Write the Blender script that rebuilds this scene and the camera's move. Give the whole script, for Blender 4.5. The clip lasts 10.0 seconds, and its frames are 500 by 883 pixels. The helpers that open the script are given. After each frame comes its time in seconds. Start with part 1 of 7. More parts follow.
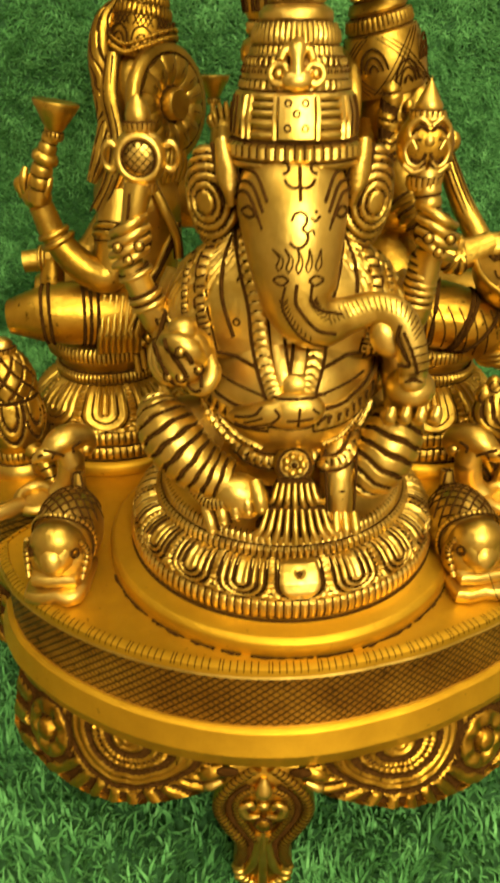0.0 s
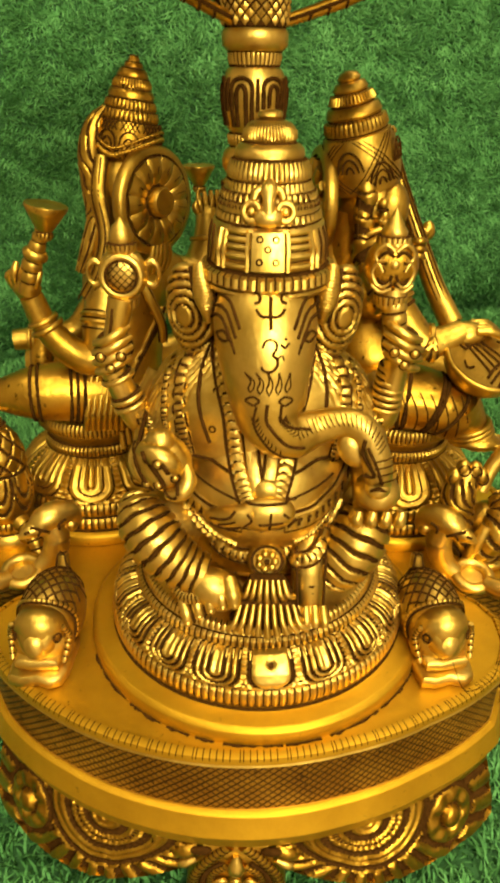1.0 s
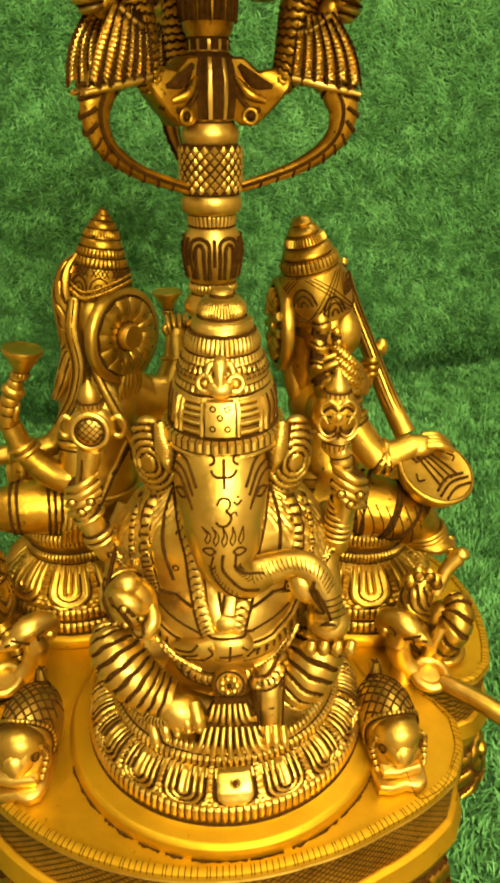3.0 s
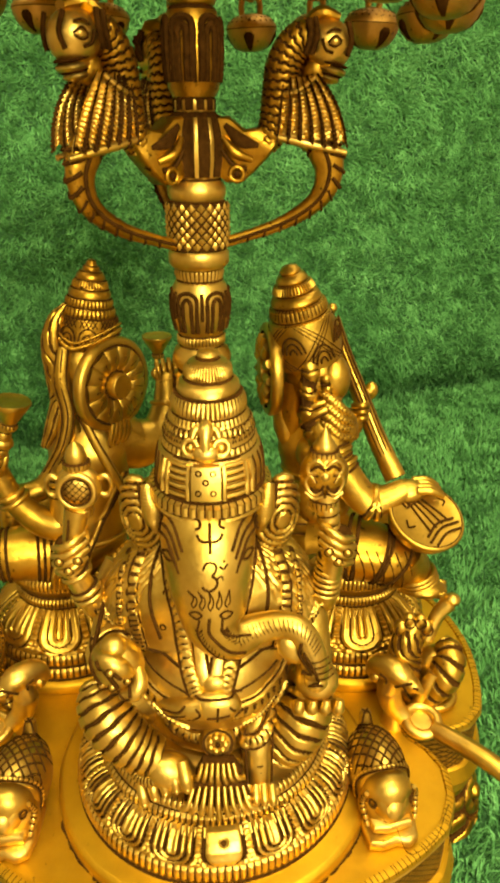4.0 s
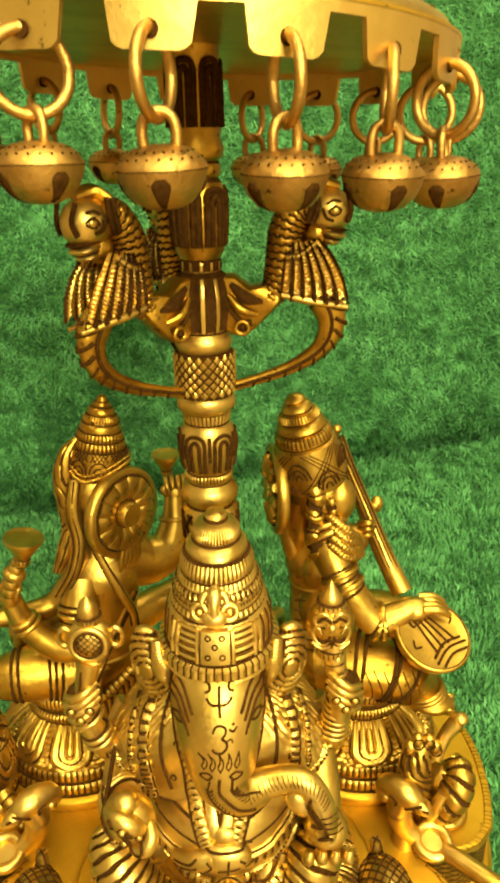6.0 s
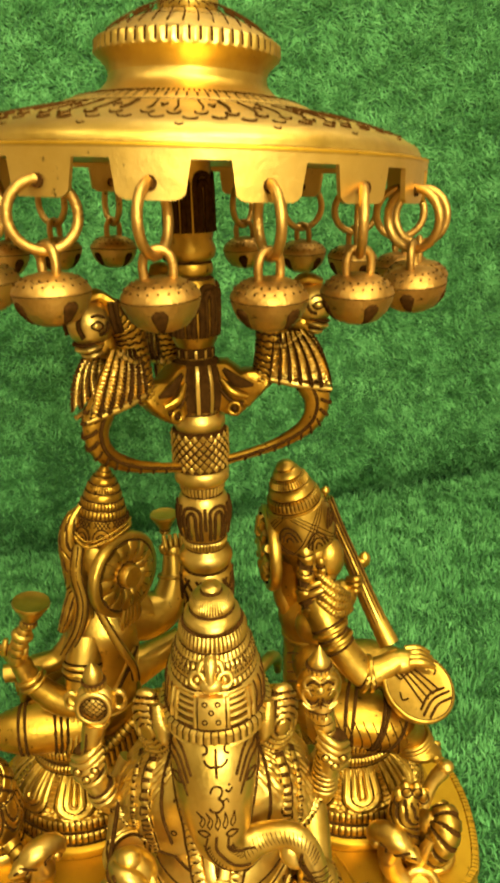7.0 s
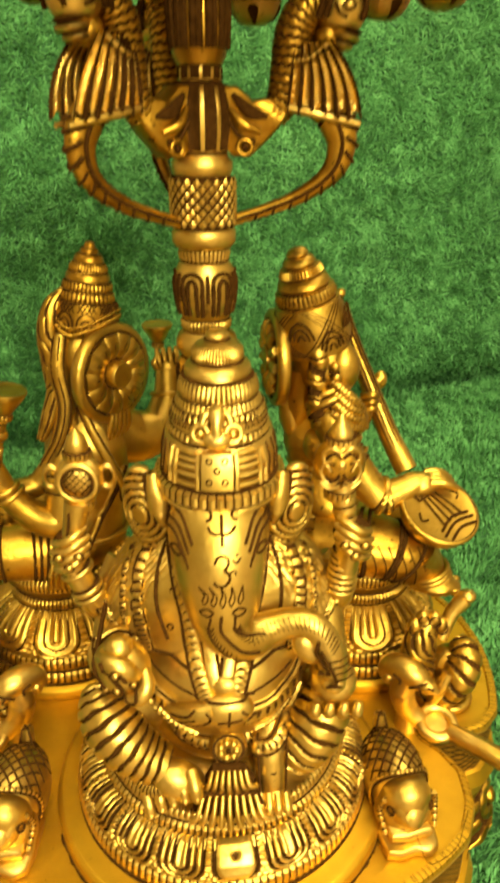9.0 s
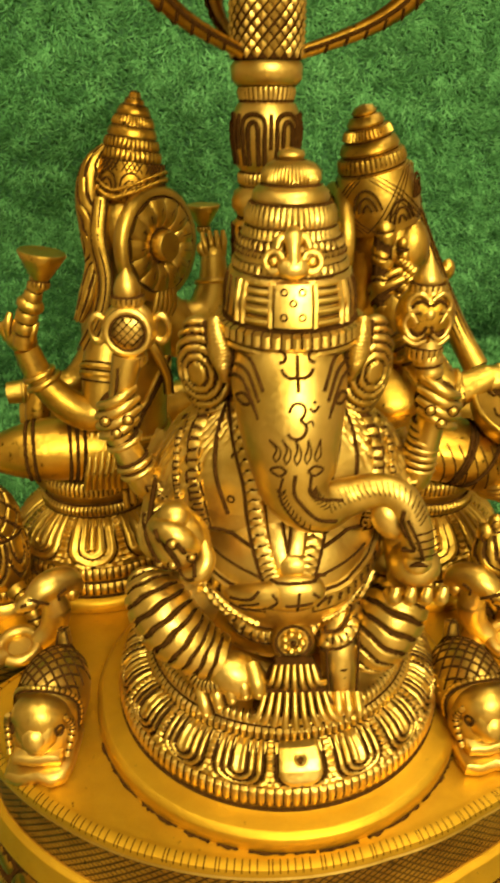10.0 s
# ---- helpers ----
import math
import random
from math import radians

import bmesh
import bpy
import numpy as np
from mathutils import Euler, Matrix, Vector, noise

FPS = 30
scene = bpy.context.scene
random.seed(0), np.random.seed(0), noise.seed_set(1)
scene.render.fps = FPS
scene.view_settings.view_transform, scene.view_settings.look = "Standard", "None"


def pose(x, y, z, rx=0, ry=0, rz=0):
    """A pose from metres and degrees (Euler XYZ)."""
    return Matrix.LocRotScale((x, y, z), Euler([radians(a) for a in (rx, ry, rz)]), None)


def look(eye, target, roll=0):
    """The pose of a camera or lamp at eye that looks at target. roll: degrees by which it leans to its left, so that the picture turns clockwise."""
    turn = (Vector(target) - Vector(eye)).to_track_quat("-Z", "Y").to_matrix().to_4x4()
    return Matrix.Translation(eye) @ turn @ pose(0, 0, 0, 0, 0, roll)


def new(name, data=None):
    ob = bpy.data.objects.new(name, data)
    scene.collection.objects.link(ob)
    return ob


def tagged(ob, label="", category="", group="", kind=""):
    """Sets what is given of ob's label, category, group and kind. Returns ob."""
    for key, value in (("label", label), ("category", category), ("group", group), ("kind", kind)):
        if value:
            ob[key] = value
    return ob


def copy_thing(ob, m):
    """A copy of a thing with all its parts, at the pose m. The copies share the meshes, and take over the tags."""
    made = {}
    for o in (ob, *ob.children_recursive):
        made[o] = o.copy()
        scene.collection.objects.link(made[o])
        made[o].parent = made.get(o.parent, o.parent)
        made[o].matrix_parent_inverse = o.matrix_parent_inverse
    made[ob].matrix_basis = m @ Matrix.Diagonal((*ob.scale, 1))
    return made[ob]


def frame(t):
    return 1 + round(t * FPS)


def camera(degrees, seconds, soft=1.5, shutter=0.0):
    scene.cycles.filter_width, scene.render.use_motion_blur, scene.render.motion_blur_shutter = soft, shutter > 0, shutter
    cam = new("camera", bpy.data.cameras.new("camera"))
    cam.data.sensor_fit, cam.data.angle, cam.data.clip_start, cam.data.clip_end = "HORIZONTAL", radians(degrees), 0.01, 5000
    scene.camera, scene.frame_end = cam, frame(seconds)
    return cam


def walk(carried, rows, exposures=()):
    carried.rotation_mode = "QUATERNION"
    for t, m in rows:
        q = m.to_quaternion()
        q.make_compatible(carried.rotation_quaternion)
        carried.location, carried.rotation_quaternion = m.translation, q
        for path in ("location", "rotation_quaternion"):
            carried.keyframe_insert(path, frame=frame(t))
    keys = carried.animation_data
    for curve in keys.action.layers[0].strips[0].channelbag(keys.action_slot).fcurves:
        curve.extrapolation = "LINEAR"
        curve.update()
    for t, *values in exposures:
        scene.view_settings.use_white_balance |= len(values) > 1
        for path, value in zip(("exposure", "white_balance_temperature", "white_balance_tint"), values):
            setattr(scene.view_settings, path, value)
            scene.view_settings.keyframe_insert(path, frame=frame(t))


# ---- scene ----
cam = camera(38.6, 10.0, soft=3.4, shutter=0.5)
METRES, EYE, TILT, LEAN, TURN = 0.36, 0.321, -29.0, 0.0, 0.0
ROWS = [
    (0.0, 0.0, 0.0, 0.0, -0.0, 0.0, 0.0),
    (0.5, 0.0141, -0.0177, 0.0513, -0.12, 0.64, -0.0),
    (1.0, 0.0199, -0.0367, 0.0877, -0.37, 0.88, -0.63),
    (1.5, 0.0266, -0.0655, 0.1186, -0.65, 1.74, -0.63),
    (2.0, 0.0289, -0.0953, 0.1487, -0.48, 2.74, -0.72),
    (2.5, 0.0403, -0.1024, 0.1768, -0.78, 3.03, -0.09),
    (4.0, 0.0644, -0.1068, 0.2534, -1.22, 3.82, 0.68),
    (4.5, 0.0649, -0.1093, 0.2894, -0.89, 4.41, 0.56),
    (5.0, 0.0667, -0.1171, 0.3236, -0.7, 4.95, 0.94),
    (5.5, 0.0645, -0.1159, 0.3587, -0.52, 5.34, 1.0),
    (7.0, 0.0729, -0.2083, 0.4385, -0.75, 7.73, 1.8),
    (7.5, 0.0645, -0.2345, 0.4582, -0.43, 8.35, 1.83),
    (8.0, 0.0609, -0.2069, 0.4244, -0.6, 7.43, 1.71),
    (8.5, 0.0666, -0.1385, 0.324, -1.18, 5.87, 2.62),
    (9.0, 0.0436, -0.0628, 0.2404, -2.02, 4.09, 1.11),
    (9.5, 0.0195, -0.0117, 0.1735, -1.88, 3.04, 0.99),
    (10.0, -0.0058, 0.0312, 0.1281, -0.93, 2.91, 0.53),
]
walk(cam, [(t, pose(-0.010, -0.3158, EYE, TILT, LEAN, TURN) @ pose(METRES * x, METRES * y, METRES * z, 90 + pitch, roll, yaw)) for t, x, y, z, yaw, pitch, roll in ROWS],
     exposures=((0.0, -0.29, 6650, 18), (1.0, -0.21, 6700, 18), (2.5, -0.02, 7150, 17), (4.0, 0.08, 6900, 15), (5.0, 0.20, 6650, 12), (5.5, 0.32, 6550, 12), (7.0, 0.08, 6400, 14), (7.5, 0.0, 6400, 14), (8.5, 0.0, 6450, 13), (9.0, 0.15, 6650, 16), (9.5, -0.02, 6650, 18), (10.0, -0.13, 6700, 18)))


# ---- world and lights ----
world = bpy.data.worlds.new("world")
scene.world = world
world.use_nodes = True
world.node_tree.nodes["Background"].inputs[0].default_value = (1.0, 0.93, 0.80, 1)
world.node_tree.nodes["Background"].inputs[1].default_value = 0.18


def area_lamp(name, eye, target, sx, sy, power, colour):
    data = bpy.data.lights.new(name, "AREA")
    data.shape, data.size, data.size_y = "RECTANGLE", sx, sy
    data.energy, data.color = power, colour
    ob = new(name, data)
    ob.matrix_world = look(eye, target)
    return ob


area_lamp("unseen_lamp_light", (-0.85, -0.75, 2.18), (-0.78, -0.70, 0.0), 1.2, 0.35, 13, (1.0, 0.91, 0.75))
# rear lamp, added only to brighten the dome and upward-facing brass
area_lamp("unseen_lamp_light", (0.40, 0.72, 2.18), (0.40, 0.70, 0.0), 1.2, 0.35, 12, (1.0, 0.91, 0.75))
area_lamp("unseen_lamp_light", (0.45, -0.75, 2.18), (0.4, -0.70, 0.0), 1.2, 0.35, 44, (1.0, 0.91, 0.75))
# fill panel added at the front right; no window is built there
area_lamp("front_fill_light", (0.60, -2.26, 1.45), (0.15, 0.0, 0.5), 0.9, 0.6, 108, (1.0, 0.95, 0.84))


# ---- materials ----
def material(name):
    m = bpy.data.materials.new(name)
    m.use_nodes = True
    nt = m.node_tree
    return m, nt, nt.nodes["Principled BSDF"]


def link(nt, a, b):
    nt.links.new(a, b)


def add(nt, kind, **values):
    n = nt.nodes.new(kind)
    for key, value in values.items():
        n.inputs[key].default_value = value
    return n


def ramp(nt, source, stops):
    r = nt.nodes.new("ShaderNodeValToRGB")
    while len(r.color_ramp.elements) < len(stops):
        r.color_ramp.elements.new(0.5)
    for e, (p, c) in zip(r.color_ramp.elements, stops):
        e.position, e.color = p, (*c, 1)
    link(nt, source, r.inputs[0])
    return r.outputs[0]


def brass(name, light, dark, rough_low, rough_high, grain=900.0, bump=0.12, spots=-0.07, metal=1.0, lump=0.20):
    """Cast brass: cloudy tarnish, small dark pits, a fine cast grain."""
    m, nt, b = material(name)
    at = nt.nodes.new("ShaderNodeTexCoord").outputs["Object"]
    big = add(nt, "ShaderNodeTexNoise", Scale=38.0, Detail=5.0, Roughness=0.6)
    fine = add(nt, "ShaderNodeTexNoise", Scale=grain, Detail=4.0, Roughness=0.65)
    pits = add(nt, "ShaderNodeTexNoise", Scale=260.0, Detail=3.0, Roughness=0.7)
    for n in (big, fine, pits):
        link(nt, at, n.inputs["Vector"])
    tone = ramp(nt, big.outputs["Fac"], [(0.32, dark), (0.62, light)])
    pit = ramp(nt, pits.outputs["Fac"], [(0.27 + spots, (0.12, 0.12, 0.12)), (0.36 + spots, (1, 1, 1))])
    mix = nt.nodes.new("ShaderNodeMix")
    mix.data_type, mix.blend_type = "RGBA", "MULTIPLY"
    mix.inputs["Factor"].default_value = 1.0
    link(nt, tone, mix.inputs["A"])
    link(nt, pit, mix.inputs["B"])
    link(nt, mix.outputs["Result"], b.inputs["Base Color"])
    b.inputs["Metallic"].default_value = metal
    rr = nt.nodes.new("ShaderNodeMapRange")
    rr.inputs["From Min"].default_value, rr.inputs["From Max"].default_value = 0.3, 0.7
    rr.inputs["To Min"].default_value, rr.inputs["To Max"].default_value = rough_low, rough_high
    link(nt, fine.outputs["Fac"], rr.inputs["Value"])
    link(nt, rr.outputs["Result"], b.inputs["Roughness"])
    lumps = add(nt, "ShaderNodeTexNoise", Scale=210.0, Detail=3.0, Roughness=0.55)
    link(nt, at, lumps.inputs["Vector"])
    bl = add(nt, "ShaderNodeBump", Strength=lump, Distance=0.0009)
    link(nt, lumps.outputs["Fac"], bl.inputs["Height"])
    bp = add(nt, "ShaderNodeBump", Strength=bump, Distance=0.0006)
    link(nt, fine.outputs["Fac"], bp.inputs["Height"])
    link(nt, bl.outputs["Normal"], bp.inputs["Normal"])
    link(nt, bp.outputs["Normal"], b.inputs["Normal"])
    return m


BRASS = brass("polished_brass", (0.72, 0.485, 0.082), (0.47, 0.290, 0.030), 0.31, 0.47, 900.0, 0.12, lump=0.22)
SATIN = brass("satin_brass", (0.60, 0.338, 0.012), (0.49, 0.266, 0.008), 0.42, 0.56, 1400.0, 0.08, -0.03, 0.9)
BELL = brass("dull_bell_brass", (0.56, 0.33, 0.055), (0.32, 0.165, 0.024), 0.36, 0.54, 700.0, 0.5, 0.02, lump=0.45)
# aged brass; on the upper shaft its dark colour also holds canopy shade
OLD = brass("aged_and_shaded_brass", (0.56, 0.322, 0.026), (0.30, 0.145, 0.009), 0.28, 0.46, 800.0, 0.2, 0.03, lump=0.35)
SHEET = brass("sheet_brass", (0.68, 0.440, 0.075), (0.57, 0.350, 0.044), 0.36, 0.50, 1400.0, 0.08, -0.03, 0.95)
# darker tone that partly stands in for shade on the goddess statues
CAST = brass("dimmed_cast_brass", (0.61, 0.385, 0.046), (0.35, 0.195, 0.014), 0.30, 0.47, 800.0, 0.2, -0.01, lump=0.30)


def patina(name, colour, rough):
    m, nt, b = material(name)
    at = nt.nodes.new("ShaderNodeTexCoord").outputs["Object"]
    n = add(nt, "ShaderNodeTexNoise", Scale=500.0, Detail=3.0)
    link(nt, at, n.inputs["Vector"])
    link(nt, ramp(nt, n.outputs["Fac"], [(0.3, colour), (0.75, tuple(c * 2.2 for c in colour))]), b.inputs["Base Color"])
    b.inputs["Roughness"].default_value = rough
    b.inputs["Specular IOR Level"].default_value = 0.0
    return m


DARK = patina("black_patina", (0.030, 0.0125, 0.0018), 0.7)


def engraved(name, kind, scale, amount):
    """Brass with lines cut by a graver and blackened; UV in metres."""
    m = OLD.copy()
    m.name = name
    nt = m.node_tree
    b = nt.nodes["Principled BSDF"]
    nt.links.remove(b.inputs["Roughness"].links[0])
    b.inputs["Roughness"].default_value = 0.50
    b.inputs["Metallic"].default_value = 0.55
    b.inputs["Specular IOR Level"].default_value = 0.1
    uv = nt.nodes.new("ShaderNodeTexCoord").outputs["UV"]
    wob = add(nt, "ShaderNodeTexNoise", Scale=90.0, Detail=2.0)
    link(nt, uv, wob.inputs["Vector"])
    masks = []
    for turn in ((45, -45) if kind == "cross" else (0,)):
        mp = nt.nodes.new("ShaderNodeMapping")
        mp.inputs["Rotation"].default_value = (0, 0, radians(turn))
        link(nt, uv, mp.inputs["Vector"])
        w = add(nt, "ShaderNodeTexWave", Scale=scale, Distortion=0.0)
        w.wave_type, w.bands_direction, w.wave_profile = "BANDS", "X", "SIN"
        link(nt, mp.outputs["Vector"], w.inputs["Vector"])
        if masks:
            # the second stroke is shallower than the first
            up = nt.nodes.new("ShaderNodeMath")
            up.operation = "ADD"
            link(nt, w.outputs["Fac"], up.inputs[0])
            up.inputs[1].default_value = 0.11
            masks.append(up.outputs[0])
        else:
            masks.append(w.outputs["Fac"])
    low = masks[0]
    if len(masks) > 1:
        mn = nt.nodes.new("ShaderNodeMath")
        mn.operation = "MINIMUM"
        link(nt, masks[0], mn.inputs[0])
        link(nt, masks[1], mn.inputs[1])
        low = mn.outputs[0]
    old = b.inputs["Base Color"].links[0].from_socket
    ad = nt.nodes.new("ShaderNodeMath")
    ad.operation = "MULTIPLY_ADD"
    link(nt, wob.outputs["Fac"], ad.inputs[0])
    ad.inputs[1].default_value = 0.185
    link(nt, low, ad.inputs[2])
    cut = ramp(nt, ad.outputs[0], [(0.16 + amount, (0.12, 0.09, 0.06)), (0.44 + amount, (0.58, 0.48, 0.36))])
    mix = nt.nodes.new("ShaderNodeMix")
    mix.data_type, mix.blend_type = "RGBA", "MULTIPLY"
    mix.inputs["Factor"].default_value = 1.0
    link(nt, old, mix.inputs["A"])
    link(nt, cut, mix.inputs["B"])
    link(nt, mix.outputs["Result"], b.inputs["Base Color"])
    bp = add(nt, "ShaderNodeBump", Strength=0.5, Distance=0.0004)
    link(nt, cut, bp.inputs["Height"])
    link(nt, bp.outputs["Normal"], b.inputs["Normal"])
    return m


HATCH = engraved("cross_hatched_brass", "cross", 128.0, 0.04)


def turf_material(name):
    m, nt, b = material(name)
    g = nt.nodes.new("ShaderNodeNewGeometry")
    c = ramp(nt, g.outputs["Random Per Island"], [(0.0, (0.070, 0.240, 0.052)), (0.5, (0.094, 0.312, 0.070)), (0.85, (0.122, 0.372, 0.088)), (1.0, (0.150, 0.41, 0.105))])
    pos = add(nt, "ShaderNodeTexNoise", Scale=9.0, Detail=3.0)
    link(nt, g.outputs["Position"], pos.inputs["Vector"])
    mix = nt.nodes.new("ShaderNodeMix")
    mix.data_type, mix.blend_type = "RGBA", "MULTIPLY"
    mix.inputs["Factor"].default_value = 1.0
    link(nt, c, mix.inputs["A"])
    link(nt, ramp(nt, pos.outputs["Fac"], [(0.3, (0.72, 0.78, 0.7)), (0.7, (1.15, 1.1, 1.1))]), mix.inputs["B"])
    clump = add(nt, "ShaderNodeTexNoise", Scale=58.0, Detail=3.0)
    link(nt, g.outputs["Position"], clump.inputs["Vector"])
    mix2 = nt.nodes.new("ShaderNodeMix")
    mix2.data_type, mix2.blend_type = "RGBA", "MULTIPLY"
    mix2.inputs["Factor"].default_value = 1.0
    link(nt, mix.outputs["Result"], mix2.inputs["A"])
    link(nt, ramp(nt, clump.outputs["Fac"], [(0.34, (0.60, 0.65, 0.58)), (0.66, (1.22, 1.16, 1.18))]), mix2.inputs["B"])
    link(nt, mix2.outputs["Result"], b.inputs["Base Color"])
    b.inputs["Roughness"].default_value = 0.7
    b.inputs["Specular IOR Level"].default_value = 0.08
    return m


TURF = turf_material("plastic_turf_blades")


def plain(name, low, high, scale, rough):
    m, nt, b = material(name)
    at = nt.nodes.new("ShaderNodeTexCoord").outputs["Object"]
    n = add(nt, "ShaderNodeTexNoise", Scale=scale, Detail=5.0)
    link(nt, at, n.inputs["Vector"])
    link(nt, ramp(nt, n.outputs["Fac"], [(0.3, low), (0.7, high)]), b.inputs["Base Color"])
    b.inputs["Roughness"].default_value = rough
    return m


BACKING = plain("turf_backing", (0.016, 0.085, 0.012), (0.033, 0.138, 0.022), 160.0, 0.9)
# walls, ceiling and floor of the unseen room, toned for reflections in brass
PAINT = plain("cream_wall_paint", (0.36, 0.31, 0.215), (0.44, 0.38, 0.27), 6.0, 0.8)
CEILING = plain("white_ceiling_paint", (0.66, 0.62, 0.54), (0.72, 0.68, 0.59), 5.0, 0.85)
TILE = plain("tan_floor", (0.20, 0.135, 0.065), (0.27, 0.185, 0.09), 9.0, 0.5)
THREAD = plain("dark_thread", (0.05, 0.03, 0.012), (0.08, 0.05, 0.02), 300.0, 0.8)
WHITE = plain("white_lamp_frame", (0.72, 0.72, 0.70), (0.8, 0.8, 0.78), 20.0, 0.4)
MATS = [BRASS, DARK, SATIN, HATCH, OLD, BELL, CAST, SHEET]
B, D, S, H, O, L, C, K = range(8)


# ---- shaping kit ----
def spline(points, n):
    """Catmull-Rom through rows of numbers, n samples."""
    p = np.array(points, float)
    p = np.vstack([2 * p[0] - p[1], p, 2 * p[-1] - p[-2]])
    out = []
    for k in range(n):
        u = k / (n - 1) * (len(p) - 3)
        i = min(int(u), len(p) - 4)
        t = u - i
        a, b, c, d = p[i:i + 4]
        out.append(0.5 * (2 * b + (c - a) * t + (2 * a - 5 * b + 4 * c - d) * t * t + (3 * b - a - 3 * c + d) * t ** 3))
    return np.array(out)


def notch(d, half):
    """1 inside a groove of that half width, falling off at its edges."""
    return np.clip((half - np.abs(d)) / (half * 0.55), 0, 1)


class Form:
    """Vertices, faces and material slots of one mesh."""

    def __init__(self):
        self.v, self.f, self.m, self.uv = [], [], [], {}

    def grid(self, rows, mats, closed=True, cap0=False, cap1=False, capmat=None):
        """rows: equal rings of points; mats(i, j): the slot of the face."""
        base, n = len(self.v), len(rows[0])
        for row in rows:
            self.v.extend(tuple(map(float, q)) for q in row)
        for i in range(len(rows) - 1):
            for j in range(n if closed else n - 1):
                k = (j + 1) % n
                self.f.append((base + i * n + j, base + i * n + k, base + (i + 1) * n + k, base + (i + 1) * n + j))
                self.m.append(mats(i, j) if callable(mats) else mats)
        for on, i in ((cap0, 0), (cap1, len(rows) - 1)):
            if on:
                ring = [base + i * n + j for j in range(n)]
                self.f.append(tuple(reversed(ring)) if i == 0 else tuple(ring))
                m = mats(min(i, len(rows) - 2), 0) if callable(mats) else mats
                self.m.append(m if capmat is None else capmat)

    def lathe(self, prof, at=(0, 0, 0), seg=48, mat=B, turn=None, sx=1.0, sy=1.0, ribs=None, wide=False):
        """prof rows: (radius, z[, slot]) or (radius, z, "rib", depth): raised ribs with blackened gaps. The slot is that of the band above the row."""
        if ribs:
            seg = ribs * 4
        m = turn or Matrix.Identity(3)
        rows, kinds = [], []
        for row in prof:
            r, z = row[0], row[1]
            k = row[2] if len(row) > 2 else mat
            cut = row[3] if k == "rib" else 0.0
            ring = []
            for j in range(seg):
                a = 2 * math.pi * j / seg
                q = r - (cut if j % 4 > 1 else 0.0)
                p = m @ Vector((q * sx * math.cos(a), q * sy * math.sin(a), z))
                ring.append((p.x + at[0], p.y + at[1], p.z + at[2]))
            rows.append(ring)
            kinds.append(k)
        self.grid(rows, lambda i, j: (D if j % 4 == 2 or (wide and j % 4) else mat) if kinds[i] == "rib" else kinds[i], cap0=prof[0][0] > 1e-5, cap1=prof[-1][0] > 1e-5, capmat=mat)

    def ball(self, at, r, mat=B, turn=None, seg=18, rings=11):
        r = (r, r, r) if isinstance(r, (int, float)) else r
        m = turn or Matrix.Identity(3)
        rows = []
        for i in range(rings + 1):
            b = math.pi * (i + 0.02) / (rings + 0.04) - math.pi / 2
            row = []
            for j in range(seg):
                a = 2 * math.pi * j / seg
                p = m @ Vector((r[0] * math.cos(b) * math.cos(a), r[1] * math.cos(b) * math.sin(a), r[2] * math.sin(b)))
                row.append((p.x + at[0], p.y + at[1], p.z + at[2]))
            rows.append(row)
        self.grid(rows, mat, cap0=True, cap1=True)

    def tube(self, pts, radii, n=24, seg=14, mat=B, flat=1.0, up=(0, 0, 1), grooves=0, depth=0.06):
        """A swept tube; radii per point; flat: its width along up over the other; grooves: blackened rings along it."""
        if isinstance(radii, (int, float)):
            radii = [radii] * len(pts)
        if grooves:
            n = grooves * 4 + 1
        c = spline([(*p, r) for p, r in zip(pts, radii)], n)
        rows = []
        side0 = None
        for i in range(n):
            d = Vector(c[min(i + 1, n - 1), :3] - c[max(i - 1, 0), :3])
            d = d.normalized() if d.length > 1e-9 else Vector((0, 0, 1))
            s = d.cross(Vector(up))
            s = s.normalized() if s.length > 0.05 else (side0 or Vector((1, 0, 0)))
            if side0 and s.dot(side0) < 0:
                s = -s
            side0 = s
            w = s.cross(d)
            r = max(c[i, 3], 1e-5)
            if grooves and i % 4 == 0 and 0 < i < n - 1:
                r *= 1 - depth
            rows.append([Vector(c[i, :3]) + s * (r * math.cos(2 * math.pi * j / seg)) + w * (r * flat * math.sin(2 * math.pi * j / seg)) for j in range(seg)])
        self.grid(rows, (lambda i, j: D if grooves and i % 4 == 0 and i > 0 else mat), cap0=True, cap1=True, capmat=mat)

    def rings(self, pts, radii, where, width=0.0006, seg=16, flat=1.0, up=(0, 0, 1), mat=D, lift=0.0002):
        """Thin bands round the tube that tube() makes of the same points, at the shares given."""
        if isinstance(radii, (int, float)):
            radii = [radii] * len(pts)
        c = spline([(*p, r) for p, r in zip(pts, radii)], 121)
        for u in where:
            i = min(max(int(u * 120), 1), 119)
            d = Vector(c[i + 1, :3] - c[i - 1, :3]).normalized()
            s = d.cross(Vector(up)).normalized()
            w = s.cross(d)
            r = c[i, 3] + lift
            mid = Vector(c[i, :3])
            loop = [mid + s * (r * math.cos(2 * math.pi * j / seg)) + w * (r * flat * math.sin(2 * math.pi * j / seg)) for j in range(seg)]
            self.loop(loop, width, mat)

    def loop(self, pts, r, mat=D, seg=6):
        n = len(pts)
        rows = []
        for i in range(n):
            p, a, b = Vector(pts[i]), Vector(pts[i - 1]), Vector(pts[(i + 1) % n])
            d = (b - a).normalized()
            s = d.cross(Vector((0.123, 0.31, 0.94)))
            s = s.normalized() if s.length > 0.05 else Vector((1, 0, 0))
            w = s.cross(d)
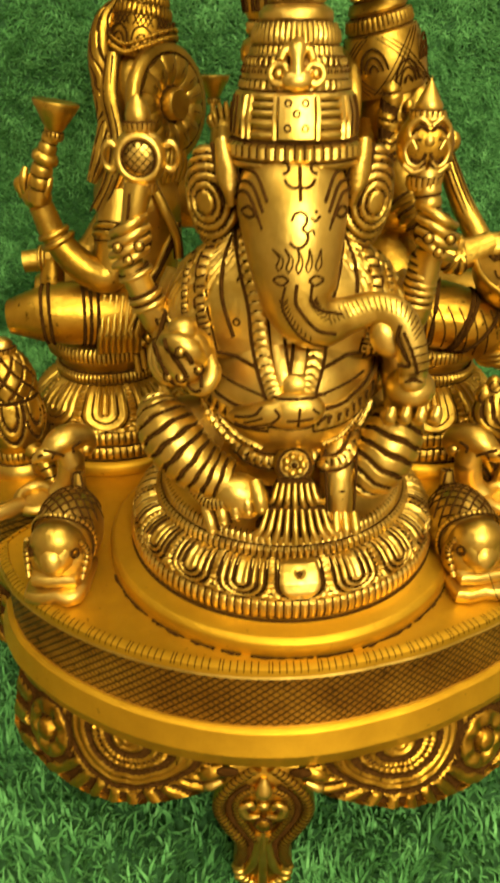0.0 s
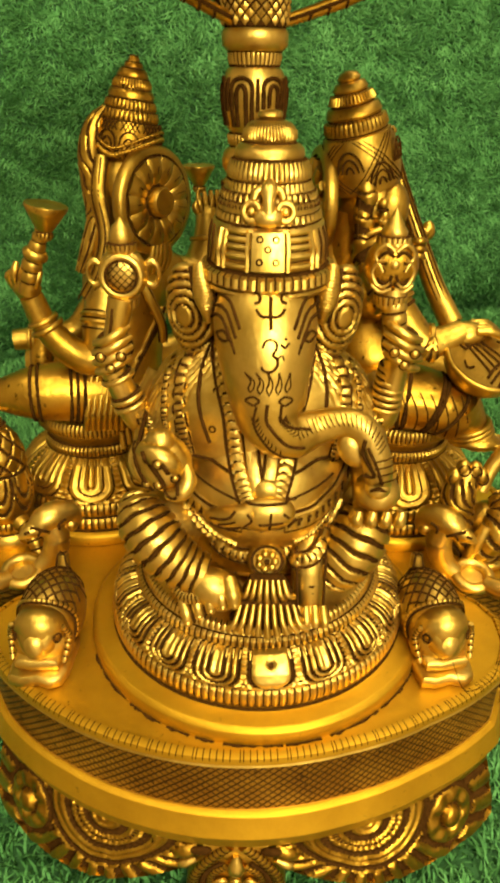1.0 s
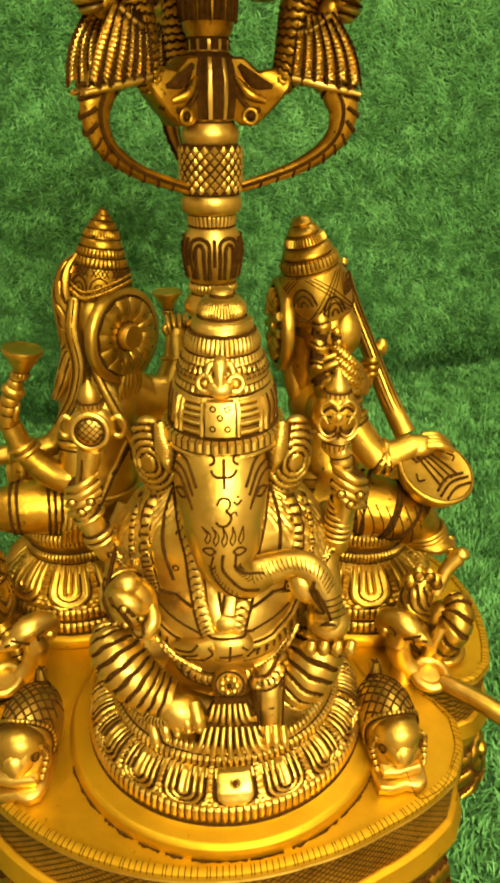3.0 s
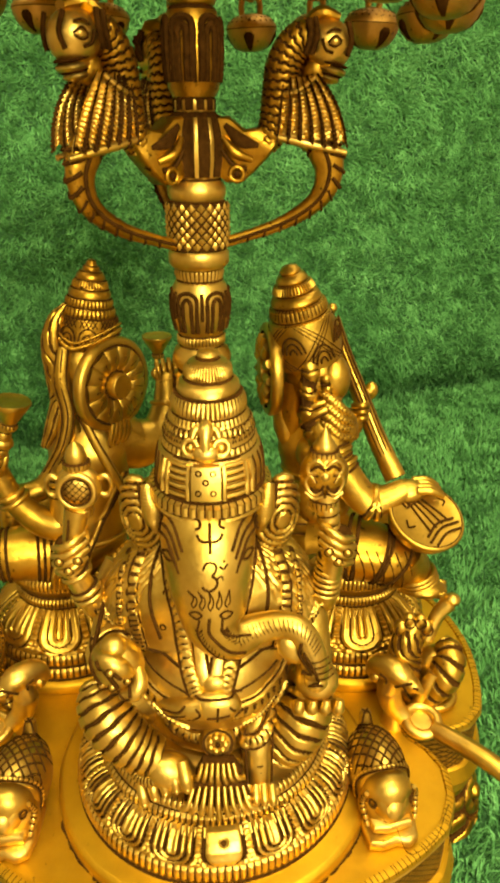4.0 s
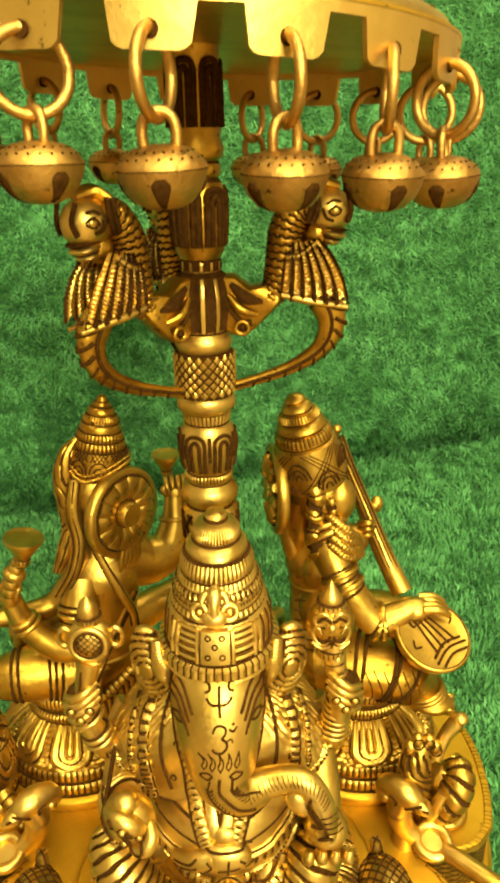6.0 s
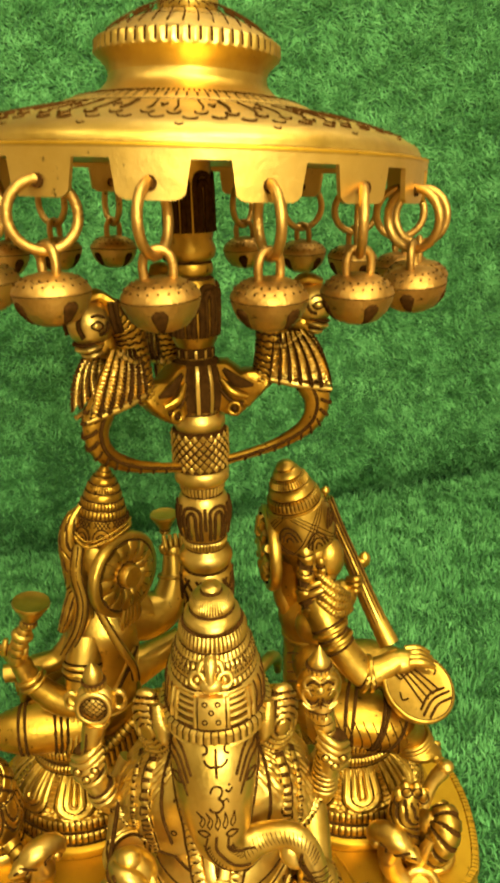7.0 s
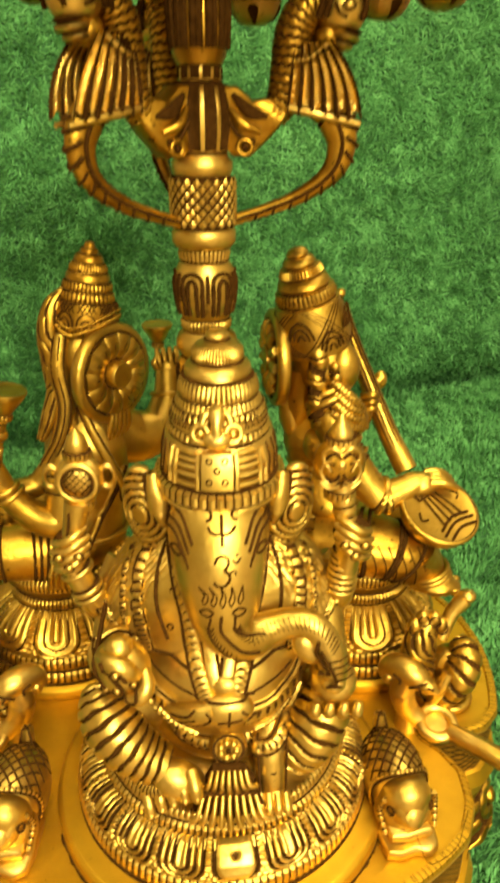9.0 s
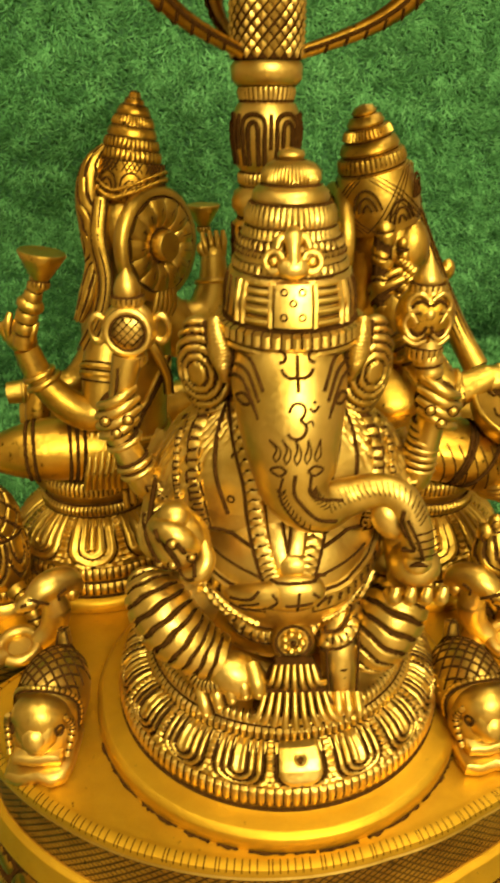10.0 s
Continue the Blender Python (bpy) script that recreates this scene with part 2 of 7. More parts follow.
            rows.append([p + s * (r * math.cos(2 * math.pi * j / seg)) + w * (r * math.sin(2 * math.pi * j / seg)) for j in range(seg)])
        rows.append(rows[0])
        self.grid(rows, mat)

    def torus(self, at, R, r, turn=None, mat=B, n=40, seg=10, sx=1.0, sy=1.0):
        m = turn or Matrix.Identity(3)
        rows = []
        for i in range(n + 1):
            a = 2 * math.pi * i / n
            row = []
            for j in range(seg):
                b = 2 * math.pi * j / seg
                q = R + r * math.cos(b)
                p = m @ Vector((q * sx * math.cos(a), q * sy * math.sin(a), r * math.sin(b)))
                row.append((p.x + at[0], p.y + at[1], p.z + at[2]))
            rows.append(row)
        self.grid(rows, mat)

    def line(self, pts, r=0.00035, mat=D, n=None, seg=6):
        n = n or max(6, 3 * len(pts))
        r = r * 0.72 if mat == D else r
        self.tube(pts, [r] * len(pts), n, seg, mat)

    def tree(self):
        from mathutils.bvhtree import BVHTree
        return BVHTree.FromPolygons([Vector(p) for p in self.v], self.f)

    def cast(self, tree, pts, way, far=0.3, lift=0.0):
        """Points thrown along way onto the form; those that miss are left out."""
        way = Vector(way).normalized()
        out = []
        for p in pts:
            hit = tree.ray_cast(Vector(p) - way * far, way)
            if hit[0] is not None:
                out.append(hit[0] - way * lift)
        return out

    def etch(self, tree, pts, way=(0, 1, 0), r=0.00035, n=14, mat=D, lift=0.0):
        got = self.cast(tree, spline(pts, n), way, lift=lift)
        r *= 0.72
        if len(got) > 2:
            self.tube([tuple(p) for p in got], [r] * len(got), len(got), 6, mat)

    def slab(self, outline, thick, at, turn, mat=B, bevel=0.0006, edge=None):
        """A flat shape of the outline (x, y), bevelled, its face towards +z of turn."""
        o = np.array(outline, float)
        mid = o.mean(0)
        rows = []
        for shrink, z in ((bevel, 0.0), (0, bevel), (0, thick - bevel), (bevel, thick)):
            row = []
            for q in o:
                d = q - mid
                ln = np.linalg.norm(d)
                q2 = mid + d * (1 - shrink / max(ln, 1e-6))
                p = turn @ Vector((q2[0], q2[1], z))
                row.append((p.x + at[0], p.y + at[1], p.z + at[2]))
            rows.append(row)
        self.grid(rows, (lambda i, j: edge if edge is not None and i < 2 else mat), cap0=True, cap1=True, capmat=mat)

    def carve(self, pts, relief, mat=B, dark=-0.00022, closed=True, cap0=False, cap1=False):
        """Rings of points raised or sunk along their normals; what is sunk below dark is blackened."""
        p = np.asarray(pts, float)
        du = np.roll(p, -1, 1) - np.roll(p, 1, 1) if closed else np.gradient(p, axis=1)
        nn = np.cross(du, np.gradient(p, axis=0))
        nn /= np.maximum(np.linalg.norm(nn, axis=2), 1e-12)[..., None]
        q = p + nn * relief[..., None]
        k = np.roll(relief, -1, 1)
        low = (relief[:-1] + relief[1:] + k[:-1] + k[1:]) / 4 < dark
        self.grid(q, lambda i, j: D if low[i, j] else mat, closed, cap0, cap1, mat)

    def carved_tube(self, pts, radii, relief, n=90, seg=72, mat=B, flat=1.0, up=(0, 0, 1)):
        """A swept tube with relief(s, a): s along it from 0 to 1, a round it in turns."""
        c = spline([(*p, r) for p, r in zip(pts, radii)], n)
        rows, side = [], None
        for i in range(n):
            d = Vector(c[min(i + 1, n - 1), :3] - c[max(i - 1, 0), :3]).normalized()
            e = d.cross(Vector(up)).normalized()
            if side and e.dot(side) < 0:
                e = -e
            side = e
            w = d.cross(e)
            r = max(c[i, 3], 1e-5)
            rows.append([tuple(Vector(c[i, :3]) + e * (r * math.cos(2 * math.pi * j / seg)) + w * (r * flat * math.sin(2 * math.pi * j / seg))) for j in range(seg)])
        aa, ss = np.meshgrid(np.arange(seg) / seg, np.linspace(0, 1, n))
        self.carve(rows, relief(ss, aa), mat, cap0=True, cap1=True)

    def ribbon(self, tree, pts, half, high=0.0010, ticks=24, chevron=0.0, mat=B, way=(0, 1, 0), dots=False, gap=0.26):
        """A raised band laid on the form along a path thrown onto it, edged in black, cut by small bars, chevrons or dots."""
        n = ticks * 8 + 1
        way = Vector(way).normalized()
        mid, nor = [], []
        for p in spline(pts, n):
            hit = tree.ray_cast(Vector(p) - way * 0.3, way)
            if hit[0] is not None:
                mid.append(hit[0])
                nor.append(hit[1] if hit[1].dot(way) < 0 else -hit[1])
        if len(mid) < 12:
            return
        # even out the jumps from form to form
        for _ in range(6):
            mid = [mid[0]] + [(mid[i - 1] + mid[i] * 2 + mid[i + 1]) / 4 for i in range(1, len(mid) - 1)] + [mid[-1]]
            nor = [(nor[max(i - 1, 0)] + nor[i] + nor[min(i + 1, len(nor) - 1)]).normalized() for i in range(len(nor))]
        rows, low = [], []
        for i in range(len(mid)):
            d = (mid[min(i + 1, len(mid) - 1)] - mid[max(i - 1, 0)]).normalized()
            e = d.cross(nor[i]).normalized()
            row, cut = [], []
            for k, (u, h) in enumerate(((-1.50, -0.6), (-1.40, 0.10), (-0.95, 0.15), (-0.85, 0.75), (-0.5, 0.95), (0, 1.0), (0.5, 0.95), (0.85, 0.75), (0.95, 0.15), (1.40, 0.10), (1.50, -0.6))):
                phase = (i / 8 - chevron * u * u * 0.6) % 1.0
                sunk = 3 <= k <= 7 and (math.hypot(phase - 0.5, u * 0.45) < 0.26 if dots else phase < gap)
                row.append(mid[i] + e * (u * half) + nor[i] * (high * (h - (0.30 if sunk else 0.0))))
                cut.append(sunk)
            rows.append(row)
            low.append(cut)
        self.grid(rows, lambda i, j: D if j in (1, 8) or (low[i][j] and low[i][j + 1]) or (low[i][j] and low[i + 1][j + 1]) else mat, closed=False)

    def mesh(self, name, smooth=True):
        me = bpy.data.meshes.new(name)
        me.from_pydata(self.v, [], self.f)
        for m in MATS:
            me.materials.append(m)
        me.polygons.foreach_set("material_index", self.m)
        me.polygons.foreach_set("use_smooth", [smooth] * len(self.f))
        me.update()
        if smooth:
            me.set_sharp_from_angle(angle=radians(50))
        return me


def thing(name, form, label, category, group="", kind="", at=None):
    ob = new(name, form.mesh(name))
    if at is not None:
        ob.matrix_world = at
    return tagged(ob, label, category, group, kind)


def holder(name, at, label, category, group="", kind=""):
    ob = new(name)
    ob.empty_display_size = 0.02
    ob.matrix_world = at
    return tagged(ob, label, category, group, kind)


def part(name, form, parent, label="", at=None):
    ob = new(name, form.mesh(name) if isinstance(form, Form) else form)
    ob.parent = parent
    if at is not None:
        ob.matrix_basis = at
    if label:
        tagged(ob, label)
    return ob


def facing(n, up=(0, 0, 1)):
    """A turn that carries +z to n and +y near up."""
    z = Vector(n).normalized()
    x = Vector(up).cross(z).normalized()
    y = z.cross(x)
    return Matrix((x, y, z)).transposed()


def rot(axis, degrees):
    return Matrix.Rotation(radians(degrees), 3, axis)


# ---- setting: turf and added room ----
WALL_Y, WALL_SLOPE = 0.560, 0.215
TUCK = 0.055


def ground_z(x, y):
    """The turf lies flat in front and is pushed up a little towards the wall."""
    u = np.clip((y - 0.10) / 0.48, 0.0, 1.0)
    return (0.030 + 0.050 * x) * u * u * (3 - 2 * u)


def tuck(z, x):
    """How far the hung mat draws back where it rolls under at its foot, and its slope."""
    k = (z - 0.020 - 0.050 * x) / 0.042
    return TUCK * np.exp(-k * k), -2 * k / 0.042 * TUCK * np.exp(-k * k)


def sheet(name, rows, mat, label, category):
    f = Form()
    f.grid(rows, 0, closed=False)
    me = bpy.data.meshes.new(name)
    me.from_pydata(f.v, [], f.f)
    me.materials.append(mat)
    me.polygons.foreach_set("use_smooth", [True] * len(f.f))
    ob = new(name, me)
    sol = ob.modifiers.new("thickness", "SOLIDIFY")
    sol.thickness, sol.offset = 0.006, 0.0
    return tagged(ob, label, category, kind="structure")


xs = np.linspace(-0.62, 0.62, 37)
wall_at = lambda x: WALL_Y + WALL_SLOPE * x
sheet("ground", [[(x, -0.21 + (wall_at(x) + TUCK + 0.21) * v, float(ground_z(x, -0.21 + (wall_at(x) + TUCK + 0.21) * v)) - 0.004) for x in xs] for v in np.linspace(0, 1, 110)], BACKING,
      "green artificial turf mat spread under the brass piece", "artificial turf")
sheet("wall_turf", [[(x, wall_at(x) + 0.004 + float(tuck(v * 0.885, x)[0]), v * 0.885) for x in xs] for v in np.linspace(0, 1, 90)], BACKING,
      "green artificial turf hung upright behind the brass piece", "artificial turf")


def turf(name, count, seed, place, label, bend=(0.25, 1.1)):
    """Plastic blades: bent strips of three faces each, leaning every way."""
    rng = np.random.default_rng(seed)
    base, normal, side = place(rng, count)
    n = len(base)
    # tufts: neighbouring blades lean the same way and share their length
    cell = np.floor((base + rng.normal(0, 0.0035, base.shape)) / 0.017).astype(int)
    tuft = (cell[:, 0] * 73 + cell[:, 1] * 179 + cell[:, 2] * 283) % 997
    lean = rng.uniform(0, 2 * np.pi, 997)[tuft] + rng.normal(0, 0.95, n)
    tall = rng.uniform(0.72, 1.12, 997)[tuft][:, None]
    other = np.cross(normal, side)
    tilt = side * np.cos(lean)[:, None] + other * np.sin(lean)[:, None]
    length = rng.uniform(0.007, 0.0145, n)[:, None] * tall
    amount = rng.uniform(bend[0], bend[1], n)[:, None]
    width = rng.uniform(0.00045, 0.0008, n)[:, None]
    across = np.cross(tilt, normal)
    across /= np.linalg.norm(across, axis=1)[:, None]
    twist = rng.normal(0, 0.35, n)[:, None]
    across = across + normal * twist * 0.5
    p0 = base
    p1 = base + normal * length * 0.5 + tilt * length * amount * 0.22
    p2 = base + normal * length * (0.92 - 0.28 * amount) + tilt * length * amount * 0.75
    verts = np.stack([p0 - across * width, p0 + across * width, p1 - across * width, p1 + across * width, p2], 1).reshape(-1, 3)
    k = np.arange(n)[:, None] * 5
    quads = np.hstack([k, k + 1, k + 3, k + 2])
    tris = np.hstack([k + 2, k + 3, k + 4])
    me = bpy.data.meshes.new(name)
    me.vertices.add(len(verts))
    me.vertices.foreach_set("co", verts.astype(np.float32).ravel())
    loops = np.hstack([quads, tris]).ravel()
    me.loops.add(len(loops))
    me.loops.foreach_set("vertex_index", loops.astype(np.int32))
    starts = np.stack([np.arange(n) * 7, np.arange(n) * 7 + 4], 1).ravel()
    me.polygons.add(len(starts))
    me.polygons.foreach_set("loop_start", starts.astype(np.int32))
    me.materials.append(TURF)
    me.update(calc_edges=True)
    me.validate()
    return tagged(new(name, me), label, "artificial grass", kind="stuff")


def on_ground(rng, count):
    x = rng.uniform(-0.62, 0.62, count)
    y = rng.uniform(-0.21, 0.76, count)
    keep = y < wall_at(x) + TUCK - 0.012
    x, y = x[keep], y[keep]
    base = np.stack([x, y, ground_z(x, y) - 0.002], 1)
    normal = np.tile((0.0, 0.0, 1.0), (len(x), 1))
    return base, normal, np.tile((1.0, 0.0, 0.0), (len(x), 1))


def on_wall(rng, count):
    x = rng.uniform(-0.62, 0.62, count)
    z = rng.uniform(0.005, 0.86, count)
    back, slope = tuck(z, x)
    base = np.stack([x, wall_at(x) + 0.001 + back, z], 1)
    normal = np.stack([np.full_like(x, WALL_SLOPE), np.full_like(x, -1.0), slope - 0.25], 1)
    normal /= np.linalg.norm(normal, axis=1)[:, None]
    ss = np.array((1.0, WALL_SLOPE, 0.0)) / math.hypot(WALL_SLOPE, 1)
    return base, normal, np.tile(ss, (len(x), 1))


turf("turf_blades", 250000, 3, on_ground, "short bright green plastic grass blades of the floor mat")
turf("turf_blades", 230000, 4, on_wall, "short bright green plastic grass blades of the hung mat", (0.8, 1.6))


def box(name, lo, hi, mat, label, category):
    bm = bmesh.new()
    bmesh.ops.create_cube(bm, size=1.0)
    for v in bm.verts:
        v.co = Vector([lo[i] + (v.co[i] + 0.5) * (hi[i] - lo[i]) for i in range(3)])
    me = bpy.data.meshes.new(name)
    bm.to_mesh(me)
    bm.free()
    me.materials.append(mat)
    return tagged(new(name, me), label, category, kind="structure")


# unseen room, added for what it reflects and bounces onto the brass
box("floor", (-2.0, -2.4, -0.08), (2.0, 1.6, -0.02), TILE, "unseen tan floor, added to reflect warm colour into the brass", "floor")
box("unseen_wall_north", (-2.0, 1.6, -0.08), (2.0, 1.7, 2.4), PAINT, "unseen cream wall behind the turf, added for reflections in the brass", "wall")
box("unseen_wall_west", (-2.1, -2.4, -0.08), (-2.0, 1.7, 2.4), PAINT, "unseen cream side wall, added for reflections in the brass", "wall")
box("unseen_wall_east", (2.0, -2.4, -0.08), (2.1, 1.7, 2.4), PAINT, "unseen cream side wall, added for reflections in the brass", "wall")
box("unseen_wall_south", (-2.1, -2.5, -0.08), (2.1, -2.4, 2.4), PAINT, "unseen cream wall facing the turf, added for reflections in the brass", "wall")
box("ceiling", (-2.1, -2.5, 2.4), (2.1, 1.7, 2.5), CEILING, "unseen white ceiling, added to brighten upward-facing brass", "ceiling")


# ---- the brass stand: a three-lobed plate on an openwork foot ----
LOBES = ((-0.003, -0.0125, 0.1285), (0.0390, 0.0150, 0.1098), (-0.0380, 0.0150, 0.1098))


# the front lobe's shoulders and the deep notches beside it: degrees, metres
NOTCHED = ((-75, 0.0), (-60, 0.0024), (-49, 0.0068), (-43, 0.0090), (-36.5, 0.0062), (-30.7, -0.0004), (-27.8, -0.0105), (-26, -0.0215), (-23.5, -0.0280), (-21.5, -0.0215), (-19.3, -0.0080), (-17, -0.0026), (-12, 0.0014), (0, 0.0))


def lobe_radius(a):
    """Distance from the axis to the plate's edge in the direction a."""
    deg = math.degrees(math.atan2(math.sin(a), abs(math.cos(a))))
    best = 0.0
    for cx, cy, r in LOBES:
        d = cx * math.cos(a) + cy * math.sin(a)
        q = r * r - (cx * cx + cy * cy - d * d)
        if q > 0:
            best = max(best, d + math.sqrt(q))
    extra = float(np.interp(deg, [d for d, _ in NOTCHED], [r for _, r in NOTCHED]))
    # the west shoulder is slimmer
    return best + (extra * 0.35 if math.cos(a) < 0 and extra > 0 else extra)


def outline(offset, n=720):
    """The plate's edge, moved in or out, notches kept."""
    out = []
    for i in range(n):
        a = 2 * math.pi * i / n
        r = lobe_radius(a) + offset
        out.append((r * math.cos(a), r * math.sin(a)))
    return out


PLATE_Z = 0.134
stand = holder("brass_stand", pose(0, 0, 0), "golden brass three-lobed stand with scrolled feet on the turf", "brass stand")


def ring_band(rows, n=720, mat=B, mats=None):
    f = Form()
    f.grid([[(x, y, z) for x, y in outline(o, n)] for o, z in rows], mats or mat)
    return f


deck = Form()
deck.grid([[(x * s, y * s, z) for x, y in outline(-0.0042)] for s, z in ((0.02, PLATE_Z), (0.35, PLATE_Z), (0.7, PLATE_Z), (0.9, PLATE_Z), (1.0, PLATE_Z))], S, cap0=True)
part("deck", deck, stand, "smooth satin brass top of the plate")
# rim with filed ticks
rim = Form()
n = 2160
rim.grid([[(x, y, PLATE_Z + 0.0002) for x, y in outline(-0.0042, n)], [(x, y, PLATE_Z + 0.0012) for x, y in outline(-0.0038, n)], [(x, y, PLATE_Z + 0.0012) for x, y in outline(-0.0022, n)],
          [(x, y, PLATE_Z + 0.0006) for x, y in outline(-0.0003, n)], [(x, y, PLATE_Z - 0.0006) for x, y in outline(0.0, n)], [(x, y, PLATE_Z - 0.0022) for x, y in outline(0.0002, n)]],
         lambda i, j: D if (j + (3 if (j // 6) % 7 == 2 else 0)) % 6 == 0 and i < 4 else S)
part("rim", rim, stand, "thin rim filed with small ticks")
band = ring_band([(0.0002, PLATE_Z - 0.0022), (0.0006, PLATE_Z - 0.0030), (-0.0012, PLATE_Z - 0.0040), (-0.0014, PLATE_Z - 0.016), (-0.0014, PLATE_Z - 0.0285), (-0.001, PLATE_Z - 0.0295)],
                 mats=lambda i, j: H if i in (2, 3) else B)
hatched = part("hatched_band", band, stand, "brass side engraved with dark cross-hatching")
uv = hatched.data.uv_layers.new(name="UVMap")
for poly in hatched.data.polygons:
    for li in poly.loop_indices:
        co = hatched.data.vertices[hatched.data.loops[li].vertex_index].co
        a = math.atan2(co.y, co.x) % (2 * math.pi)
        if poly.index % 720 == 719 and a < 1:
            a += 2 * math.pi
        uv.data[li].uv = (a * 0.125, co.z)
foot = ring_band([(-0.0014, PLATE_Z - 0.0290), (0.0012, PLATE_Z - 0.0296), (0.0014, PLATE_Z - 0.0298), (0.0016, PLATE_Z - 0.0303), (0.0042, PLATE_Z - 0.0382), (0.0044, PLATE_Z - 0.0386), (0.0044, PLATE_Z - 0.0389), (0.0042, PLATE_Z - 0.0393), (0.0012, PLATE_Z - 0.0478), (0.0010, PLATE_Z - 0.0482), (-0.001, PLATE_Z - 0.0495), (-0.02, PLATE_Z - 0.0495)], mat=S)
part("base_moulding", foot, stand, "smooth brass moulding with a crisp edge")


def edge_point(a, inset, z):
    r = lobe_radius(a) - inset
    return Vector((r * math.cos(a), r * math.sin(a), z))


def edge_normal(a):
    p, q = edge_point(a - 0.01, 0, 0), edge_point(a + 0.01, 0, 0)
    d = (q - p).normalized()
    return Vector((d.y, -d.x, 0))


def apron(a0, a1, flip):
    """A scalloped apron panel between two feet: fanned ribbed bands, a flower boss, leaf strokes along its lower edge."""
    f = Form()
    nu, nv = 170, 60
    top = PLATE_Z - 0.0485
    u, v = np.meshgrid(np.linspace(0, 1, nu), np.linspace(0, 1, nv))
    w = 1 - u if flip else u
    far = 1 - w
    low = PLATE_Z - 0.0625 - 0.0190 * np.sin(np.pi / 2 * np.clip(far * 1.5, 0, 1)) - 0.0010 * np.abs(np.sin(9 * np.pi * u))
    an = a0 + (a1 - a0) * u
    edge = np.array([[lobe_radius(x) for x in an[0]]])
    rad = edge + (0.0015 + 0.0075 * np.sin(np.pi / 2 * np.clip(far * 2.0, 0, 1))) * v ** 0.8
    z = top + (low - top) * v
    pts = np.stack([rad * np.cos(an), rad * np.sin(an), z], 2)
    dx, dz = (w - 0.66) * 2.5, v * 0.98
    r, turn = np.hypot(dx, dz), np.arctan2(dz, dx) / np.pi
    h = 0.0010 * np.cos(2 * np.pi * (r - 0.10) / 0.25) * (r < 0.80)
    h = h - 0.0014 * notch((r / 0.25 + 0.10) % 1.0 - 0.5, 0.17) * (r < 0.82)
    h = h - 0.0005 * notch((turn * 19 + r * 2) % 1.0 - 0.5, 0.17) * (r < 0.80) * (r > 0.25) * ((r / 0.25) % 2 > 0.9)
    # leaf strokes outside the fan
    out = (r >= 0.80)
    h = h + out * (0.0006 * np.cos(2 * np.pi * turn * 15) - 0.0015 * notch((turn * 15) % 1.0 - 0.5, 0.24))
    # flower with a round boss and a curl beside it
    dx, dz = (w - 0.26) * 3.2, v - 0.46
    r2, t2 = np.hypot(dx, dz), np.arctan2(dz, dx)
    bloom = 0.0012 * np.clip(1 - ((r2 - 0.27) / 0.11) ** 2, 0, 1) * (0.55 + 0.45 * np.cos(7 * t2)) + 0.0030 * np.sqrt(np.clip(1 - (r2 / 0.15) ** 2, 0, 1)) - 0.0012 * notch(r2 - 0.165, 0.04) - 0.0014 * notch(r2 - 0.42, 0.05)
    h = np.where(r2 < 0.46, bloom, h)
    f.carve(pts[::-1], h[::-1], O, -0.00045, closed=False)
    # lower edge and back
    deep = np.stack([(rad - 0.006) * np.cos(an), (rad - 0.006) * np.sin(an), z], 2)
    f.grid([pts[-1].tolist(), deep[-1].tolist()] + [deep[k].tolist() for k in (40, 20, 0)], O, closed=False)
    for k in (0, -1):
        f.grid([pts[:, k].tolist(), deep[:, k].tolist()], O, closed=False)
    return f


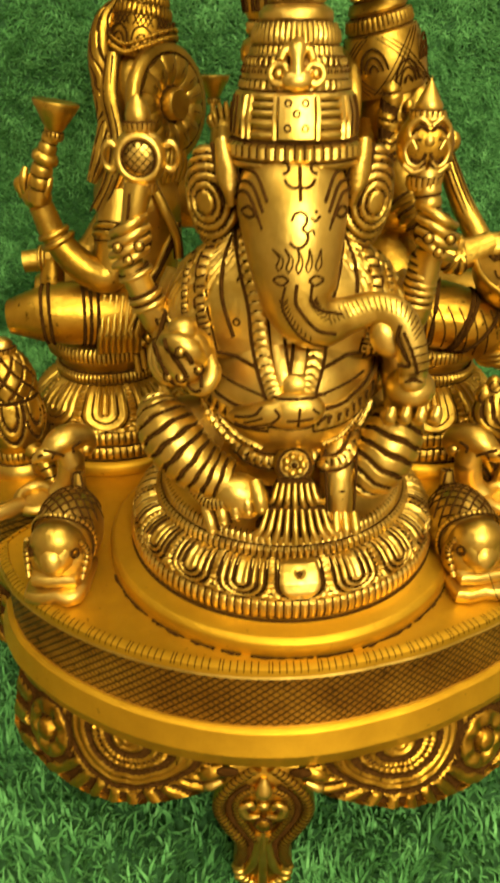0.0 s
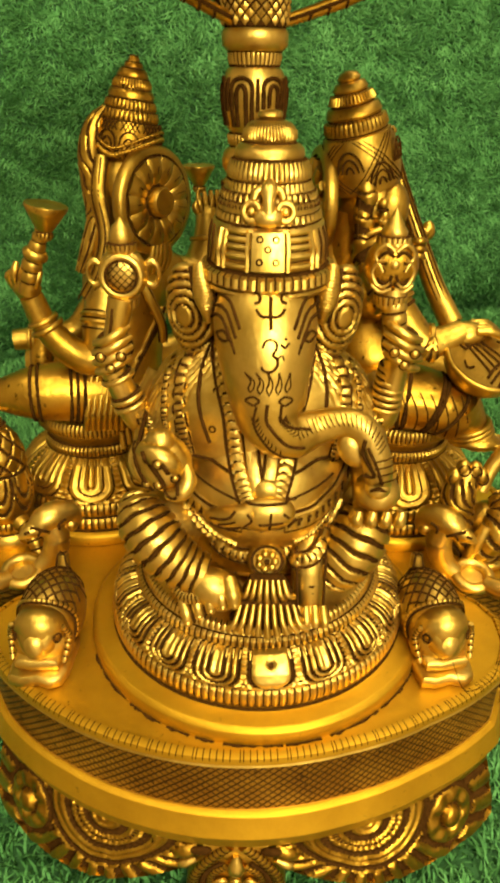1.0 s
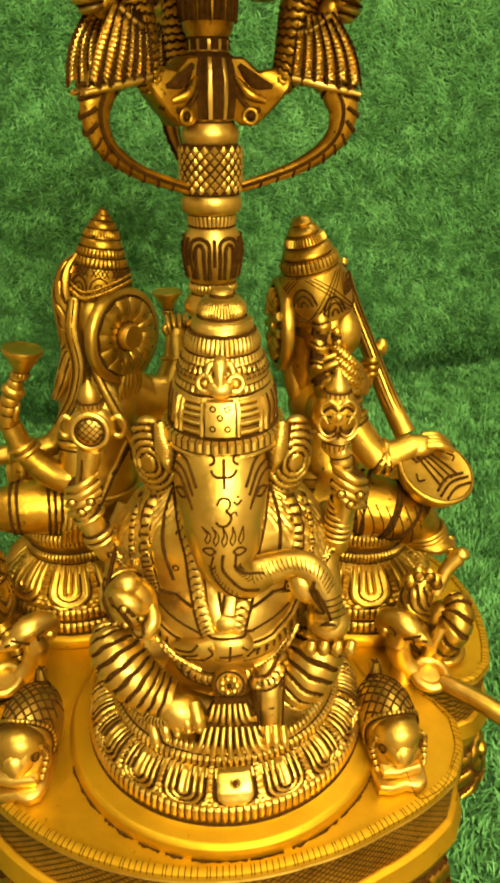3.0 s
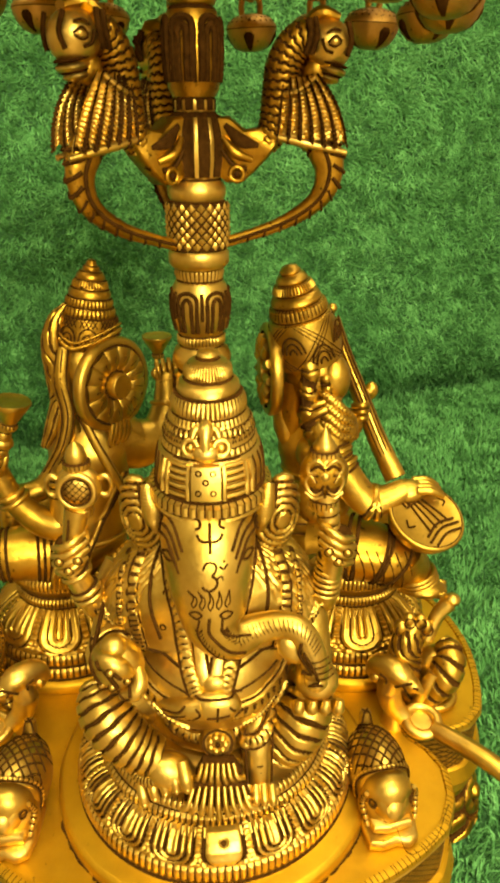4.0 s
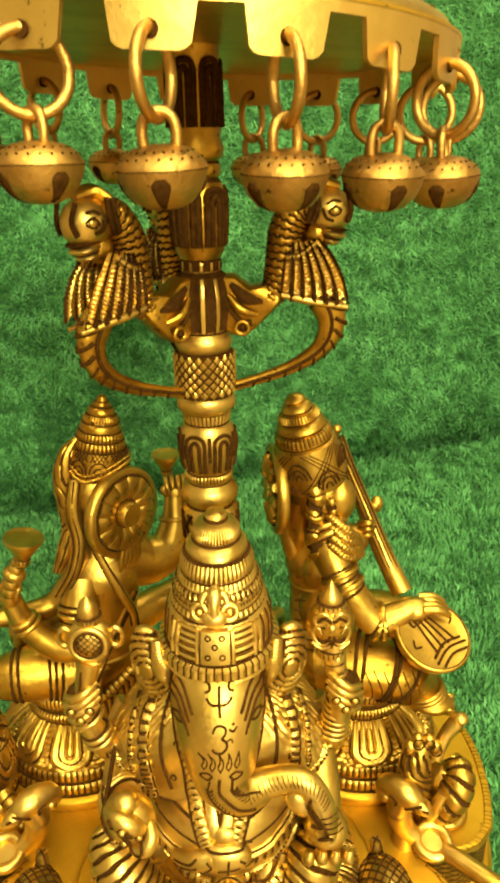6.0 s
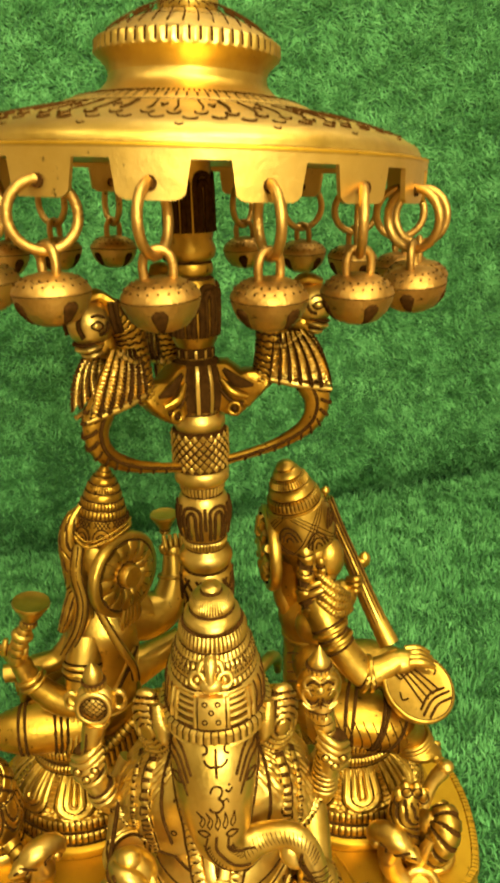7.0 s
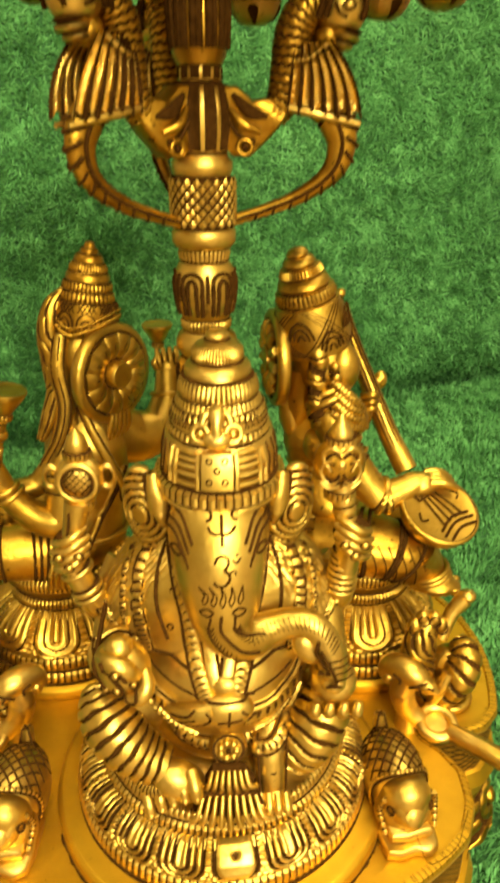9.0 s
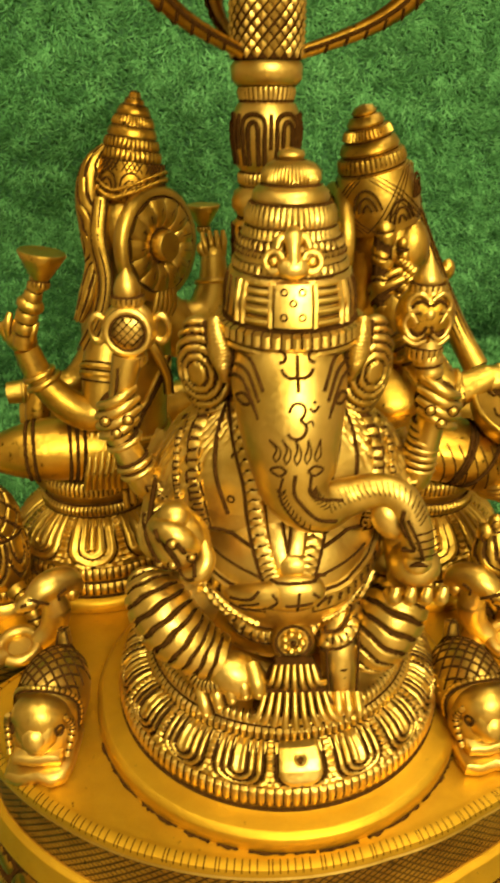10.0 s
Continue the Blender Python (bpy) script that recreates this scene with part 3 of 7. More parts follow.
def leg():
    """A foot in local space: face towards -y, top at z 0, toe 0.085 below."""
    f = Form()
    half = [(0.0100, -0.0005), (0.0108, -0.006), (0.0118, -0.012), (0.0145, -0.020), (0.0155, -0.028), (0.0130, -0.038), (0.0085, -0.046), (0.0075, -0.053), (0.0092, -0.060), (0.0092, -0.070), (0.0055, -0.076), (0.0, -0.0835)]
    o = [(x, z) for x, z in half] + [(-x, z) for x, z in reversed(half[:-1])]
    f.slab(o, 0.009, (0, 0, 0), facing((0, -1, 0)), O, 0.001)
    face = -0.0092
    # ribbed outline, dark channel, inner heart, teardrop and curls, strands down to the toe
    for s in (-1, 1):
        edge = [(s * 0.0020, face, -0.001), (s * 0.0075, face - 0.0004, -0.0085), (s * 0.0122, face - 0.0006, -0.0180), (s * 0.0132, face - 0.0006, -0.0270), (s * 0.0105, face - 0.0006, -0.0370), (s * 0.0070, face - 0.0006, -0.0460), (s * 0.0064, face - 0.0006, -0.0540), (s * 0.0078, face - 0.0004, -0.0620)]
        f.tube(edge, [0.0018] * 8, 129, 8, O, grooves=32, depth=0.12)
        inner = [(x - s * 0.0030, y + 0.0002, z - (0.003 if i == 0 else 0.0)) for i, (x, y, z) in enumerate(edge[1:7])]
        f.tube(inner, [0.0009] * 6, 40, 6, D)
        heart = [(x - s * 0.0052, y, z - (0.004 if i == 0 else 0.0)) for i, (x, y, z) in enumerate(edge[1:6])]
        f.tube(heart, [0.0013] * 5, 81, 8, O, grooves=20, depth=0.12)
        f.tube([(s * 0.0012, face - 0.0004, -0.0300), (s * 0.0050, face - 0.0012, -0.0290), (s * 0.0062, face - 0.0012, -0.0240), (s * 0.0040, face - 0.0012, -0.0215), (s * 0.0028, face - 0.0010, -0.0245)], [0.0008, 0.0014, 0.0014, 0.0012, 0.0009], 24, 8, B)
        f.ball((s * 0.0042, face - 0.0008, -0.0248), (0.0014, 0.0012, 0.0014), D, seg=10, rings=6)
        f.tube([(s * 0.0014, face - 0.0004, -0.0420), (s * 0.0022, face - 0.0008, -0.0540), (s * 0.0040, face - 0.0006, -0.0640), (s * 0.0070, face - 0.0004, -0.0690)], [0.0010, 0.0014, 0.0016, 0.0012], 24, 8, B)
        f.tube([(s * 0.0034, face, -0.0440), (s * 0.0042, face - 0.0002, -0.0540), (s * 0.0062, face, -0.0620)], [0.0007, 0.0011, 0.0006], 16, 6, D)
        for k in range(3):
            f.ball((s * (0.0078 - 0.0004 * k), face - 0.0006, -0.0630 - 0.0040 * k), (0.0022, 0.0018, 0.0018), B, seg=10, rings=7)
        f.tube([(s * 0.0115, face + 0.002, -0.0030), (s * 0.0150, face + 0.001, -0.0050), (s * 0.0180, face + 0.002, -0.0090)], [0.0022, 0.0030, 0.0020], 14, 10, O)
        f.tube([(s * 0.0120, face + 0.0004, -0.0095), (s * 0.0155, face, -0.0120), (s * 0.0170, face + 0.001, -0.0150)], [0.0012, 0.0020, 0.0010], 12, 8, B)
        f.ball((s * 0.0105, face - 0.0006, -0.0030), (0.0034, 0.0016, 0.0022), D, seg=14, rings=8)
        for k in range(3):
            f.ball((s * (0.0056 - 0.0016 * k), face - 0.0006, -0.0735 - 0.0022 * k), (0.0017, 0.0016, 0.0022), B, rot("Y", -s * 25), 10, 7)
            f.line([(s * (0.0070 - 0.0016 * k), face - 0.0006, -0.0725 - 0.0022 * k), (s * (0.0062 - 0.0016 * k), face - 0.0012, -0.0760 - 0.0022 * k)], 0.0005, D, 5)
    f.tube([(0, face - 0.0004, -0.0065), (0, face - 0.0014, -0.0130), (0, face - 0.0008, -0.0185)], [0.0008, 0.0026, 0.0012], 16, 10, B)
    f.ball((0, face - 0.0010, -0.0225), (0.0018, 0.0016, 0.0020), B)
    f.ball((0, face - 0.0008, -0.0345), (0.0026, 0.0018, 0.0040), O)
    f.torus((0, face - 0.0012, -0.0345), 0.0026, 0.0006, facing((0, -1, 0)), D, 20, 6, 0.9, 1.4)
    f.tube([(0, face - 0.0004, -0.0400), (0, face - 0.0010, -0.0560), (0, face - 0.0006, -0.0780)], [0.0008, 0.0014, 0.0016], 16, 8, B)
    f.v = [(x * 1.32, y, z) for x, y, z in f.v]
    return f


ANGLES = [math.radians(-92), math.radians(28), math.radians(152)]
NOTCH = [math.radians(-22), math.radians(90), math.radians(202)]
leg_mesh = leg().mesh("leg")
for a in ANGLES:
    nn = edge_normal(a)
    p = edge_point(a, 0.0095, PLATE_Z - 0.0490)
    part("leg", leg_mesh, stand, "cast brass foot with heart-shaped scrollwork", Matrix.Translation(p) @ facing(Vector((0, 0, 1)), -nn).to_4x4())
for a in ANGLES:
    for s in (-1, 1):
        lo, hi = sorted((a + s * 0.14, a + s * 0.86))
        part("apron", apron(lo, hi, s > 0), stand, "aged brass apron cast with flowers and scrolls")


# ---- canopy post with three birds ----
POST = (-0.0009, 0.0)
post = holder("canopy_post", pose(POST[0], POST[1], PLATE_Z), "brass turned pillar with bird brackets rising from the stand", "brass pillar")


def zed(z):
    return z - PLATE_Z


lower = Form()
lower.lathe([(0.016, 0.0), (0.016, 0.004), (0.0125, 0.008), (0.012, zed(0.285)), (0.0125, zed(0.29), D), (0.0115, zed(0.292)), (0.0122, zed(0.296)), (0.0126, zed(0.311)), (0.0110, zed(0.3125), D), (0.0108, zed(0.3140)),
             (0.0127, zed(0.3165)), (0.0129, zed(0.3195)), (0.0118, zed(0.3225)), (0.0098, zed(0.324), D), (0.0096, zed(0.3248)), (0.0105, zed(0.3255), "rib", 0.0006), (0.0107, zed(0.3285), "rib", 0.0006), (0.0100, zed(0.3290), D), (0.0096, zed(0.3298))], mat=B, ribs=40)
lower_ob = part("lower_shaft", lower, post)
cross = Form()
for k in range(12):
    for s in (-1, 1):
        cross.line([(0.0128 * math.cos(a), 0.0128 * math.sin(a), zed(0.2965 + 0.014 * u)) for u in np.linspace(0, 1, 12) for a in (2 * math.pi * k / 12 + s * 0.75 * (u - 0.5),)], 0.0010, D, 24)
tagged(part("shaft_engraving", cross, lower_ob, "dark engraved lattice on the shaft"), kind="stuff")
vase = Form()
prof = [(0.0098, zed(0.3298)), (0.0112, zed(0.332)), (0.0124, zed(0.338)), (0.0126, zed(0.345)), (0.0118, zed(0.3495)), (0.0105, zed(0.352)), (0.0, zed(0.352))]
vase.lathe(prof, seg=48)
tree = vase.tree()


def around(r, a, z):
    return Vector((r * math.cos(a), r * math.sin(a), z))


def loops_round(form, count, r, z0, z1, half, start=0.0, thick=0.0005, inner=True):
    """Upright U-shaped grooves round a shaft."""
    for k in range(count):
        a = start + 2 * math.pi * k / count
        for w, m in ((half, D),) + (((half * 0.45, D),) if inner else ()):
            zt = z1 - (0 if w == half else 0.0025)
            pts = [around(r(z0), a - w, z0), around(r((z0 + zt) / 2), a - w, (z0 + zt) / 2), around(r(zt - 0.002), a - w * 0.95, zt - 0.002), around(r(zt), a, zt), around(r(zt - 0.002), a + w * 0.95, zt - 0.002), around(r((z0 + zt) / 2), a + w, (z0 + zt) / 2), around(r(z0), a + w, z0)]
            form.line(pts, thick, m, 26)


def radius_of(p):
    z = [q[1] for q in p if q[0] > 0]
    r = [q[0] for q in p if q[0] > 0]
    return lambda h: float(np.interp(h, z, r))


vase_ob = part("fluted_vase", vase, post, "bulged shaft piece cut with dark loops")
cuts = Form()
rv = radius_of(prof)
loops_round(cuts, 6, rv, zed(0.3320), zed(0.3490), 0.34, -math.pi / 2 - 0.42, 0.0013)
for k in range(6):
    a = -math.pi / 2 - 0.42 + math.pi / 6 + 2 * math.pi * k / 6
    cuts.line([around(rv(zed(z)), a, zed(z)) for z in (0.3375, 0.3420, 0.3460, 0.3490)], 0.0011, D, 10)
tagged(part("vase_engraving", cuts, vase_ob, "blackened looped grooves"), kind="stuff")
neck = Form()
neck.lathe([(0.0104, zed(0.352)), (0.0098, zed(0.3525), D), (0.0100, zed(0.3535), "rib", 0.0005), (0.0106, zed(0.3560), "rib", 0.0005), (0.0102, zed(0.3575), D), (0.0108, zed(0.358)), (0.0126, zed(0.360)), (0.0128, zed(0.3640)), (0.0118, zed(0.3655), D), (0.0112, zed(0.3660))], ribs=34)
part("tail_collar", neck, post)
hat = Form()
prof = [(0.0122, zed(0.3660)), (0.0126, zed(0.368)), (0.0128, zed(0.376)), (0.0126, zed(0.3838)), (0.0110, zed(0.3850)), (0.0, zed(0.385))]
hat.lathe(prof, seg=60, mat=D)
collar_ob = part("knurled_collar", hat, post, "dark collar with raised brass lozenges")
# raised lozenges of the knurled collar
knurl = Form()
for row in range(8):
    for k in range(20):
        a = 2 * math.pi * (k + 0.5 * (row % 2)) / 20
        p = around(0.0125, a, zed(0.3680 + row * 0.0021))
        knurl.ball(p, (0.0010, 0.0017, 0.0018), B, rot("Z", math.degrees(a)), 4, 2)
tagged(part("lozenge_knurling", knurl, collar_ob, "raised bright brass lozenges"), kind="stuff")
up = Form()
up.lathe([(0.0108, zed(0.3850)), (0.0118, zed(0.387)), (0.0118, zed(0.3900)), (0.0100, zed(0.3925), D), (0.0096, zed(0.3935)), (0.0112, zed(0.394), "rib", 0.0014), (0.0122, zed(0.400), "rib", 0.0014), (0.0124, zed(0.408), "rib", 0.0014), (0.0106, zed(0.4155), D), (0.0078, zed(0.4175)), (0.0084, zed(0.418), "rib", 0.0006), (0.0084, zed(0.4215), D), (0.0078, zed(0.4225))], ribs=12, mat=B, wide=True)
part("fluted_collar", up, post)
top = Form()
prof = [(0.0062, zed(0.4225)), (0.0074, zed(0.4255)), (0.0080, zed(0.432)), (0.0080, zed(0.446)), (0.0070, zed(0.4510), D), (0.0060, zed(0.4525)), (0.0066, zed(0.4530)), (0.0070, zed(0.455)), (0.0066, zed(0.4575), D), (0.0062, zed(0.4585)), (0.0076, zed(0.4600)), (0.0080, zed(0.463)), (0.0070, zed(0.4665)), (0.0074, zed(0.470)), (0.0072, zed(0.497)), (0.0120, zed(0.500)), (0.0, zed(0.500))]
prof = [(r * 1.32 if 0 < r < 0.0100 else r, *rest) for r, *rest in prof]
# the darker slot paints in the shade below the canopy, besides the patina
top.lathe(prof, seg=40, mat=O)
upper_ob = part("upper_shaft", top, post, "aged brass upper shaft, also darkened for canopy shade, with dark flutes")
flutes = Form()
loops_round(flutes, 6, radius_of(prof), zed(0.4275), zed(0.4485), 0.36, 0.2, 0.0020)
loops_round(flutes, 6, radius_of(prof[10:]), zed(0.470), zed(0.492), 0.36, 0.2, 0.0018)
tagged(part("flute_engraving", flutes, upper_ob, "blackened flutes"), kind="stuff")


def bird():
    """A bracket bird seen from its side: u outwards (x), z up; thickness along y."""
    f = Form()
    q = zed
    # flat leaf-shaped arm out of the collar, hollowed and curled below
    leaf = [(0.006, q(0.4160)), (0.0135, q(0.4158)), (0.0195, q(0.4112)), (0.0265, q(0.4120)), (0.0335, q(0.4075)), (0.0290, q(0.4015)), (0.0235, q(0.3960)), (0.0185, q(0.3918)), (0.0125, q(0.3918)), (0.006, q(0.3965))]
    f.slab(leaf, 0.0100, (0, 0.0050, 0), facing((0, -1, 0)), O, 0.0012)
    for s in (-1, 1):
        y = s * 0.0052
        f.tube([(0.0120, y, q(0.4130)), (0.0180, y * 1.15, q(0.4075)), (0.0250, y, q(0.4055))], [0.0010, 0.0026, 0.0008], 14, 8, D, 0.4, up=(0, 1, 0))
        f.tube([(0.0110, y, q(0.4085)), (0.0160, y * 1.25, q(0.4030)), (0.0225, y, q(0.4005))], [0.0012, 0.0020, 0.0012], 14, 8, O)
        f.line([(0.0105, y * 1.05, q(0.4040)), (0.0150, y * 1.05, q(0.3985)), (0.0205, y * 1.05, q(0.3970))], 0.0013, D, 12)
        f.torus((0.0165, y * 1.1, q(0.3952)), 0.0026, 0.0010, facing((0, s, 0)), O, 20, 8)
        f.ball((0.0165, y * 1.15, q(0.3952)), (0.0012, 0.0010, 0.0012), D, seg=8, rings=6)
    # body and neck
    spine = [(0.0270, 0, q(0.4050)), (0.0315, 0, q(0.4130)), (0.0335, 0, q(0.4230)), (0.0345, 0, q(0.4330)), (0.0390, 0, q(0.4405)), (0.0470, 0, q(0.4425))]
    rad = [0.0048, 0.0068, 0.0076, 0.0072, 0.0068, 0.0072]

    def scaled(ss, aa):
        """Rows of small scales along the back."""
        row = np.floor(ss * 17)
        bent = (ss * 17) % 1.0 - 0.35 * np.abs(((aa * 12 + 0.5 * (row % 2)) % 1.0) - 0.5) * 2
        return -0.0007 * notch(bent - 0.25, 0.20) * (ss < 0.93)
    f.carved_tube(spine, rad, scaled, 150, 60, O, 1.0)
    # head, cap band, tucked beak
    f.ball((0.0505, 0, q(0.4400)), (0.0092, 0.0084, 0.0088), B, rot("Y", 25), 22, 14)
    f.tube([(0.0420, 0.004, q(0.4460)), (0.0475, 0.0, q(0.4502)), (0.0545, 0.0, q(0.4488))], [0.0022, 0.0026, 0.0016], 14, 10, O, 1.8, up=(0, 1, 0))
    f.ball((0.0518, 0, q(0.4315)), (0.0060, 0.0062, 0.0022), B, rot("Y", 12), 16, 8)
    f.ball((0.0508, 0, q(0.4288)), (0.0046, 0.0050, 0.0018), B, rot("Y", 12), 16, 8)
    f.ball((0.0513, 0, q(0.4302)), (0.0052, 0.0054, 0.0011), D, rot("Y", 12), 16, 6)
    f.ball((0.0518, 0, q(0.4337)), (0.0068, 0.0070, 0.0010), D, rot("Y", 12), 16, 6)
    f.ball((0.0460, 0, q(0.4310)), (0.0050, 0.0050, 0.0055), O)
    # breast core under the wings
    f.tube([(0.034, 0, q(0.428)), (0.0390, 0, q(0.420)), (0.0435, 0, q(0.412)), (0.0470, 0, q(0.4055))], [0.0050, 0.0066, 0.0072, 0.0050], 18, 14, O, 1.0)
    for s in (-1, 1):
        # wing: broad feathers with cross cuts, fanning from the shoulder to a cut-off lower edge
        na, nl = 84, 64
        aa, ll = np.meshgrid(np.linspace(0, 1, na), np.linspace(0, 1, nl))
        wx = (0.0350 + 0.0115 * aa) * (1 - ll) + (0.0318 + 0.0275 * aa) * ll + 0.0020 * np.sin(np.pi * ll) * aa
        wz = 0.4285 + 0.0015 * aa - ll * (0.0205 + 0.0035 * aa + 0.0012 * np.cos(2 * np.pi * aa * 6))
        wy = s * (0.0052 + 0.0046 * np.sin(np.pi * np.clip(ll * 0.82 + 0.12, 0, 1)) * np.sin(np.pi * (0.12 + 0.76 * aa)))
        feather = (aa * 6) % 1.0 - 0.5
        h = 0.0007 * np.cos(np.pi * feather) - 0.0016 * notch(np.abs(feather) - 0.5, 0.17)
        bars = (ll * 15 + 1.3 * np.abs(feather) + 0.5 * (np.floor(aa * 6) % 2)) % 1.0 - 0.5
        h = h - 0.0008 * notch(bars, 0.17) * (ll > 0.12)
        pts = np.stack([wx, wy, wz - PLATE_Z], 2)
        if s > 0:
            pts, h = pts[:, ::-1], h[:, ::-1]
        f.carve(pts, h, B, -0.00030, closed=False)
        # ruff at the shoulder of the wing
        ruff = [(0.0350, s * 0.0072, q(0.4235)), (0.0395, s * 0.0096, q(0.4245)), (0.0455, s * 0.0086, q(0.4290))]
        f.tube(ruff, [0.0010] * 3, 25, 8, B, grooves=6, depth=0.3)
        # eye, brow and cheek marks
        e0 = Vector((0.0525, s * 0.0085, q(0.4405)))
        f.ball(e0, (0.0018, 0.0008, 0.0014), B, seg=10, rings=6)
        f.line([e0 + Vector((-0.0025, 0, -0.0004)), e0 + Vector((0, s * 0.0005, 0.0018)), e0 + Vector((0.0026, -s * 0.001, 0.0002))], 0.0006, D, 10)
        f.line([e0 + Vector((-0.0022, 0, -0.0008)), e0 + Vector((0, s * 0.0004, -0.0017)), e0 + Vector((0.0024, -s * 0.001, -0.0004))], 0.0006, D, 10)
        f.line([e0 + Vector((-0.0032, 0, 0.0026)), e0 + Vector((-0.0005, 0, 0.0040)), e0 + Vector((0.0022, -s * 0.001, 0.0034))], 0.0007, D, 10)
        for x, z in ((0.0424, 0.4478), (0.0446, 0.4482)):
            f.line([(x + 0.0006, s * 0.0066, q(z)), (x + 0.0014, s * 0.0086, q(0.4425)), (x - 0.0004, s * 0.0080, q(0.4365))], 0.0016, D, 12)
        f.line([(0.0572, s * 0.0060, q(0.4470)), (0.0588, s * 0.0050, q(0.4410)), (0.0575, s * 0.0058, q(0.4360))], 0.0014, D, 10)
        f.line([(0.0478, s * 0.0086, q(0.4415)), (0.0492, s * 0.0088, q(0.4380)), (0.0520, s * 0.0084, q(0.4368))], 0.0009, D, 10)
        f.tube([(0.0325, s * 0.0060, q(0.4085)), (0.044, s * 0.0066, q(0.4062)), (0.0590, s * 0.004, q(0.4030))], [0.0014, 0.0017, 0.0010], 16, 8, B)
    # tail: long curved rib back to the pillar, barred on its outer side
    tail = [(0.0465, 0, q(0.4095)), (0.0505, 0, q(0.4040)), (0.0530, 0, q(0.3970)), (0.0515, 0, q(0.3890)), (0.0460, 0, q(0.3825)), (0.036, 0, q(0.3765)), (0.024, 0, q(0.3720)), (0.011, 0, q(0.3680))]
    f.tube(tail, [0.0058, 0.0066, 0.0058, 0.0048, 0.0037, 0.0029, 0.0024, 0.0022], 50, 12, O, 0.62, up=(0, 1, 0))
    c = spline([(*p, r) for p, r in zip(tail, [0.0058, 0.0066, 0.0058, 0.0048, 0.0037, 0.0029, 0.0024, 0.0022])], 40)
    for s in (-1, 1):
        f.line([(x, s * (r * 0.62 + 0.0001), z) for x, y, z, r in c], 0.0012, D, 60)
        for i in range(2, 38, 3):
            x, _, z, r = c[i]
            dx, dz = c[i + 1][0] - c[i - 1][0], c[i + 1][2] - c[i - 1][2]
            ln = math.hypot(dx, dz)
            tx, tz = dx / ln, dz / ln
            px, pz = (-tz, tx) if (-tz) * 0.6 + tx * -0.8 > 0 else (tz, -tx)
            f.line([(x + px * r * 0.25 - tx * r * 0.2, s * r * 0.61, z + pz * r * 0.25 - tz * r * 0.2), (x + px * r * 0.65 + tx * r * 0.1, s * r * 0.50, z + pz * r * 0.65 + tz * r * 0.1), (x + px * r * 1.0 + tx * r * 0.4, 0.0, z + pz * r * 1.0 + tz * r * 0.4)], 0.0013 if i < 16 else 0.0008, D, 8)
    return f


bird_mesh = bird().mesh("bird_bracket")
for a in (-138, -3, 112):
    part("bird_bracket", bird_mesh, post, "cast brass bird with folded wings and a long curved tail", pose(0, 0, 0, 0, 0, a))


# ---- canopy with its bells ----
CANOPY_AT = pose(-0.0008, -0.0015, 0.4798, -1.5, 2.6, 0)
canopy = holder("canopy", CANOPY_AT, "round golden brass umbrella canopy on the pillar", "canopy")
c0 = 0.480
dome = Form()
dome.lathe([(0.0922, 0.4972 - c0), (0.0928, 0.4982 - c0, S), (0.0926, 0.4989 - c0, S), (0.0904, 0.4993 - c0, D), (0.0898, 0.4995 - c0), (0.0894, 0.5008 - c0), (0.0880, 0.5030 - c0), (0.083, 0.5056 - c0), (0.072, 0.5092 - c0), (0.060, 0.5122 - c0), (0.0505, 0.5142 - c0, D), (0.0500, 0.5146 - c0), (0.0485, 0.5154 - c0, "rib", 0.0006), (0.0440, 0.5172 - c0, "rib", 0.0006),
            (0.0425, 0.5174 - c0), (0.0380, 0.5185 - c0), (0.0330, 0.5210 - c0), (0.0305, 0.5240 - c0), (0.0300, 0.5265 - c0)], ribs=84, mat=B)
dome_ob = part("dome", dome, canopy, "wide shallow brass dome engraved with petals")
marks = Form()
rr = lambda r: float(np.interp(r, [0.030, 0.033, 0.038, 0.0425, 0.044, 0.0485, 0.0505, 0.060, 0.072, 0.083, 0.088, 0.0915], [0.5265, 0.5212, 0.5186, 0.5176, 0.5172, 0.5156, 0.5144, 0.5123, 0.5093, 0.5056, 0.5031, 0.5007])) - c0
rng = random.Random(8)
for k in range(56):
    a = 2 * math.pi * k / 56
    on = lambda r, e: (r * math.cos(a + e), r * math.sin(a + e), rr(r) + 0.0001)
    wob = rng.uniform(-0.0012, 0.0012)
    marks.line([on(0.0560, 0.0), on(0.0620, 0.006), on(0.0675, 0.010), on(0.0730 + wob, 0.0)], 0.0008 if k % 4 == 0 else 0.0005, D, 12)
    if k % 2:
        marks.line([on(0.0640, 0.040), on(0.0655, 0.056), on(0.0640, 0.072)], 0.0006, D, 6)
        marks.line([on(0.0672, 0.050), on(0.0680, 0.058)], 0.0006, D, 4)
    # two uneven rows of small punched crescents
    for r0, e0, deep in ((0.0752, 0.0, 0.0022), (0.0800, 0.050, 0.0017)):
        e0 += rng.uniform(-0.012, 0.012)
        r0 += rng.uniform(-0.0006, 0.0006)
        marks.line([on(r0, e0 - 0.026), on(r0 + deep * 0.8, e0 - 0.016), on(r0 + deep, e0), on(r0 + deep * 0.8, e0 + 0.016), on(r0, e0 + 0.026)], rng.choice((0.0005, 0.0007, 0.0009)), D, 8)
    if k % 3 == 0:
        marks.line([on(0.0852, 0.01), on(0.0862, 0.024), on(0.0852, 0.038)], 0.0004, D, 5)
for k in range(150):
    a = 2 * math.pi * k / 150
    marks.line([((r) * math.cos(a), (r) * math.sin(a), rr(r) + 0.0001) for r in (0.0395, 0.0425 + 0.0008 * (k % 2))], 0.0004, D, 4)
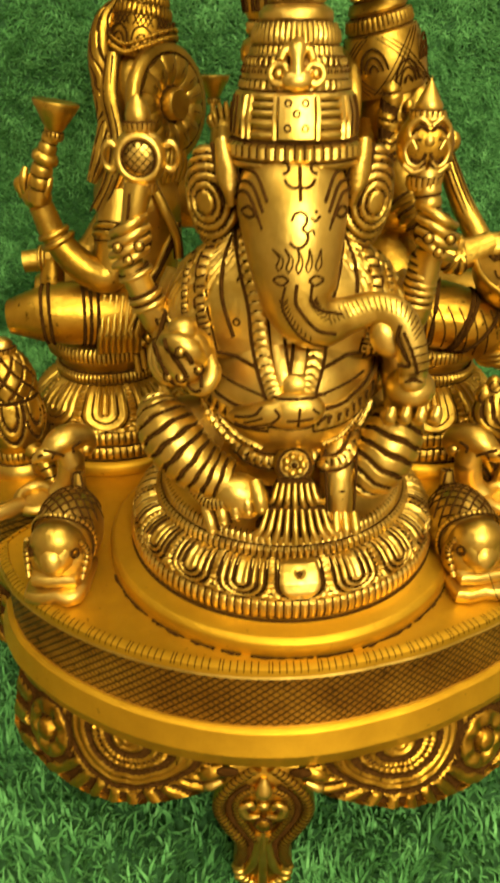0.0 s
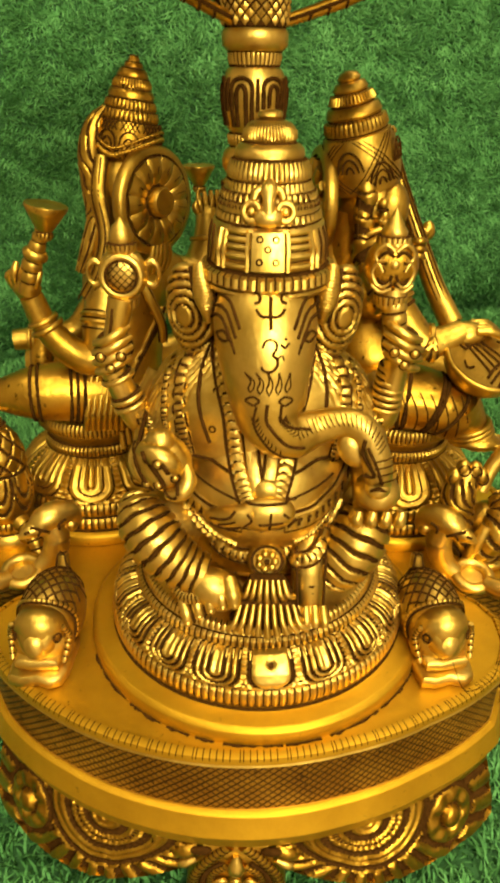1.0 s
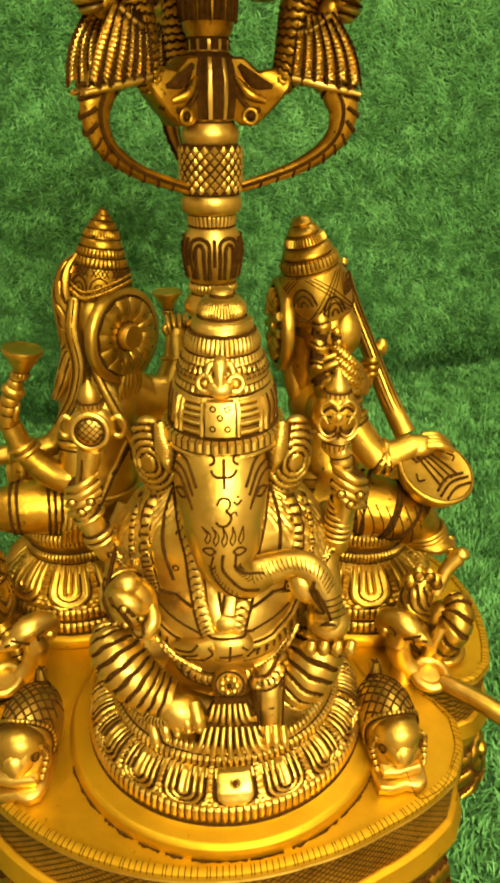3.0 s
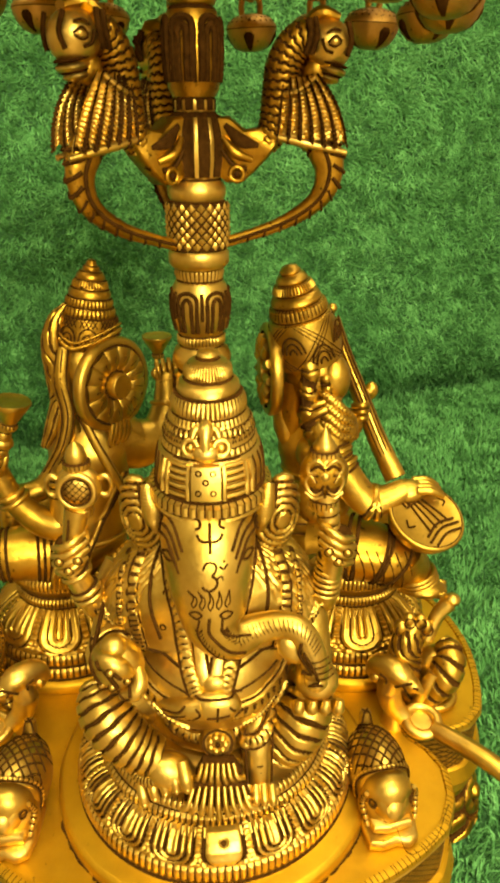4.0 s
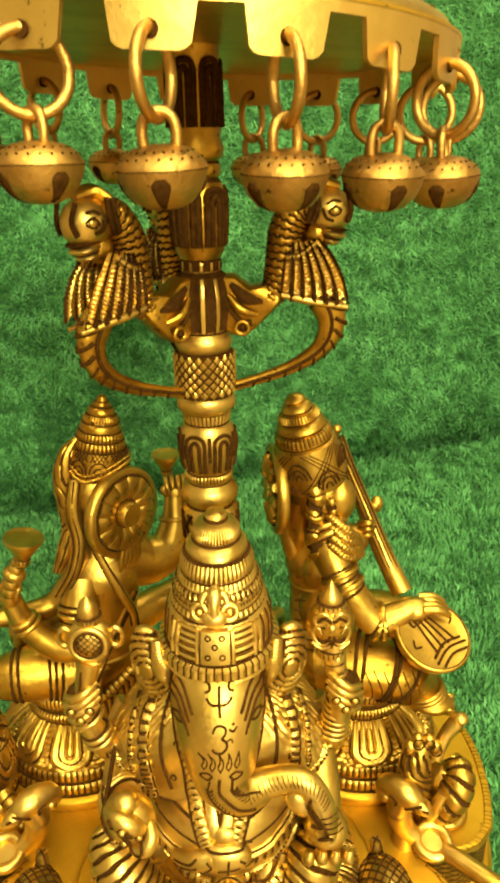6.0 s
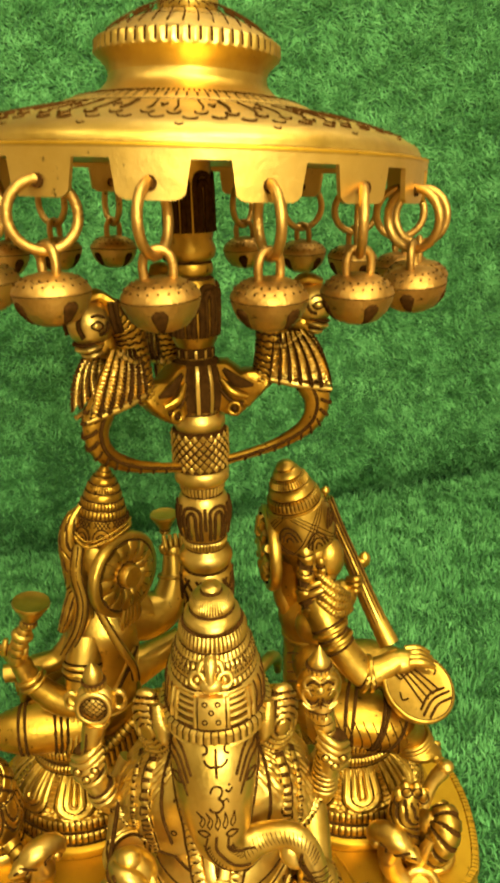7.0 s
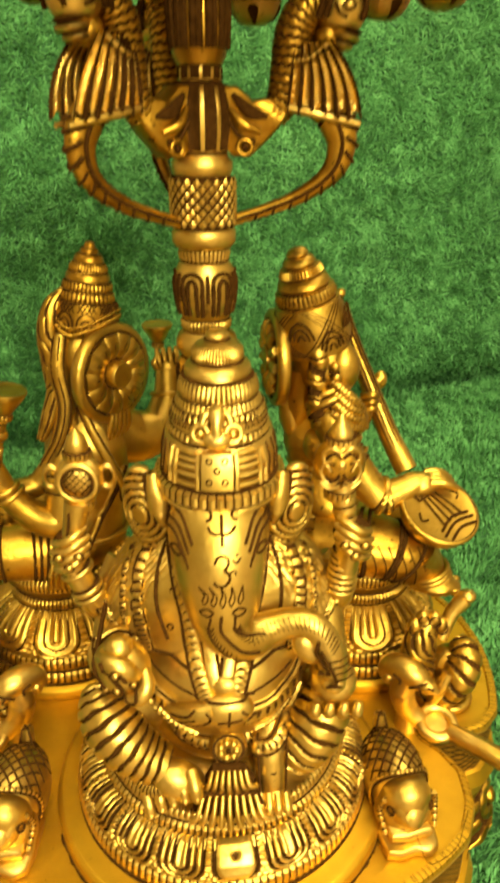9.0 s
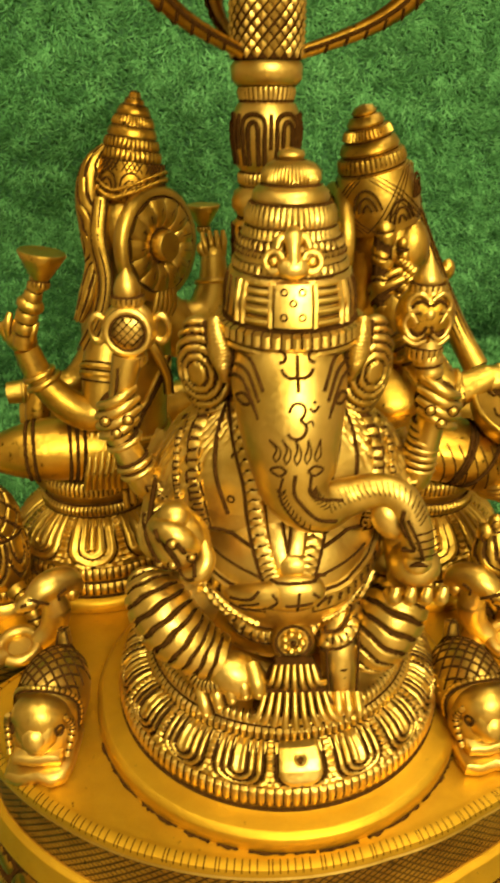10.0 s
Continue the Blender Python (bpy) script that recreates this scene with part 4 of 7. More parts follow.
tagged(part("dome_engraving", marks, dome_ob, "dark engraved petals and scallops"), kind="stuff")
pot = Form()
pot.lathe([(0.0300, 0.5265 - c0), (0.0308, 0.5290 - c0), (0.0335, 0.5318 - c0), (0.0350, 0.5330 - c0), (0.0352, 0.5338 - c0, "rib", 0.0008), (0.0350, 0.5372 - c0, "rib", 0.0008), (0.0335, 0.5385 - c0, D), (0.0325, 0.5388 - c0), (0.0310, 0.5400 - c0), (0.0265, 0.5435 - c0), (0.0215, 0.5462 - c0, D), (0.0210, 0.5466 - c0), (0.0180, 0.5480 - c0),
           (0.0130, 0.5500 - c0), (0.0112, 0.5506 - c0, D), (0.0108, 0.5510 - c0), (0.0112, 0.5525 - c0), (0.0114, 0.5580 - c0), (0.0108, 0.5588 - c0), (0.0, 0.5588 - c0)], ribs=56)
cap = Form()
for k in range(36):
    a = 2 * math.pi * k / 36
    cap.line([(r * math.cos(a + t), r * math.sin(a + t), z - c0) for r, z, t in ((0.0305, 0.5404, 0), (0.0260, 0.5438, 0.02), (0.0215, 0.5463, 0))], 0.0004, D, 6)
    cap.line([(r * math.cos(a + 0.08), r * math.sin(a + 0.08), z - c0) for r, z in ((0.0200, 0.5472), (0.0170, 0.5486), (0.0140, 0.5497))], 0.0004, D, 6)
pot.v = [(x, y, z if z < 0.0575 else 0.0575 + (z - 0.0575) * 0.80) for x, y, z in pot.v]
cap_ob = part("finial_cap", pot, canopy, "pot-shaped brass cap with a ribbed rim and a knob")
tagged(part("cap_engraving", cap, cap_ob, "dark engraved strokes"), kind="stuff")
TABS, TAB0 = 17, math.radians(-93.6)
skirt = Form()
n = TABS * 24


def tab_low(a):
    u = ((a - TAB0) / (2 * math.pi / TABS) + 0.5) % 1.0 - 0.5
    u = abs(u)
    if u > 0.31:
        return 0.4950
    if u > 0.19:
        return 0.4840 + 0.0038 * (1 - math.sqrt(max(0.0, 1 - ((u - 0.19) / 0.12) ** 2)))
    return 0.4840


levels = (0.0, 0.5, 1.0)
ring_rows = []
for r, order in ((0.0925, (0, 1, 2)), (0.0908, (2, 1, 0))):
    for lv in order:
        row = []
        for j in range(n):
            a = 2 * math.pi * j / n
            z = 0.4982 + (tab_low(a) - 0.4982) * levels[lv]
            row.append((r * math.cos(a), r * math.sin(a), z - c0))
        ring_rows.append(row)
skirt.grid(ring_rows + [ring_rows[0]], K)
skirt_ob = part("skirt", skirt, canopy, "brass skirt cut into rounded tabs")
holes = []
for k in range(TABS):
    a = TAB0 + 2 * math.pi * k / TABS
    h = Form()
    u = Vector((math.cos(a), math.sin(a), 0))
    h.lathe([(0.0021, -0.0015, D), (0.0021, 0.0015, D), (0.0, 0.0015, D)], at=tuple(u * 0.0918 + Vector((0, 0, 0.4885 - c0))), seg=16, turn=facing(u), mat=D)
    part("hole", h, skirt_ob)
    holes.append((a, CANOPY_AT @ (u * 0.0918 + Vector((0, 0, 0.4885 - c0)))))


def bell_forms():
    """A crotal bell: ring through the tab's hole, loop, body; local origin at the hole."""
    ring = Form()
    ring.torus((0, 0, -0.0096), 0.0102, 0.0016, facing((0.40, 1, 0)), BELLSLOT, 36, 10)
    loop = Form()
    pts = [(0, -0.0042, -0.0272), (0, -0.0044, -0.0225), (0, -0.0032, -0.0192), (0, 0, -0.0180), (0, 0.0032, -0.0192), (0, 0.0044, -0.0225), (0, 0.0042, -0.0272)]
    loop.tube(pts, 0.0014, 26, 10, BELLSLOT, up=(1, 0, 0))
    body = Form()
    body.lathe([(0.0, -0.0420), (0.0044, -0.0416), (0.0076, -0.0402), (0.0100, -0.0376), (0.0114, -0.0346), (0.0119, -0.0326), (0.0121, -0.0321, D), (0.0121, -0.0317), (0.0117, -0.0306), (0.0100, -0.0284), (0.0070, -0.0267), (0.0034, -0.0259), (0.0, -0.0257)], seg=36, mat=BELLSLOT)
    tree = body.tree()
    for a in (0.0, math.pi / 2, math.pi, -math.pi / 2):
        w = Vector((math.cos(a), math.sin(a), 0))
        s = Vector((-w.y, w.x, 0))
        # keyhole slit
        path = []
        for dz in (-0.0336, -0.0350, -0.0366, -0.0384, -0.0400, -0.0412):
            hit = tree.ray_cast(w * 0.05 + Vector((0, 0, dz)), -w)
            if hit[0] is not None:
                path.append(tuple(hit[0] - w * 0.0001))
        if len(path) == 6:
            body.tube(path, [0.0012, 0.0024, 0.0023, 0.0017, 0.0012, 0.0007], 20, 12, D, 0.25, up=tuple(w))
    for i in range(2):
        for k in range(22):
            a = 2 * math.pi * (k + 0.5 * i) / 22
            r = 0.0105 - 0.0021 * i
            hit = tree.ray_cast(Vector((r * math.cos(a), r * math.sin(a), 0.0)), Vector((0, 0, -1)))
            if hit[0] is not None:
                body.ball(hit[0], (0.0007, 0.0004, 0.0003), D, rot("Z", math.degrees(a)), 6, 4)
    return ring, loop, body


BELLSLOT = L
ring_f, loop_f, body_f = bell_forms()
first = None
rng = random.Random(5)
for k, (a, p) in enumerate(holes):
    m = Matrix.Translation(p) @ pose(0, 0, 0, 0, 0, math.degrees(a) + rng.uniform(-24, 24)) @ pose(0, 0, 0, rng.uniform(-3, 3), rng.uniform(-3, 3), 0)
    if first is None:
        first = holder("hanging_bell", m, "dull brass round bell hanging by a ring from the canopy edge", "bell", "bells round the canopy")
        part("ring", ring_f, first)
        loop_ob = part("loop", loop_f, first)
        part("bell_body", body_f, first, "flattened round bell body with dark slits")
    else:
        copy_thing(first, m)


# ---- statues ----
def resample(prof, n):
    p = np.array(prof, float)
    t = np.concatenate([[0], np.cumsum(np.linalg.norm(np.diff(p, axis=0), axis=1))])
    u = np.linspace(0, t[-1], n)
    return np.interp(u, t, p[:, 0]), np.interp(u, t, p[:, 1])


def lotus_band(f, at, prof, count, start, per=40, nv=54, heart=None, mat=B, cuts=((0.815, 0.066), (0.545, 0.062), (0.285, 0.060)), stalk=0.0004, dark=-0.00035):
    """A band of carved lotus petals: round-bottomed, ringed in black, a rib and a tongue in each, a beaded stalk between two."""
    r, z = resample(prof, nv)
    th = 2 * np.pi * np.arange(count * per) / (count * per)
    pts = np.stack([at[0] + r[:, None] * np.cos(th)[None], at[1] + r[:, None] * np.sin(th)[None], np.repeat(z[:, None], len(th), 1)], 2)
    which = np.floor((th - start) / (2 * np.pi / count) + 0.5)
    wob = np.sin(which * 12.9898) * 0.035
    a = (((th - start) / (2 * np.pi / count) + 0.5) % 1.0 * 2 - 1 + wob)[None].repeat(nv, 0)
    b = np.linspace(0, 1, nv)[:, None].repeat(len(th), 1)
    q = np.where(b > 0.42, np.abs(a), np.hypot(a, (0.42 - b) / 0.40 * 0.84))
    h = stalk * np.clip(np.sin(2 * np.pi * b * 9), -1, 1) * (q > 0.88)
    h = h + 0.0003 * np.cos((q - 0.68) * 2 * np.pi / 0.27)
    for g, w in cuts:
        h = h - 0.0012 * notch(q - g, w)
    if heart is not None:
        # the petal in the middle is a plain heart
        mine = (np.abs(((which - heart) % count)) < 0.5)[None].repeat(nv, 0)
        plain = 0.0004 * np.clip((0.74 - q) * 6, 0, 1) - 0.0014 * notch(q - 0.775, 0.085) - 0.0010 * notch(np.hypot(a * 0.8, (b - 0.62) * 1.4 - 0.16 * np.abs(a)), 0.17) - 0.0008 * notch(np.hypot(a * 1.6, (b - 0.10) * 1.6), 0.14)
        h = np.where(mine, np.where(q > 0.86, h, plain), h)
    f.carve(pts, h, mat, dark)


def hand(f, at, way, out, size=0.010, fingers=4, mat=B):
    """A closed or raised hand: palm ball and a row of fingers along way, seen from out."""
    w, o = Vector(way).normalized(), Vector(out).normalized()
    s = w.cross(o).normalized()
    c = Vector(at)
    f.ball(c, (size * 0.85, size * 0.6, size * 0.9), mat, Matrix((s, o, w)).transposed())
    for k in range(fingers):
        e = (k - (fingers - 1) / 2) * size * 0.44
        f.tube([c + s * e * 0.8 + o * size * 0.2, c + s * e + w * size * 0.7 + o * size * 0.35, c + s * e * 1.05 + w * size * 1.35 + o * size * 0.12], [size * 0.24, size * 0.24, size * 0.16], 10, 8, mat)
        if k:
            g = e - size * 0.22
            f.line([c + s * g + o * size * 0.45, c + s * g + w * size * 0.6 + o * size * 0.5, c + s * g + w * size * 1.1 + o * size * 0.3], size * 0.05, D, 8)
    f.tube([c - s * size * 0.7 - w * size * 0.2, c - s * size * 1.0 + w * size * 0.35 + o * size * 0.2, c - s * size * 0.75 + w * size * 0.8 + o * size * 0.3], [size * 0.28, size * 0.25, size * 0.15], 10, 8, mat)


def fist(f, at, size, s):
    """A closed hand gripping something upright: slanting fingers, bangle, ring dots."""
    c = Vector(at)
    f.ball(c, (size * 0.88, size * 0.74, size * 0.84), D, rot("Y", s * 20), 18, 12)
    for k in range(4):
        z = size * (0.66 - 0.44 * k)
        w = size * (1.0 - 0.10 * abs(k - 1.5))
        f.tube([c + Vector((-s * w * 0.85, -size * 0.25, z + size * 0.38)), c + Vector((-s * w * 0.35, -size * 0.74, z + size * 0.20)), c + Vector((s * w * 0.30, -size * 0.80, z - size * 0.12)), c + Vector((s * w * 0.88, -size * 0.35, z - size * 0.36))], [size * 0.15, size * 0.21, size * 0.21, size * 0.16], 16, 8, B)
    for u, v in ((-0.45, -0.05), (0.42, -0.10), (0.02, -0.62)):
        q = c + Vector((s * size * u, -size * 0.92, size * v))
        f.ball(q, size * 0.20, B, seg=12, rings=8)
        f.torus(tuple(q + Vector((0, -size * 0.05, 0))), size * 0.20, size * 0.05, facing((0, -1, 0)), D, 14, 6)


def elephant_headed():
    f = Form()
    cx, cy = 0.003, -0.062
    at = (cx, cy, 0.0)
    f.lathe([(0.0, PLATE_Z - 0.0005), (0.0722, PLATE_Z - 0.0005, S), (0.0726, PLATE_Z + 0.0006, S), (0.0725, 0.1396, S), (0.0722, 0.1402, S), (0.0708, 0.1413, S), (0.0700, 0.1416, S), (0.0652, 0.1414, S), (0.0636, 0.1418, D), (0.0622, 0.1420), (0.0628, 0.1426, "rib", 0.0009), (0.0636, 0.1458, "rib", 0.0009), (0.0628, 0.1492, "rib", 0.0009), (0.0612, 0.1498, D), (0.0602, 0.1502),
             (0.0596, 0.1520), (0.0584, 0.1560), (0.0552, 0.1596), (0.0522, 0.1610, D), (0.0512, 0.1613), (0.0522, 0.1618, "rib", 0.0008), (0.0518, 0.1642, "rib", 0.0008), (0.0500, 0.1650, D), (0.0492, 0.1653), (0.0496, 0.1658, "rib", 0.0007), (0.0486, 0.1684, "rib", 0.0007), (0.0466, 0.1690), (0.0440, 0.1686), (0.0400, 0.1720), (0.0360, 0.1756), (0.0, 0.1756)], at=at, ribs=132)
    # uneven black runs along the front foot of the step
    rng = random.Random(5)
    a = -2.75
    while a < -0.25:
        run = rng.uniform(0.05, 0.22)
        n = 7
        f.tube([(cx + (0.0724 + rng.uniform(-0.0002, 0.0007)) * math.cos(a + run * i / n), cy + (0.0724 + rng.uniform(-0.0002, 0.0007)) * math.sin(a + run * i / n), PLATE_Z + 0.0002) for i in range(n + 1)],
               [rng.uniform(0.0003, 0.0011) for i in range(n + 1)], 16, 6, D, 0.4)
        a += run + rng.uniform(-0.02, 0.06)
    lotus_band(f, at, [(0.0608, 0.1502), (0.0620, 0.1516), (0.0618, 0.1540), (0.0604, 0.1570), (0.0580, 0.1596), (0.0548, 0.1612), (0.0520, 0.1616)], 18, -math.pi / 2 + 0.083, heart=0)
    # belly and hips
    f.ball((0.004, -0.070, 0.213), (0.033, 0.0345, 0.030), B, None, 40, 26)
    f.ball((0.004, -0.062, 0.188), (0.034, 0.036, 0.020), O, None, 28, 14)
    # cape over chest and shoulders: fine pleats on its outer slopes
    zz = np.concatenate([[0.2262, 0.2264], np.linspace(0.2270, 0.2680, 46)])
    wide = np.interp(zz, [0.2262, 0.2268, 0.230, 0.236, 0.2445, 0.2530, 0.2590, 0.2650, 0.2680], [0.030, 0.0440, 0.0468, 0.0462, 0.0428, 0.0370, 0.0290, 0.0200, 0.0130])
    deep = np.interp(zz, [0.2262, 0.2268, 0.230, 0.236, 0.2445, 0.2530, 0.2590, 0.2650, 0.2680], [0.026, 0.0322, 0.0338, 0.0336, 0.0322, 0.0300, 0.0270, 0.0215, 0.0150])
    th = 2 * np.pi * np.arange(260) / 260
    cape = np.stack([0.003 + wide[:, None] * np.cos(th), -0.060 + deep[:, None] * np.sin(th), zz[:, None] + 0 * th], 2)
    side = np.abs(np.cos(th))[None].repeat(len(zz), 0)
    outer = np.clip((side - 0.56) * 9, 0, 1) * np.clip((zz - 0.233) * 500, 0, 1)[:, None]
    wave = np.sin(th[None] * 78 + 0.5 * np.sin(zz * 700)[:, None])
    drop = np.abs(np.sin(zz * 520)[:, None] + 0.5 * np.sin(th * 31)[None])
    h = -0.00095 * outer * np.clip(wave * 2.2 - 0.8, 0, 1) * (drop > 0.25) + 0.0006 * outer
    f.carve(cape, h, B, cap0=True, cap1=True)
    body = f.tree()
    # legs: folded, wrapped in striped cloth
    f.tube([(-0.014, -0.062, 0.190), (-0.027, -0.075, 0.194), (-0.0390, -0.0850, 0.1990)], [0.017, 0.0135, 0.0108], 17, 18, B)

    def wrapped(count, first, slant, duty, wide):
        def relief(ss, aa):
            ph = (ss - first) * count + slant * np.cos(2 * np.pi * (aa - 0.12)) + 0.05 * np.sin(aa * 37 + ss * 23)
            g = np.abs((ph + 0.5) % 1.0 - 0.5)
            on = (ph > -0.4) & (ph < count - 0.5)
            stipple = 0.00012 * np.sin(ss * 420) * np.sin(aa * 260)
            return np.where(on, -wide * notch(g, duty) + wide * 0.35 * (1 - notch(g, duty)), wide * 0.35) + stipple
        return relief

    f.carved_tube([(-0.0430, -0.0860, 0.2105), (-0.0425, -0.0890, 0.2090), (-0.0390, -0.0945, 0.2035), (-0.0330, -0.0990, 0.1965), (-0.0255, -0.1012, 0.1905), (-0.0175, -0.1025, 0.1868)], [0.0020, 0.0074, 0.0102, 0.0102, 0.0090, 0.0074], wrapped(12, 0.17, -0.12, 0.21, 0.0010), 220, 90)
    f.carved_tube([(-0.0300, -0.1030, 0.1845), (-0.0240, -0.1078, 0.1815), (-0.0165, -0.1092, 0.1835), (-0.0110, -0.1060, 0.1890)], [0.0022, 0.0026, 0.0026, 0.0022], lambda ss, aa: -0.0006 * (((ss * 17 + 0.3 * np.cos(2 * np.pi * aa)) % 1.0) < 0.3), 120, 20)
    f.ball((-0.0130, -0.1058, 0.1830), (0.0108, 0.0072, 0.0078), B, rot("Y", 32), 22, 14)
    for k in range(5):
        e = k / 4
        p = Vector((-0.0062 - 0.0172 * e, -0.1125 + 0.0016 * e, 0.1836 - 0.0105 * e + 0.0016 * math.sin(3.1 * e)))
        big = 1.35 if k == 0 else 1.0
        f.tube([p + Vector((-0.0022, 0.0055, 0.0055)), p + Vector((-0.0006, 0.0012, 0.0018)), p + Vector((0.0002, -0.0002, -0.0022))], [0.0021 * big, 0.0022 * big, 0.0018 * big], 10, 10, B)
        f.ball(p + Vector((0.0001, -0.0010, -0.0014)), 0.0013 * big, B, seg=10, rings=7)
        if k:
            g = p + Vector((0.0022, -0.0002, 0.0012))
            f.line([g + Vector((-0.0016, 0.0046, 0.0050)), g, g + Vector((0.0003, 0.0014, -0.0034))], 0.0009, D, 10)
    thigh2 = [(0.020, -0.062, 0.192), (0.032, -0.073, 0.196), (0.041, -0.082, 0.200)]
    f.tube(thigh2, [0.018, 0.0160, 0.0130], 29, 18, B, grooves=7, depth=0.09)
    # the second knee: a rounded bundle of cloth with slanting folds
    f.carved_tube([(0.0445, -0.0820, 0.2070), (0.0438, -0.0860, 0.2055), (0.0410, -0.0915, 0.2000), (0.0372, -0.0950, 0.1930), (0.0325, -0.0958, 0.1862), (0.0295, -0.0945, 0.1815)], [0.0030, 0.0080, 0.0106, 0.0108, 0.0096, 0.0068], wrapped(10, 0.04, 0.14, 0.22, 0.0010), 200, 90)
    calf = [(0.0230, -0.0875, 0.1985), (0.0215, -0.0955, 0.1930), (0.0215, -0.1005, 0.1830), (0.0220, -0.1030, 0.1740)]
    f.tube(calf, [0.0066, 0.0068, 0.0064, 0.0054], 25, 14, B)
    for k in range(5):
        z = 0.1860 - 0.0027 * k
        f.line([(0.0165, -0.1005 - 0.0006 * k, z + 0.001), (0.0218, -0.1063 - 0.0004 * k, z - 0.0012), (0.0268, -0.1015 - 0.0006 * k, z + 0.001)], 0.0008, D, 10)
    for k in range(4):
        f.tube([(0.0172 + 0.0031 * k, -0.1075, 0.1765), (0.0170 + 0.0033 * k, -0.1112, 0.1735), (0.0170 + 0.0034 * k, -0.1125, 0.1712)], [0.0017, 0.0018, 0.0014], 8, 8, B)
    for e in (-1, 1):
        f.line([(0.0218 + e * 0.0055, -0.0985, 0.1975), (0.0216 + e * 0.0052, -0.1045, 0.1900), (0.0218 + e * 0.0046, -0.1085, 0.1760)], 0.0007, D, 14)
    f.ball((0.0225, -0.1045, 0.1740), (0.0048, 0.0060, 0.0040), B)
    # garland round the hips, hanging to the flower; dotted sash with its knot
    lap = f.tree()
    for s, path in ((-1, ((-0.0270, 0.2090), (-0.0225, 0.2020), (-0.0160, 0.1955), (-0.0070, 0.1915), (0.0010, 0.1920))), (1, ((0.0330, 0.2100), (0.0285, 0.2020), (0.0230, 0.1960), (0.0165, 0.1935), (0.0100, 0.1930)))):
        f.ribbon(lap, [(x, 0, z) for x, z in path], 0.0024, 0.0019, 14, 0.6)
        f.ribbon(lap, [(x - s * 0.0012, 0, z + 0.0056) for x, z in path[:4]], 0.0014, 0.0012, 15)
    for s, path in ((-1, ((-0.0290, 0.2150), (-0.0220, 0.2128), (-0.0140, 0.2108), (-0.0040, 0.2112))), (1, ((0.0360, 0.2190), (0.0280, 0.2150), (0.0210, 0.2120), (0.0110, 0.2112)))):
        f.ribbon(lap, [(x, 0, z) for x, z in path], 0.0034, 0.0018, 9, dots=True)
    f.ball((0.0045, -0.1040, 0.2155), (0.0105, 0.0056, 0.0068), B, rot("Y", -6), 26, 16)
    f.tube([(0.0010, -0.1055, 0.2165), (-0.0060, -0.1040, 0.2140), (-0.0135, -0.0990, 0.2112), (-0.0180, -0.0940, 0.2100)], [0.0040, 0.0044, 0.0034, 0.0012], 24, 14, B)
    f.ball((0.0050, -0.1005, 0.2222), (0.0062, 0.0042, 0.0056), B, None, 20, 12)
    f.torus((0.0050, -0.1012, 0.2218), 0.0064, 0.0007, facing((0, -1, 0.3)), D, 30, 6, 1.0, 0.9)
    knot = f.tree()
    for stroke, r in ((((-0.0060, 0.2195), (0.0005, 0.2207), (0.0085, 0.2210), (0.0150, 0.2200)), 0.0009), (((-0.0020, 0.2180), (-0.0005, 0.2155), (-0.0035, 0.2125)), 0.0007), (((0.0062, 0.2188), (0.0058, 0.2118)), 0.0007), (((0.0020, 0.2140), (0.0105, 0.2146)), 0.0007), (((-0.0150, 0.2098), (-0.0060, 0.2092), (0.0020, 0.2088), (0.0100, 0.2092), (0.0155, 0.2135)), 0.0010),
                      (((-0.0150, 0.2122), (-0.0090, 0.2150), (-0.0060, 0.2180)), 0.0008), (((0.0105, 0.2180), (0.0125, 0.2160)), 0.0007), (((-0.0060, 0.2148), (-0.0120, 0.2112)), 0.0006), (((-0.0040, 0.2128), (-0.0095, 0.2104)), 0.0006)):
        f.etch(knot, [(x, 0, z) for x, z in stroke], (0, 1, 0), r, 16)
    f.lathe([(0.0070, 0.0), (0.0072, 0.0022), (0.0062, 0.0034, D), (0.0050, 0.0032), (0.0, 0.0036)], at=(0.0055, -0.0988, 0.1925), seg=28, turn=facing((0, -1, 0.25)))
    for k in range(7):
        a = 2 * math.pi * k / 7
        q = facing((0, -1, 0.25)) @ Vector((0.0030 * math.cos(a), 0.0030 * math.sin(a), 0.0036))
        f.ball(Vector((0.0055, -0.0988, 0.1925)) + q, (0.0016, 0.0018, 0.0016), B, seg=10, rings=6)
    f.ball((0.0055, -0.1030, 0.1935), 0.0011, D, seg=8, rings=6)
    # pleated cloth in two fans
    for (x0, z0, x1, z1, w0, w1, n, y0, y1) in ((0.0055, 0.1890, 0.0058, 0.1795, 0.0060, 0.0092, 7, -0.1045, -0.1095), (0.0056, 0.1810, 0.0060, 0.1700, 0.0095, 0.0140, 9, -0.1085, -0.1160)):
        f.slab([(x0 - w0, z0), (x0 + w0, z0), (x1 + w1, z1 + 0.003), (x1, z1 - 0.002), (x1 - w1, z1 + 0.003)], 0.004, (0, y0 + 0.001, 0), facing((0, -1, 0)), D, 0.0003)
        for k in range(n):
            e = k / (n - 1) * 2 - 1
            drop = -0.0022 * (1 - abs(e))
            f.tube([(x0 + w0 * e, y0 - 0.0032, z0), (x0 + (w0 + w1) / 2 * e, (y0 + y1) / 2 - 0.0034, (z0 + z1) / 2), (x1 + w1 * e * 1.03, y1 - 0.001 + 0.002 * abs(e), z1 + 0.0025 + drop)], [0.0007, 0.0010, 0.0013], 9, 8, B)
    # head and trunk
    f.ball((0.0035, -0.066, 0.276), (0.0184, 0.0240, 0.0240), B, None, 30, 20)
